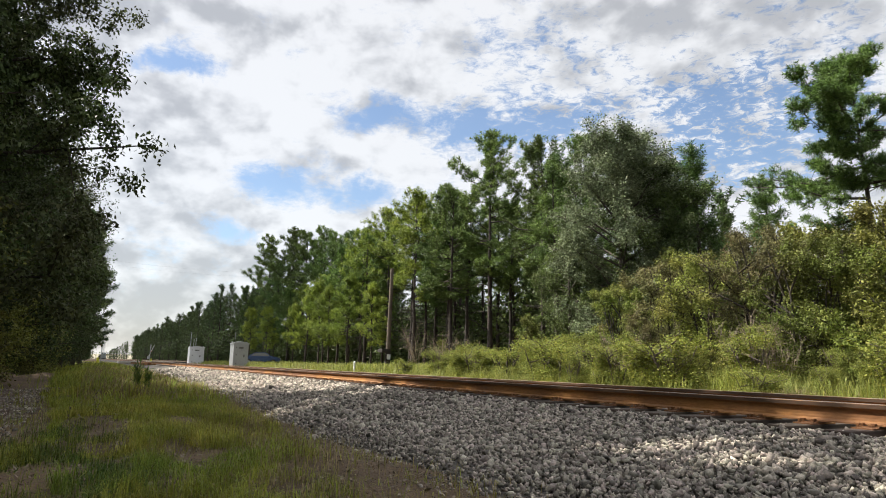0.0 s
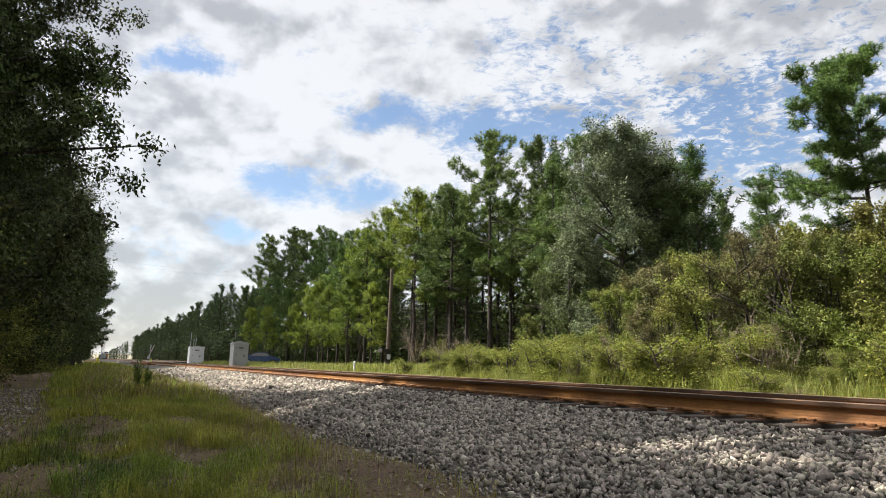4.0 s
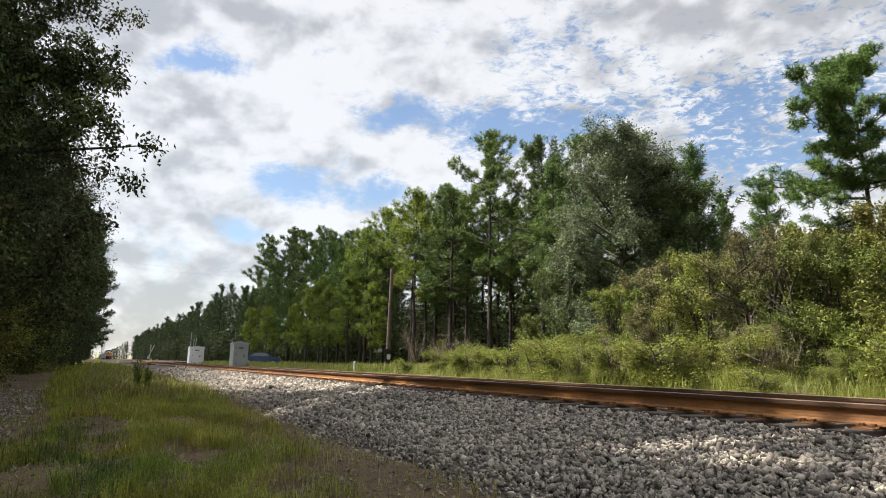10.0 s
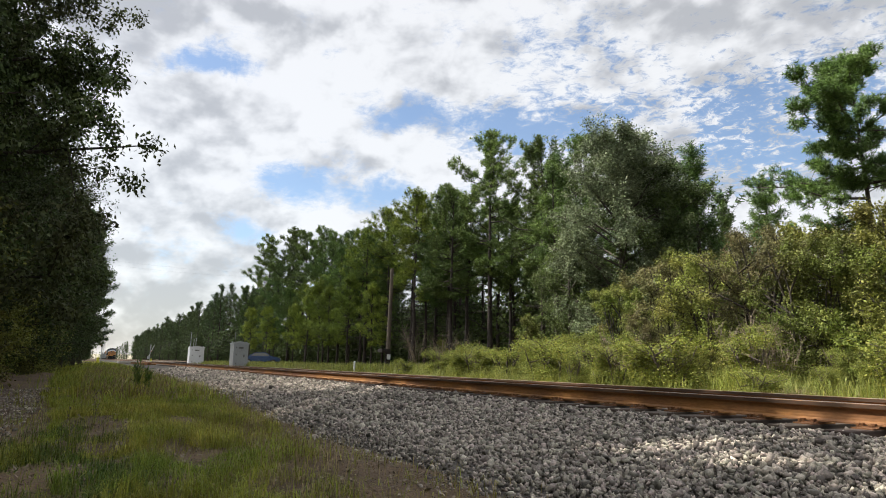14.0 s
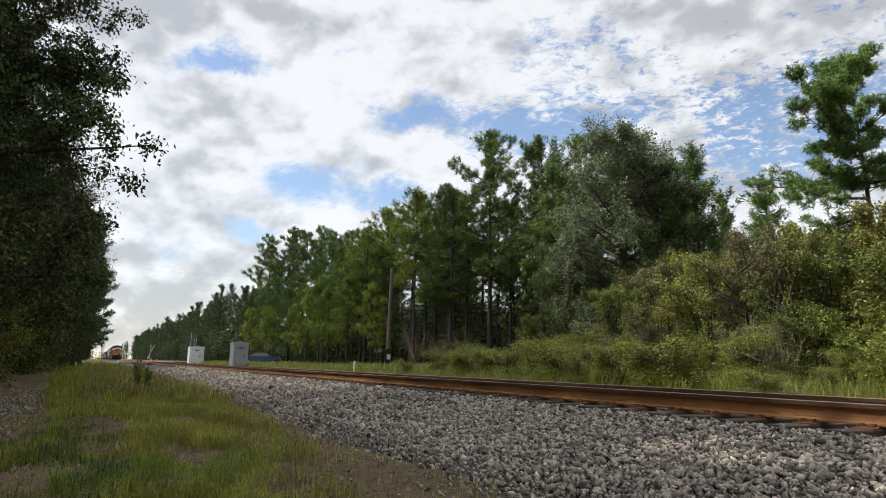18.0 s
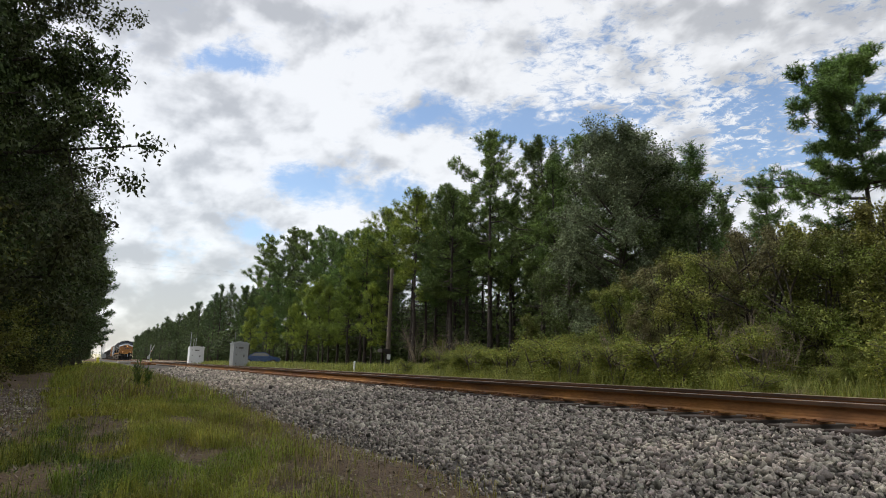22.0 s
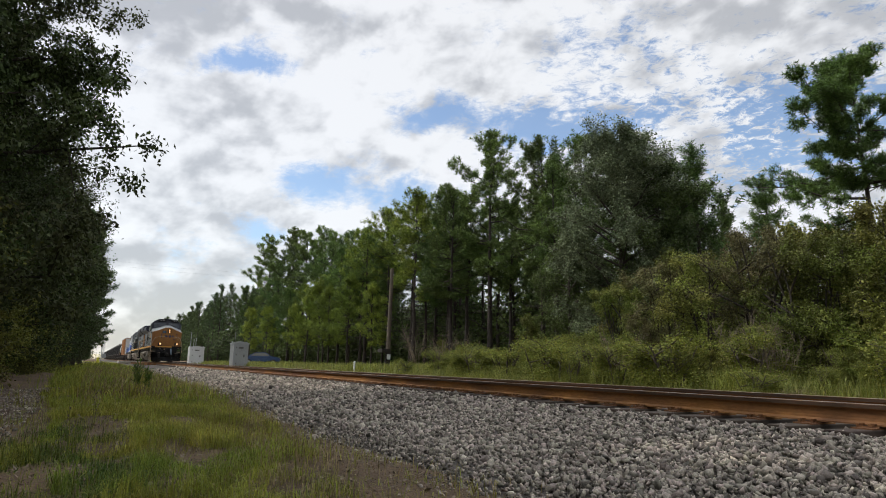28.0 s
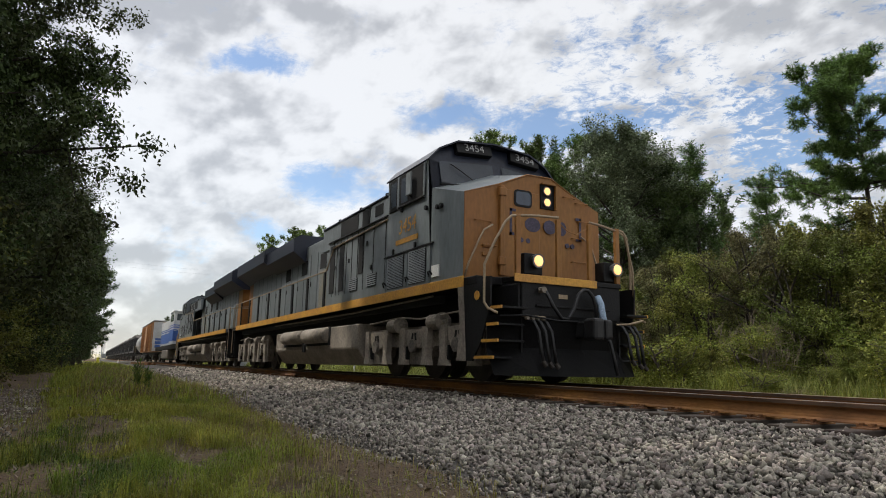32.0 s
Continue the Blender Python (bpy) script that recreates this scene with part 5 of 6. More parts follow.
        P("armrest", pipe(bmesh.new(), [(-2.72, y + s * 0.03, 3.46), (-1.5, y + s * 0.03, 3.45)], 0.022, 6), M_BLACK, "", sw)
        P("mirror", boxes((-2.18, -1.95, y + s * 0.10 - 0.02, y + s * 0.10 + 0.02, 3.58, 4.05), bevel=0.015), M_GREY, "grey folding wind wing", sw)
        P("mirror_arm", pipe(bmesh.new(), [(-2.1, y, 3.55), (-2.06, y + s * 0.1, 3.6)], 0.012, 6), M_BLACK, "", sw)
        for x, z in ((-1.42, 3.20), (-0.95, 3.12), (-0.80, 3.12), (-2.55, 3.38)):
            bm = bmesh.new()
            rod(bm, (x, y, z), (x, y + s * 0.05, z), 0.045, seg=10)
            P("fitting", bm, M_BLACK)
        P("data_plate", boxes((-1.16, -0.88, y - 0.012, y + 0.012, 1.84, 2.05)), M_WHITE, "pale rectangular plate")
        # wide equipment cabinet behind the cab
        wide = P("side_cabinet", boxes((-7.30, -3.35, s * 1.44 - 0.03 if s > 0 else -1.47, 1.47 if s > 0 else -1.41, 1.70, 3.42), bevel=0.006), M_GREY, "grey equipment cabinet side")
        for x0, x1 in ((-7.16, -6.80), (-6.40, -6.08), (-5.02, -4.74)):
            P("door_gap", boxes((x0, x1, y - 0.008, y + 0.008, 2.05 if x0 < -6 else 2.33, 3.30)), M_SLOT, "", wide)
        for x in (-6.9, -6.62, -6.35, -5.9, -5.5, -5.1, -4.7, -4.1, -3.4):
            P("seam", boxes((x - 0.008, x + 0.008, y - 0.005, y + 0.005, 1.95, 3.38)), M_BLACK, "", wide)
        for x, z in ((-6.75, 2.7), (-5.7, 2.75), (-4.5, 3.0), (-4.2, 2.4)):
            P("latch", boxes((x - 0.03, x + 0.03, y - 0.02, y + 0.02, z - 0.05, z + 0.05), bevel=0.008), M_BLACK, "", wide)
        frame_ = P("louvre_frame", boxes((-3.36, -1.22, y - 0.012, y + 0.012, 1.745, 1.775), (-3.36, -3.31, y - 0.012, y + 0.012, 1.775, 2.47), (-2.36, -2.24, y - 0.012, y + 0.012, 1.775, 2.47), (-1.36, -1.22, y - 0.012, y + 0.012, 1.775, 2.47)), M_GREY)
        louvre(t, -3.22, -2.42, s * 1.475, 1.80, 2.45, 20)
        louvre(t, -2.16, -1.42, s * 1.475, 1.80, 2.45, 20)
        louvre(t, -5.58, -5.05, s * 1.475, 1.97, 2.26, 6)
        louvre(t, -4.40, -3.86, s * 1.475, 1.97, 2.26, 6)
        for x in (-2.95, -1.9):
            P("latch", boxes((x - 0.03, x + 0.03, y - 0.03, y + 0.03, 2.5, 2.62), bevel=0.008), M_BLACK, "", frame_)
        for x in (-3.42, -2.28, -1.28):
            P("lift_handle", pipe(bmesh.new(), [(x, y, 1.86), (x + 0.05, y + s * 0.05, 1.95), (x + 0.12, y + s * 0.05, 1.95), (x + 0.16, y, 1.88)], 0.016, 6), M_BLACK, "", frame_)
        P("rain_gutter", boxes((-3.40, -1.12, y - 0.03, y + 0.03, 2.47, 2.50), (-7.3, -3.3, y - 0.03, y + 0.03, 3.40, 3.43)), M_BLACK)
        if numbered:
            lettering("3454", 0.42, M_YELLOW, t, Matrix(((1 if s < 0 else -1, 0, 0, -2.30), (0, 0, s, y + s * 0.004), (0, 1, 0, 3.02), (0, 0, 0, 1))), "road_number", 0.002, "faded yellow road number")
            P("builder_mark", boxes((-2.85, -1.80, y - 0.004, y + 0.004, 2.68, 2.78)), M_YELLOW)
        # upper wall behind the cab, set in, with dark grilles
        yu = s * 1.25
        up = P("upper_wall", boxes((-8.6, -3.35, min(yu, yu * 0.9), max(yu, yu * 0.9), 3.38, 4.02), bevel=0.006), M_GREY)
        for x0, x1, z0, z1 in ((-3.80, -3.42, 3.48, 3.94), (-4.62, -4.15, 3.66, 3.92), (-5.45, -4.95, 3.45, 3.96), (-7.05, -5.75, 3.52, 3.98)):
            g = P("grille", boxes((x0, x1, yu - 0.012, yu + 0.012, z0, z1), bevel=0.004), M_SLOT, "black air intake grille", up)
        for x in (-5.6, -7.2, -3.95):
            P("lifting_eye", boxes((x - 0.05, x + 0.05, yu - 0.03, yu + 0.03, 4.0, 4.1), bevel=0.015), M_BLACK, "", up)
    P("electrical_roof", boxes((-8.6, -3.35, -1.28, 1.28, 4.00, 4.06), bevel=0.02), M_NAVY)
    P("exhaust", boxes((-9.4, -8.9, -0.3, 0.3, 4.04, 4.32), bevel=0.03), M_BLACK)
    for x, y in ((-2.2, 0.3), (-2.8, -0.3), (-3.0, 0.5)):
        bm = bmesh.new()
        bmesh.ops.create_uvsphere(bm, u_segments=12, v_segments=8, radius=0.11, matrix=Matrix.Translation((x, y, 4.71)) @ Matrix.Diagonal((1.2, 1, 0.7, 1)))
        P("antenna_dome", bm, M_BLACK, "", cab)
    # long hood with doors
    hood = P("engine_hood", boxes((-19.2, -7.2, -0.98, 0.98, 1.70, 3.98), bevel=0.05), M_GREY, "grey engine hood")
    for s in (-1, 1):
        y = s * 0.985
        for k in range(15):
            x = -8.0 - k * 0.74
            P("hood_door", boxes((x - 0.34, x + 0.34, y - 0.012, y + 0.012, 1.82, 3.62), bevel=0.006), M_GREY, "", hood)
            if k % 2:
                P("door_latch", boxes((x - 0.30, x - 0.26, y - 0.03, y + 0.03, 2.6, 2.75), bevel=0.005), M_BLACK, "", hood)
        for x in (-9.3, -11.3, -13.3):
            P("louvre_panel", boxes((x - 0.3, x + 0.3, y - 0.02, y + 0.02, 3.05, 3.5)), M_SLOT, "", hood)
        for y0, z0, z1, x0, x1 in ((y, 1.9, 3.0, -9.6, -8.9), (y, 2.3, 3.2, -8.7, -8.2)):
            P("emblem", boxes((x0, x1, y0 - 0.016, y0 + 0.016, z0, z1)), M_FADED, "worn yellow emblem panel", hood)
        # walkway handrail
        posts = [-7.62 - 1.62 * k for k in range(8)]
        for x in posts:
            P("handrail_post", boxes((x - 0.075, x + 0.075, s * 1.46 - 0.02, s * 1.46 + 0.02, 1.58, 2.68), bevel=0.008), M_BLACK)
        P("handrail", pipe(bmesh.new(), [(-3.3, s * 1.49, 3.33), (-6.85, s * 1.49, 3.24), (-7.5, s * 1.46, 2.71), (posts[-1], s * 1.46, 2.70), (-20.1, s * 1.46, 2.70), (-20.3, s * 1.46, 1.75)], 0.021, 6), M_PALE)
    # radiator wings at the rear
    bm = bmesh.new()
    prism_x(bm, [(-0.95, 3.55), (-1.52, 3.92), (-1.52, 4.36), (-1.30, 4.52), (1.30, 4.52), (1.52, 4.36), (1.52, 3.92), (0.95, 3.55)], -20.2, -15.0)
    P("radiator_housing", bm, M_NAVY, "dark overhanging radiator wings")
    bm = bmesh.new()
    prism_x(bm, [(-0.98, 3.45), (-1.42, 3.80), (-1.42, 4.22), (-1.20, 4.36), (1.20, 4.36), (1.42, 4.22), (1.42, 3.80), (0.98, 3.45)], -15.0, -11.2)
    P("blower_housing", bm, M_NAVY)
    P("rear_hood_end", boxes((-20.1, -19.1, -0.95, 0.95, 1.70, 3.7), bevel=0.05), M_ORANGE, "orange hood end")
    # fuel tank with air reservoirs
    bm = bmesh.new()
    prism_x(bm, [(-1.42, 0.62), (-1.42, 1.18), (1.42, 1.18), (1.42, 0.62), (1.12, 0.22), (-1.12, 0.22)], -12.7, -5.0)
    bmesh.ops.bevel(bm, geom=bm.edges[:], offset=0.025, segments=1, affect="EDGES")
    tank = P("fuel_tank", bm, M_DUST, "dusty grey fuel tank")
    for s in (-1, 1):
        # flat black sheet on the tank wall imitates the shade behind the reservoirs
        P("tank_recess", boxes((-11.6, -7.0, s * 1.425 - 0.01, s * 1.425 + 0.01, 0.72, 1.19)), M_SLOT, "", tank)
        for x0, x1 in ((-11.5, -9.45), (-9.2, -7.1)):
            bm = bmesh.new()
            rod(bm, (x0 + 0.1, s * 1.43, 0.99), (x1 - 0.1, s * 1.43, 0.99), 0.205, seg=20)
            for xe in (x0 + 0.1, x1 - 0.1):
                bmesh.ops.create_uvsphere(bm, u_segments=20, v_segments=10, radius=0.2, matrix=Matrix.Translation((xe, s * 1.43, 0.99)) @ Matrix.Diagonal((0.5, 1, 1, 1)))
            P("air_reservoir", bm, M_DUST, "cylindrical grey air reservoir", None, True)
        P("tank_strap", boxes((-9.45, -9.2, s * 1.44 - 0.02, s * 1.44 + 0.02, 0.55, 0.78)), M_BLACK, "", tank)
    # trucks and wheels
    wheels = [wheelset(t, x) for x in (-0.45, -2.2, -4.1, -15.3, -17.2, -18.95)]
    for x in (-2.27, -17.13):
        for s in (-1, 1):
            sideframe_engine(t, x, s)
    # front end: steps, pilot plate, plough, coupler, hoses, rails
    for s in (-1, 1):
        well = P("step_well", boxes((0.40, 1.02, s * 0.99 - 0.02, s * 0.99 + 0.02, 0.36, 1.62), bevel=0.006), M_BLACK, "black stepwell")
        bm = bmesh.new()
        prism(bm, [(0.06, 0.34), (0.36, 0.34), (0.60, 0.62), (0.74, 0.90), (0.88, 1.20), (0.90, 1.64), (0.06, 1.66)], s * 1.475 - 0.015, s * 1.475 + 0.015)
        P("corner_plate", bm, M_BLACK, "", well)
        bm = bmesh.new()
        prism(bm, [(-0.12, 1.56), (0.06, 1.56), (0.17, 0.34), (-0.12, 0.34), (-0.02, 0.9)], s * 1.48 - 0.03, s * 1.48 + 0.03)
        P("corner_post", bm, M_DUST, "dusty pale corner post", well)
        for k, (xa, xb, z) in enumerate(((0.36, 0.98, 0.41), (0.62, 1.10, 0.66), (0.76, 1.10, 0.91), (0.88, 1.20, 1.16))):
            st = P("step", boxes((xa, xb, min(s * 1.0, s * 1.46), max(s * 1.0, s * 1.46), z - 0.03, z), bevel=0.005), M_BLACK, "", well)
            P("step_edge", boxes((xa + 0.01, xb - 0.01, s * 1.475 - 0.014, s * 1.475 + 0.014, z - 0.035, z + 0.012)), M_YELLOW, "yellow step edge", st)
        bm = bmesh.new()
        rod(bm, (0.50, s * 1.485, 1.37), (0.50, s * 1.505, 1.37), 0.075, seg=10)
        P("reflector", bm, M_YELLOW)
        P("step_rail", pipe(bmesh.new(), [(1.10, s * 1.50, 1.06), (0.86, s * 1.51, 1.14), (0.76, s * 1.52, 1.24), (0.76, s * 1.52, 1.84), (0.86, s * 1.42, 2.16), (0.96, s * 1.26, 2.52), (0.98, s * 1.16, 2.62), (0.98, s * 1.04, 2.64)], 0.021, 8), M_PALE, "pale bent stair handrail", None, True)
        P("stair_rail", pipe(bmesh.new(), [(0.03, s * 1.46, 1.74), (0.08, s * 1.42, 1.95), (0.12, s * 1.2, 2.45), (0.12, s * 1.14, 2.55), (0.1, s * 0.96, 2.66)], 0.017, 6), M_PALE, "", None, True)
    pil = P("pilot_plate", boxes((0.46, 0.56, -1.02, 1.02, 0.5, 1.70), bevel=0.01), M_BLACK)
    P("front_edge", boxes((0.50, 1.06, -1.02, 1.02, 1.60, 1.68), bevel=0.01), M_BLACK)
    P("front_stripe", boxes((1.06, 1.085, -1.17, 0.47, 1.565, 1.69), bevel=0.006), M_YELLOW, "yellow stripe across the front platform")
    bm = bmesh.new()
    top = [(0.75, -1.45), (1.12, -0.85), (1.30, 0.0), (1.12, 0.85), (0.75, 1.45)]
    bot = [(0.90, -1.42), (1.30, -0.85), (1.52, 0.0), (1.30, 0.85), (0.90, 1.42)]
    mid = [(0.72, -1.45), (1.05, -0.85), (1.22, 0.0), (1.05, 0.85), (0.72, 1.45)]
    rows = [[bm.verts.new((x, y, z)) for x, y in line] for line, z in ((top, 1.05), (mid, 0.55), (bot, 0.13))]
    for ra, rb in zip(rows, rows[1:]):
        for i in range(4):
            bm.faces.new((ra[i], ra[i + 1], rb[i + 1], rb[i]))
    bmesh.ops.solidify(bm, geom=bm.faces[:], thickness=0.03)
    P("snow_plough", bm, M_BLACK, "black steel plough with worn lower edge")
    P("pilot_upper", boxes((0.98, 1.04, -1.0, 1.0, 1.02, 1.60), bevel=0.01), M_BLACK)
    bm = boxes((1.0, 1.62, -0.12, 0.12, 0.72, 0.98), bevel=0.03)
    box(bm, 1.45, 1.74, -0.16, 0.05, 0.68, 1.02, 0.05)
    box(bm, 1.55, 1.75, 0.05, 0.2, 0.70, 1.0, 0.04)
    P("coupler", bm, M_HOSE_BLACK, "dark steel knuckle coupler")
    P("uncoupling_lever", pipe(bmesh.new(), [(1.16, 0.80, 0.98), (1.2, 1.05, 1.0), (1.2, 1.30, 1.06), (1.18, 1.36, 1.08)], 0.018, 6), M_PALE)
    P("uncoupling_lever", pipe(bmesh.new(), [(1.06, -1.42, 1.02), (1.2, -1.05, 1.04), (1.26, -0.5, 0.98), (1.28, -0.1, 0.98)], 0.015, 6), M_BLACK)
    rack = P("hose_rack", boxes((1.10, 1.16, -1.08, -0.62, 1.02, 1.045), bevel=0.006), M_PALE, "pale hose rack")
    for y in (-1.0, -0.9, -0.8, -0.7):
        bm = bmesh.new()
        rod(bm, (1.14, y, 1.0), (1.20, y, 1.0), 0.028, seg=8)
        P("hose_plug", bm, M_DUST, "", rack)
    loop = [(1.14, -0.62, 1.44), (1.2, -0.52, 1.2), (1.22, -0.38, 1.02), (1.22, -0.25, 1.02), (1.22, -0.12, 1.2), (1.2, -0.02, 1.42), (1.2, 0.08, 1.5), (1.2, 0.18, 1.5), (1.2, 0.28, 1.4), (1.18, 0.36, 1.2), (1.16, 0.36, 1.0)]
    P("cable", pipe(bmesh.new(), loop, 0.03, 8), M_HOSE_BLACK, "looped jumper cable", None, True)
    for y, lo in ((-0.92, 0.35), (-0.80, 0.33), (-0.68, 0.32), (0.86, 0.4), (1.02, 0.34), (1.12, 0.32)):
        P("air_hose", pipe(bmesh.new(), [(1.08, y, 0.98), (1.24, y, 0.94), (1.33, y + 0.02, 0.8), (1.36, y + 0.04, 0.55), (1.36, y + 0.08, lo)], 0.026, 8), M_HOSE_BLACK, "", None, True)
        bm = bmesh.new()
        rod(bm, (1.36, y + 0.07, lo), (1.38, y + 0.12, lo - 0.07), 0.036, seg=8)
        P("hose_coupling", bm, M_WHEEL)
    P("hose_cover", pipe(bmesh.new(), [(1.16, 0.40, 1.42), (1.22, 0.42, 1.3), (1.25, 0.44, 1.05), (1.27, 0.46, 0.82)], 0.055, 10), M_HOSE, "pale blue wrapped hose", None, True)
    P("main_hose", pipe(bmesh.new(), [(1.27, 0.46, 0.84), (1.36, 0.48, 0.66), (1.40, 0.52, 0.4), (1.42, 0.56, 0.16)], 0.03, 8), M_HOSE_BLACK, "", None, True)
    for y0 in (-0.75, 0.05):
        P("pilot_rib", boxes((1.03, 1.075, y0, y0 + 0.7, 1.2, 1.23), bevel=0.005), M_BLACK)
    P("serial_plate", boxes((1.04, 1.052, -0.30, -0.12, 1.35, 1.42)), M_PALE)
    bm = bmesh.new()
    rod(bm, (1.05, -0.66, 1.46), (1.16, -0.66, 1.46), 0.05, seg=12)
    P("cable_socket", bm, M_DUST)
    for y in (-0.70, 0.95):
        dl = P("ditch_light", boxes((0.70, 0.94, y - 0.19, y + 0.17, 1.72, 2.06), bevel=0.015), M_BLACK, "black ditch light box")
        bm = bmesh.new()
        rod(bm, (0.86, y + 0.02, 1.93), (1.04, y + 0.02, 1.93), 0.10, 0.118, seg=20)
        P("lamp_ring", bm, M_LENS, "", dl)
        bm = bmesh.new()
        bmesh.ops.create_uvsphere(bm, u_segments=16, v_segments=8, radius=0.092, matrix=Matrix.Translation((1.035, y + 0.02, 1.93)) @ Matrix.Diagonal((0.3, 1, 1, 1)))
        P("lamp", bm, M_LAMP, "glowing amber lamp", dl)
    for y0, y1, z0, z1 in ((-1.04, -0.24, 2.64, 2.70), (0.42, 1.02, 2.70, 2.62)):
        P("front_rail", pipe(bmesh.new(), [(0.98, y0, z0), (0.98, (y0 + y1) / 2, (z0 + z1) / 2 + 0.01), (0.98, y1, z1)], 0.021, 8), M_PALE, "", None, True)
        for y in (y0, y1):
            P("front_rail_post", boxes((0.94, 1.0, y - 0.045, y + 0.045, 1.69, 2.66), bevel=0.008), M_ORANGE)
    P("chain", pipe(bmesh.new(), [(0.98, -0.24, 2.62), (0.97, -0.05, 2.5), (0.96, 0.15, 2.46), (0.97, 0.42, 2.62)], 0.009, 5), M_ORANGE)
    P("end_rail", pipe(bmesh.new(), [(0.98, 1.02, 2.62), (0.96, 1.22, 2.55), (0.9, 1.44, 2.0), (0.86, 1.5, 1.2)], 0.019, 6), M_PALE, "", None, True)
    # rear steps and end rails
    for s in (-1, 1):
        P("rear_step", boxes((-20.4, -19.9, min(s * 1.03, s * 1.48), max(s * 1.03, s * 1.48), 0.45, 0.5), (-20.4, -20.35, min(s * 1.03, s * 1.5), max(s * 1.03, s * 1.5), 0.4, 1.7), (-19.9, -19.86, s * 1.47 - 0.03, s * 1.47 + 0.03, 0.4, 1.7)), M_BLACK)
        P("rear_rail", pipe(bmesh.new(), [(-20.35, s * 1.5, 0.6), (-20.35, s * 1.5, 2.6), (-20.35, s * 0.5, 2.7)], 0.02, 6), M_PALE)
    P("rear_coupler", boxes((-20.85, -20.2, -0.14, 0.14, 0.70, 1.0), bevel=0.03), M_WHEEL)
    return t, wheels


lead, lead_wheels = engine("diesel_locomotive", "leading grey diesel locomotive with an orange nose and lit lamps", True)
second, second_wheels = engine("diesel_locomotive", "second grey diesel locomotive coupled back to back", False)
TRAIN = [(lead, 0.0, 0), (second, 41.7, 180)]

# ---- following cars ----
M_CARWHITE = material("white_loco_paint", (0.62, 0.63, 0.62), 0.5, scale=1.2, fine=16, vary=0.12, bump=0.05, tint=(0.45, 0.45, 0.44))
M_CARBLUE = material("blue_loco_paint", (0.06, 0.14, 0.42), 0.5, scale=1.5, fine=18, vary=0.2, bump=0.05)
M_BOXCAR = material("faded_orange_boxcar_paint", (0.44, 0.22, 0.08), 0.65, scale=0.8, fine=12, vary=0.2, tint=(0.26, 0.12, 0.06), bump=0.1, stretch=(1, 1, 0.4))
M_HOPPER = material("black_hopper_paint", (0.03, 0.03, 0.033), 0.6, scale=0.9, fine=12, vary=0.35, tint=(0.05, 0.045, 0.04), bump=0.1, obrand=0.35)
M_TANKCAR = material("grey_tank_paint", (0.28, 0.28, 0.27), 0.5, scale=1.0, fine=14, vary=0.2, tint=(0.18, 0.17, 0.16), bump=0.05)


def freight_truck(t, x):
    """A two-axle freight truck under a car."""
    for dx in (-0.85, 0.85):
        w = wheelset(t, x + dx, 0.457)
    for s in (-1, 1):
        bm = bmesh.new()
        y0, y1 = (-1.12, -0.98) if s < 0 else (0.98, 1.12)
        prism(bm, [(x - 1.15, 0.36), (x - 1.1, 0.62), (x - 0.5, 0.80), (x + 0.5, 0.80), (x + 1.1, 0.62), (x + 1.15, 0.36), (x + 0.75, 0.42), (x + 0.45, 0.24), (x - 0.45, 0.24), (x - 0.75, 0.42)], y0, y1)
        part("truck_frame", bm, M_WHEEL, t)


def white_engine():
    t = root("switch_locomotive", pose(0, 0, 0), "white locomotive with a blue band and cab windows", "locomotive")
    part("underframe", boxes((-20.5, 0.3, -1.3, 1.3, 1.15, 1.5), bevel=0.02), M_BLACK, t)
    hood = part("short_hood", boxes((-3.0, -0.9, -0.95, 0.95, 1.5, 3.2), bevel=0.06), M_CARWHITE, t)
    cab = part("cab", boxes((-5.9, -3.0, -1.45, 1.45, 1.5, 4.05), bevel=0.05), M_CARWHITE, t)
    part("cab_roof", boxes((-6.05, -2.85, -1.5, 1.5, 4.03, 4.14), bevel=0.04), M_CARWHITE, cab)
    part("long_hood", boxes((-19.5, -5.9, -0.95, 0.95, 1.5, 3.85), bevel=0.06), M_CARWHITE, t)
    for z0, z1, mat in ((1.75, 2.65, M_CARBLUE), (2.78, 2.86, M_CARBLUE), (2.95, 3.02, M_CARBLUE)):
        part("blue_band", boxes((-19.45, -0.88, -0.965, 0.965, z0, z1), (-5.92, -2.98, -1.465, 1.465, z0, z1)), mat, t)
    for y0, y1 in ((-1.25, -0.55), (-0.4, 0.4), (0.55, 1.25)):
        part("window", boxes((-2.99, -2.975, y0, y1, 3.35, 3.88), bevel=0.004), M_GLASS, cab)
    for s in (-1, 1):
        part("side_window", boxes((-5.5, -3.4, s * 1.455 - 0.01, s * 1.455 + 0.01, 3.3, 3.85)), M_GLASS, cab)
        part("fuel_tank", boxes((-12.5, -7.5, min(0, s * 1.35), max(0, s * 1.35), 0.35, 1.1), bevel=0.08), M_DUST, t)
        part("handrail", pipe(bmesh.new(), [(0.2, s * 1.4, 1.5), (0.2, s * 1.4, 2.5), (-2.9, s * 1.4, 2.55)], 0.025, 6), M_CARWHITE, t)
        part("ladder", pipe(bmesh.new(), [(0.25, s * 1.45, 0.5), (0.25, s * 1.45, 1.5), (0.25, s * 1.0, 1.5), (0.25, s * 1.0, 0.5)], 0.03, 6), M_CARWHITE, t)
    part("front_plate", boxes((0.25, 0.35, -1.4, 1.4, 0.45, 1.55), bevel=0.01), M_BLACK, t)
    part("coupler", boxes((0.3, 0.95, -0.12, 0.12, 0.72, 0.98), bevel=0.03), M_WHEEL, t)
    for x in (-3.2, -16.8):
        freight_truck(t, x)
    return t


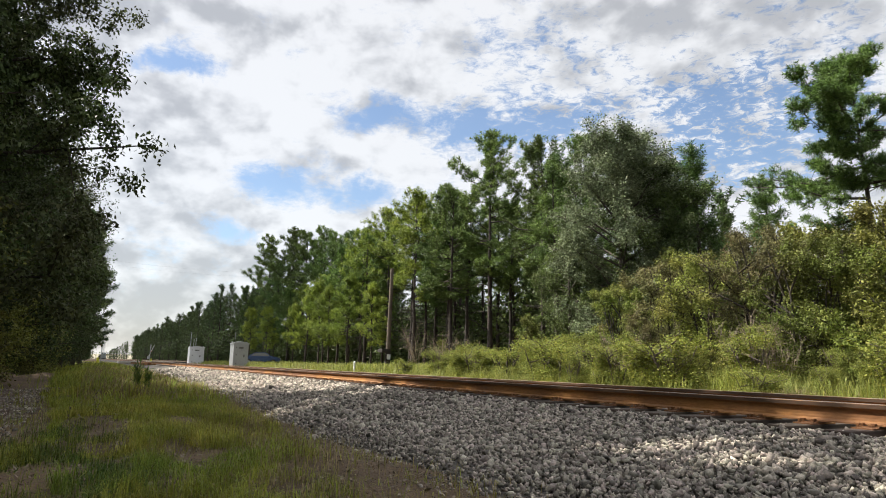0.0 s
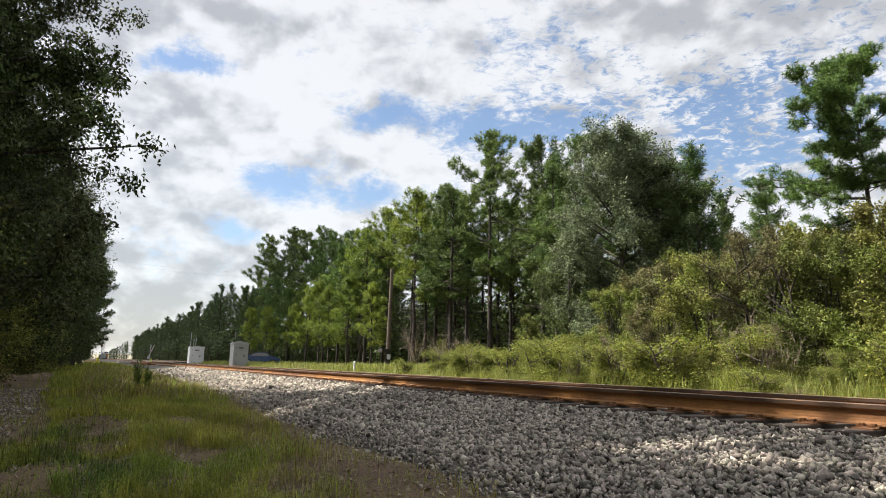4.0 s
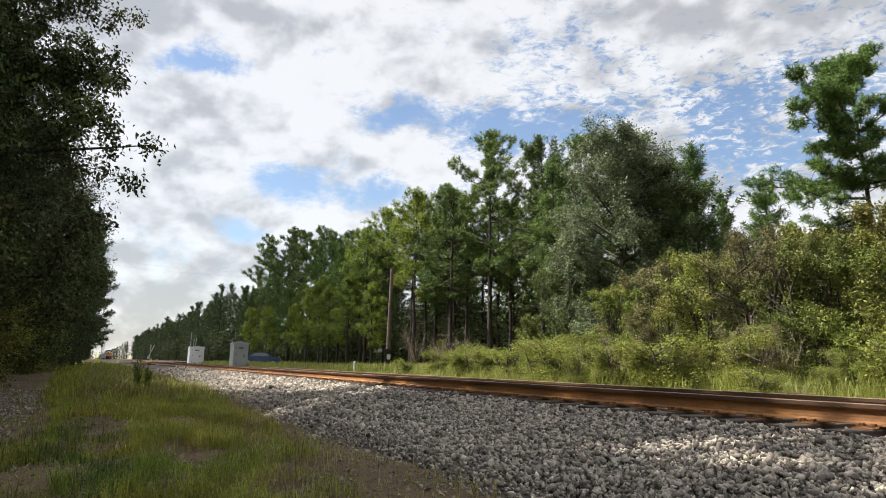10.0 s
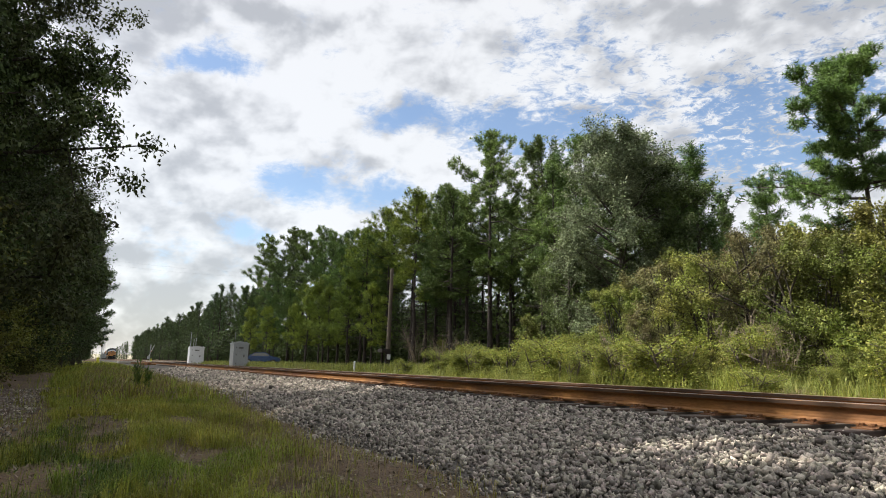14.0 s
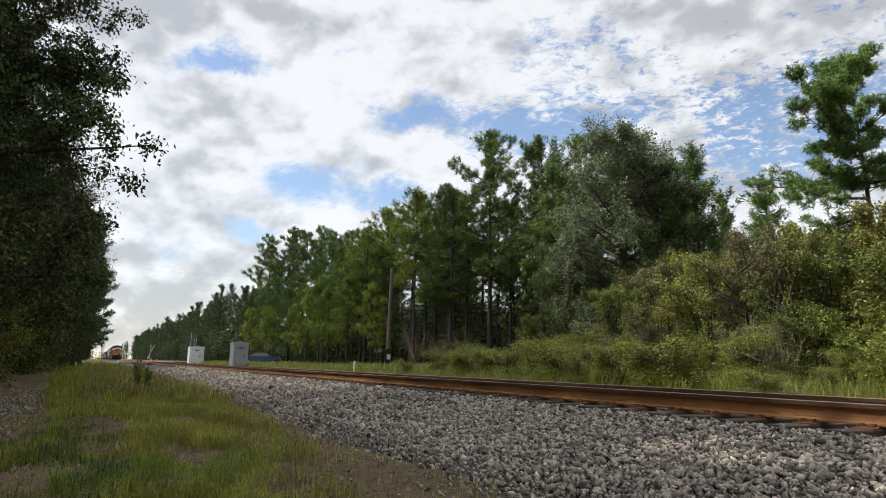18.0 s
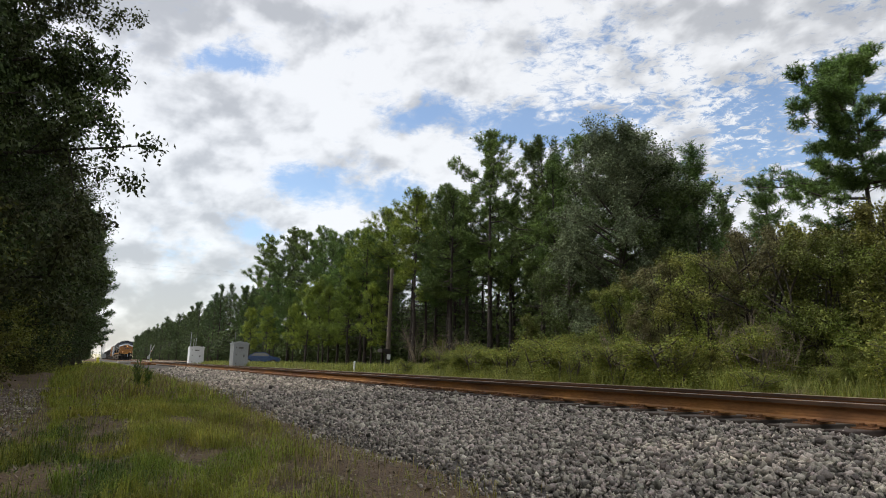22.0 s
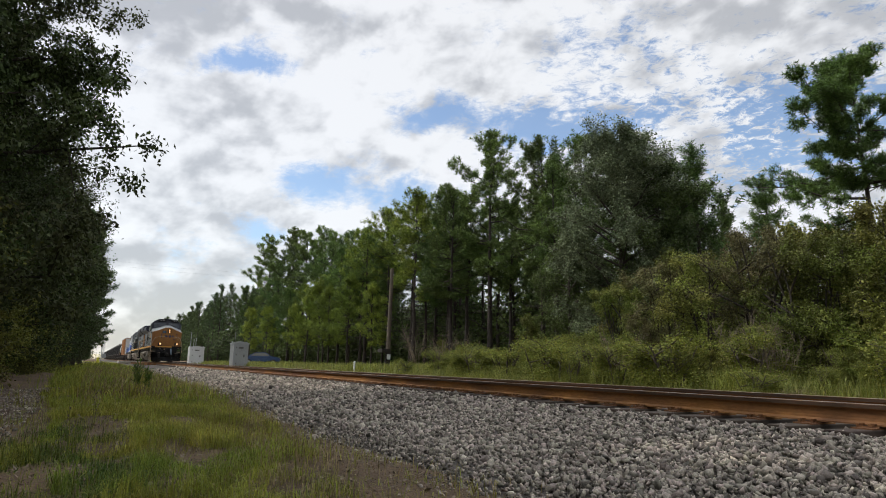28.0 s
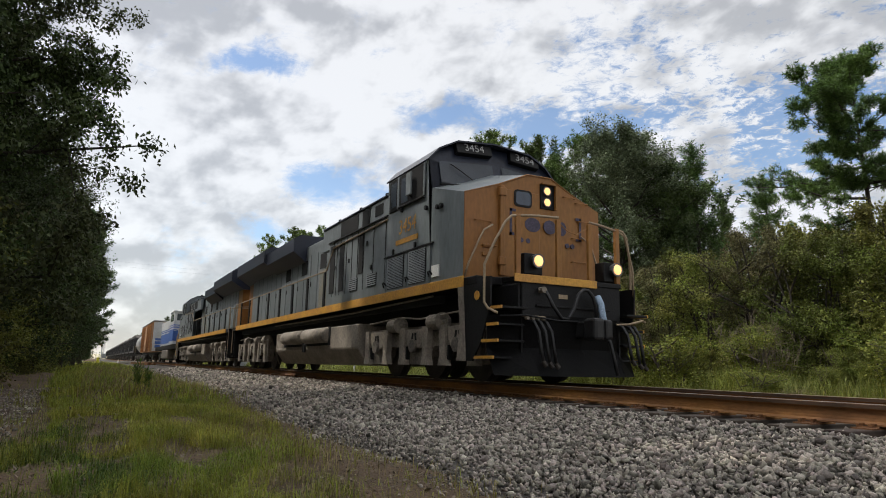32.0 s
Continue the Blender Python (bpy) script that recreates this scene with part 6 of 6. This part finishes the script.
def boxcar():
    t = root("boxcar", pose(0, 0, 0), "faded orange boxcar with sliding doors and pale ends", "railway car")
    L = 18.2
    part("underframe", boxes((-L, 0, -0.5, 0.5, 0.85, 1.15), bevel=0.02), M_BLACK, t)
    body = part("body", boxes((-L, 0, -1.48, 1.48, 1.1, 4.25), bevel=0.02), M_BOXCAR, t)
    part("roof", boxes((-L - 0.05, 0.05, -1.52, 1.52, 4.25, 4.40), bevel=0.05), M_TANKCAR, t, "grey metal roof")
    end = part("end_wall", boxes((0.0, 0.03, -1.45, 1.45, 1.15, 4.2), bevel=0.005), M_CARWHITE, t, "pale end wall with a blue patch")
    part("blue_patch", boxes((0.03, 0.036, -1.2, 1.2, 1.5, 2.5)), M_CARBLUE, end)
    for k in range(7):
        part("rib", boxes((0.03, 0.075, -1.4, 1.4, 1.4 + 0.4 * k, 1.46 + 0.4 * k), bevel=0.01), M_CARWHITE, end)
    for s in (-1, 1):
        for k in range(19):
            x = -0.3 - k * 0.97
            part("side_post", boxes((x - 0.05, x + 0.05, s * 1.5 - 0.03, s * 1.5 + 0.03, 1.15, 4.2)), M_BOXCAR, body)
        door = part("sliding_door", boxes((-10.6, -7.6, s * 1.55 - 0.03, s * 1.55 + 0.03, 1.2, 4.1), bevel=0.01), M_BOXCAR, t)
        part("ladder", pipe(bmesh.new(), [(-0.15, s * 1.54, 1.0), (-0.15, s * 1.54, 4.2), (-0.55, s * 1.54, 4.2), (-0.55, s * 1.54, 1.0)], 0.025, 6), M_PALE, t)
    part("coupler", boxes((0.0, 0.75, -0.12, 0.12, 0.72, 0.98), bevel=0.03), M_WHEEL, t)
    for x in (-2.3, -L + 2.3):
        freight_truck(t, x)
    return t


def tank_car():
    t = root("tank_car", pose(0, 0, 0), "grey cylindrical tank car with a walkway dome", "railway car")
    bm = bmesh.new()
    rod(bm, (-11.2, 0, 2.45), (-0.8, 0, 2.45), 1.4, seg=32)
    for x in (-11.2, -0.8):
        bmesh.ops.create_uvsphere(bm, u_segments=32, v_segments=16, radius=1.4, matrix=Matrix.Translation((x, 0, 2.45)) @ Matrix.Diagonal((0.35, 1, 1, 1)))
    part("tank", bm, M_TANKCAR, t, smooth=True)
    bm = bmesh.new()
    rod(bm, (-6, 0, 3.7), (-6, 0, 4.2), 0.45, seg=16)
    part("dome", bm, M_TANKCAR, t)
    part("underframe", boxes((-12.4, 0.4, -0.4, 0.4, 0.85, 1.2), (-12.4, -11.2, -1.4, 1.4, 1.05, 1.2), (-0.8, 0.4, -1.4, 1.4, 1.05, 1.2)), M_BLACK, t)
    for s in (-1, 1):
        part("handrail", pipe(bmesh.new(), [(0.3, s * 1.35, 1.2), (0.3, s * 1.35, 2.1), (-12.3, s * 1.45, 2.1), (-12.3, s * 1.35, 1.2)], 0.025, 6), M_PALE, t)
    for x in (-1.6, -10.4):
        freight_truck(t, x)
    return t


def hopper():
    t = root("hopper_car", pose(0, 0, 0), "black open hopper car of a long freight train", "railway car", "hopper cars")
    L = 15.6
    bm = bmesh.new()
    prism(bm, [(0.0, 3.5), (-0.0, 2.3), (-1.6, 1.25), (-L + 1.6, 1.25), (-L, 2.3), (-L, 3.5)], -1.5, 1.5)
    body = part("body", bm, M_HOPPER, t)
    bm = bmesh.new()
    prism(bm, [(-0.6, 3.52), (-2.2, 3.95), (-4.2, 3.75), (-7.5, 4.05), (-10.6, 3.78), (-13.6, 4.0), (-L + 0.6, 3.52)], -1.3, 1.3)
    part("load", bm, M_BED, t, "heap of dark loose load")
    for s in (-1, 1):
        part("top_rim", boxes((-L, 0, s * 1.5 - 0.06, s * 1.5 + 0.06, 3.4, 3.55), bevel=0.01), M_HOPPER, body)
        for k in range(12):
            x = -0.4 - k * 1.345
            part("side_stake", boxes((x - 0.06, x + 0.06, s * 1.53 - 0.05, s * 1.53 + 0.05, 1.5 if 1 < k < 10 else 2.2, 3.45)), M_HOPPER, body)
        part("ladder", pipe(bmesh.new(), [(-0.1, s * 1.5, 1.0), (-0.1, s * 1.5, 3.4), (-0.5, s * 1.5, 3.4), (-0.5, s * 1.5, 1.0)], 0.025, 6), M_HOPPER, t)
    part("underframe", boxes((-L - 0.3, 0.3, -0.4, 0.4, 0.85, 1.2)), M_BLACK, t)
    for x in (-1.7, -L + 1.7):
        freight_truck(t, x)
    return t


TRAIN += [(white_engine(), 43.1, 0), (boxcar(), 66.4, 0), (tank_car(), 86.4, 0)]
first_hopper = hopper()
TRAIN.append((first_hopper, 100.2, 0))
for k in range(1, 16):
    TRAIN.append((copy_thing(first_hopper, pose(0, 0, 0)), 100.2 + 16.4 * k, 0))

# ---- trackside things ----
M_SILVER = material("galvanised_sheet", (0.33, 0.355, 0.37), 0.45, metal=0.35, scale=1.5, fine=20, vary=0.12, bump=0.05)
M_HUTWHITE = material("white_hut_paint", (0.66, 0.68, 0.70), 0.6, scale=1.5, fine=20, vary=0.08, bump=0.05)
M_POLE = material("weathered_pole_wood", (0.105, 0.085, 0.065), 0.9, scale=3, fine=30, vary=0.3, bump=0.4, stretch=(1, 1, 0.1))
M_TAR = material("tarred_wood", (0.02, 0.017, 0.014), 0.8, scale=4, fine=30, vary=0.3)
M_ROAD = material("asphalt", (0.06, 0.06, 0.06), 0.9, scale=2, fine=60, vary=0.25, bump=0.3)
M_PANEL = material("concrete_panel", (0.34, 0.32, 0.29), 0.85, scale=2, fine=30, vary=0.2, obrand=0.1)
M_CAR = material("blue_car_paint", (0.03, 0.065, 0.17), 0.25, metal=0.2, scale=2, fine=40, vary=0.1, bump=0, spec=0.6)
M_TYRE = material("black_rubber", (0.015, 0.015, 0.015), 0.85, vary=0.2, bump=0.1)
M_REFLECT = material("yellow_reflective_sleeve", (0.55, 0.52, 0.05), 0.5, scale=5, fine=30, vary=0.15, bump=0)
M_RED = glow("red_crossing_lamp", (0.5, 0.03, 0.02), 0.3)
M_WIRE = material("grey_wire", (0.14, 0.145, 0.15), 0.6, vary=0.1, bump=0)


def hut(name, label, x0, x1, y0, y1, z0, z1, mat, gable):
    t = root(name, pose((x0 + x1) / 2, (y0 + y1) / 2, z0), label, "equipment cabinet", "signal cabinets")
    hx, hy, h = (x1 - x0) / 2, (y1 - y0) / 2, z1 - z0
    part("plinth", boxes((-hx - 0.1, hx + 0.1, -hy - 0.1, hy + 0.1, -0.35, 0.08), bevel=0.02), M_PANEL, t)
    part("body", boxes((-hx, hx, -hy, hy, 0.08, h - 0.1), bevel=0.015), mat, t)
    bm = bmesh.new()
    prism_x(bm, [(-hy - 0.06, h - 0.1), (-hy - 0.06, h - 0.02), (0, h + gable), (hy + 0.06, h - 0.02), (hy + 0.06, h - 0.1)], -hx - 0.06, hx + 0.06)
    part("roof", bm, mat, t)
    door = part("door", boxes((hx, hx + 0.03, -hy * 0.62, hy * 0.62, 0.18, h - 0.25), bevel=0.008), mat, t)
    part("handle", boxes((hx + 0.03, hx + 0.08, hy * 0.35, hy * 0.5, h * 0.42, h * 0.52), bevel=0.01), M_LENS, door)
    for z in (0.3, h * 0.5, h - 0.5):
        part("hinge", boxes((hx + 0.02, hx + 0.05, -hy * 0.66, -hy * 0.58, z, z + 0.12)), M_LENS, door)
    part("vent", boxes((hx + 0.028, hx + 0.04, -hy * 0.3, hy * 0.3, h - 0.55, h - 0.40)), M_LENS, door)
    for s in (-1, 1):
        part("lifting_lug", boxes((-0.06, 0.06, s * hy - 0.05, s * hy + 0.05, h, h + 0.12), bevel=0.01), mat, t)
    return t


hut1 = hut("signal_hut", "white metal signal hut with rooftop vent pipes", -100.0, -98.0, 5.05, 6.97, -0.30, 2.15, M_HUTWHITE, 0.12)
for y, h in ((-0.75, 4.6), (-0.35, 3.6), (-0.05, 3.75)):
    bm = bmesh.new()
    rod(bm, (-0.6, y, 2.3), (-0.6, y + 0.02, h), 0.04, seg=8)
    part("mast", bm, M_SILVER, hut1)
hut2 = hut("signal_hut", "grey metal relay case with an antenna", -65.8, -64.0, 4.8, 6.17, -0.30, 2.0, M_SILVER, 0.14)
bm = bmesh.new()
rod(bm, (0.0, -0.45, 2.2), (0.0, -0.45, 3.3), 0.02, seg=6)
part("antenna", bm, M_WIRE, hut2)


def utility_pole():
    t = root("utility_pole", pose(-37.0, 9.0, -0.15, -0.8, 0.4, 0), "weathered wooden pole with a tarred foot", "pole")
    bm = bmesh.new()
    rod(bm, (0, 0, -0.3), (0, 0, 6.3), 0.14, 0.105, seg=14)
    part("shaft", bm, M_POLE, t)
    bm = bmesh.new()
    rod(bm, (0, 0, -0.2), (0, 0, 1.15), 0.148, 0.143, seg=14)
    part("tarred_foot", bm, M_TAR, t, "black tarred foot")
    part("bracket", boxes((-0.62, 0.15, -0.45, 0.12, 1.12, 1.34), bevel=0.03), M_TAR, t, "dark bracket box")
    part("tag", boxes((0.13, 0.18, -0.12, 0.10, 0.72, 1.02), bevel=0.005), M_HUTWHITE, t, "white tag")
    return t


utility_pole()


def marker_post():
    t = root("marker_post", pose(-34.3, 5.9, -0.25), "short white marker post with a rounded top", "post")
    part("post", pipe(bmesh.new(), [(0, 0, -0.1), (0, 0, 0.4), (0.0, 0.0, 0.58), (0.02, 0.03, 0.64)], 0.05, 10), M_HUTWHITE, t)


marker_post()


def crossing():
    road = boxes((-109.5, -103.0, -90, -3.6, -0.62, -0.30), (-109.5, -103.0, 3.2, 90, -0.4, 0.02))
    tagged(part("road", road, M_ROAD, None), "grey asphalt road across the track", "road", kind="structure")
    t = root("crossing_deck", pose(-106, 0, 0), "pale concrete panels of a level crossing", "level crossing")
    for y0, y1 in ((-3.6, -0.86), (-0.66, 0.66), (0.86, 3.4)):
        for k in range(3):
            part("panel", boxes((-3.4 + 2.28 * k, -1.16 + 2.28 * k, y0, y1, -0.35, -0.015), bevel=0.015), M_PANEL, t)
    w = root("old_timber", pose(-78, -2.0, -0.2, 0, 0, 6), "reddish brown old timbers lying beside the rail", "timber")
    part("beam", boxes((-7, 4, -0.18, 0.12, -0.1, 0.12), bevel=0.02), M_RUST, w)
    part("beam", boxes((-2, 5, 0.14, 0.40, -0.1, 0.06), bevel=0.02), M_RUST, w)


crossing()


def gate(x, y, turn, raised, label):
    t = root("crossing_gate", pose(x, y, ground_z(y), 0, 0, turn), label, "crossing gate", "crossing gates")
    bm = bmesh.new()
    rod(bm, (0, 0, -0.1), (0, 0, 4.3), 0.065, seg=12)
    part("mast", bm, M_SILVER, t)
    part("foundation", boxes((-0.3, 0.3, -0.3, 0.3, -0.2, 0.15), bevel=0.02), M_PANEL, t)
    part("mechanism", boxes((-0.25, 0.25, 0.08, 0.55, 0.85, 1.45), bevel=0.03), M_SILVER, t, "silver gate mechanism box")
    lights = part("light_bar", boxes((-0.75, 0.75, -0.04, 0.04, 2.55, 2.63)), M_SILVER, t)
    for s in (-1, 1):
        bm = bmesh.new()
        rod(bm, (s * 0.6, -0.05, 2.59), (s * 0.6, -0.1, 2.59), 0.29, seg=20)
        d = part("backing_disc", bm, M_BLACK, lights)
        bm = bmesh.new()
        rod(bm, (s * 0.6, -0.09, 2.59), (s * 0.6, -0.2, 2.59), 0.13, seg=16)
        part("lamp", bm, M_RED, d)
    for a in (45, -45):
        cb = part("crossbuck", boxes((-0.6, 0.6, -0.01, 0.01, -0.11, 0.11)), M_HUTWHITE, t, "white crossbuck board")
        cb.matrix_basis = pose(0, -0.08, 3.6, 0, a, 0)
    arm = part("gate_arm", boxes((0, 0.05, -0.06, 0.06, 0, 5.0 if raised < 10 else 3.2), bevel=0.01), M_HUTWHITE, t, "white gate arm raised upright")
    arm.matrix_basis = pose(0, 0.3, 1.2, raised, 0, 0)
    part("sleeve", boxes((-0.16, 0.16, -0.5, -0.2, 0.05, 0.95), bevel=0.03), M_REFLECT, t, "yellow reflective sleeve")


gate(-98.5, -5.9, 0, 4, "silver crossing gate with its arm raised")
gate(-168.0, 4.8, 180, 20, "far crossing gate with its white arm raised")


def parked_car():
    t = root("parked_car", pose(-80, 10.9, -0.06, 0, 0, 80), "dark blue sedan parked behind the tall grass", "car")
    bm = bmesh.new()
    prism(bm, [(-2.25, 0.35), (-2.28, 0.75), (-2.1, 0.92), (-1.35, 1.0), (-0.75, 1.42), (0.55, 1.45), (1.15, 1.02), (2.05, 0.88), (2.28, 0.7), (2.25, 0.35)], -0.87, 0.87)
    bmesh.ops.bevel(bm, geom=bm.edges[:], offset=0.07, segments=2, affect="EDGES")
    part("body", bm, M_CAR, t)
    for s in (-1, 1):
        bm = bmesh.new()
        prism(bm, [(-1.2, 1.02), (-0.72, 1.36), (0.5, 1.38), (0.98, 1.04)], s * 0.885 - 0.006, s * 0.885 + 0.006)
        part("side_window", bm, M_GLASS, t)
        for x in (-1.4, 1.4):
            bm = bmesh.new()
            rod(bm, (x, s * 0.68, 0.32), (x, s * 0.89, 0.32), 0.32, seg=20)
            w = part("wheel", bm, M_TYRE, t)
            bm = bmesh.new()
            rod(bm, (x, s * 0.88, 0.32), (x, s * 0.90, 0.32), 0.2, seg=16)
            part("rim", bm, M_SILVER, w)
        part("headlamp", boxes((2.2, 2.29, s * 0.62 - 0.16, s * 0.62 + 0.16, 0.66, 0.78), bevel=0.02), M_HUTWHITE, t)


parked_car()


def wires():
    for z, dy in ((11.4, 0), (10.9, 0.2)):
        pts = [(-76 + dy, y, z - 1.2 + 1.2 * ((y - 2) / 18.0) ** 2) for y in range(-14, 20, 2)]
        tagged(part("overhead_wire", pipe(bmesh.new(), pts, 0.004, 5), M_WIRE, None), "thin grey overhead wire across the track", "wire", "overhead wires")


wires()


def tall_weed(x, y, h, stems, seed, label, mat):
    rng = np.random.default_rng(seed)
    t = root("tall_weed", pose(x, y, ground_z(y)), label, "weed", "tall weeds")
    hp, cen = Heap(), []
    for _ in range(stems):
        a, L = rng.uniform(0, 6.28), h * rng.uniform(0.7, 1.0)
        d = np.array([math.cos(a), math.sin(a), 0]) * rng.uniform(0.02, 0.22) * h
        pts = [d * 0.2 + np.array([0, 0, -0.05]), d * 0.55 + np.array([0, 0, L * 0.55]), d + np.array([0, 0, L])]
        hp.tube(pts, [0.006, 0.005, 0.002], 4)
        for s in np.linspace(0.25, 1.0, 14):
            cen.append(d * s + np.array([0, 0, L * s]))
    part_mesh("stem", hp.mesh("stem"), M_WEED, t)
    part_mesh("foliage", leaf_mesh("foliage", rng, np.array(cen), 2 if mat is M_HERB else 1, 0.012, 0.15 if mat is M_HERB else 0.03, 0.02, -2.2), mat, t)


tall_weed(-17.9, -5.80, 0.75, 7, 1, "green feathery weed standing in the grass", M_HERB)
tall_weed(-17.6, -5.60, 0.6, 5, 2, "green feathery weed standing in the grass", M_HERB)
tall_weed(-10.8, -5.72, 0.62, 2, 3, "thin brown seed stalk in the grass", M_DRY)
tall_weed(-9.4, -6.7, 0.5, 2, 4, "thin brown seed stalk in the grass", M_DRY)
tall_weed(-7.4, -6.9, 0.4, 2, 5, "thin brown seed stalk in the grass", M_DRY)


def motions():
    """Clouds drift and the train rolls past, all at constant speed."""
    walk(clouds, [(0.0, pose(0, 0, CLOUD_Z)), (32.0, Matrix.Translation(CLOUD_V * 32.0 + Vector((0, 0, CLOUD_Z))))])
    for ob, back, turn in TRAIN:
        walk(ob, [(t, pose(NOSE_32 - SPEED * (32.0 - t) - back, 0, 0, 0, 0, turn)) for t in (0.0, 32.0)])
    step = math.degrees(SPEED / 0.533) / FPS
    for wheels, way in ((lead_wheels, 1), (second_wheels, -1)):
        for w in wheels:
            m = w.matrix_basis.copy()
            walk(w, [(k / FPS, m @ pose(0, 0, 0, 0, way * step * k, 0)) for k in range(32 * FPS + 1)])


motions()
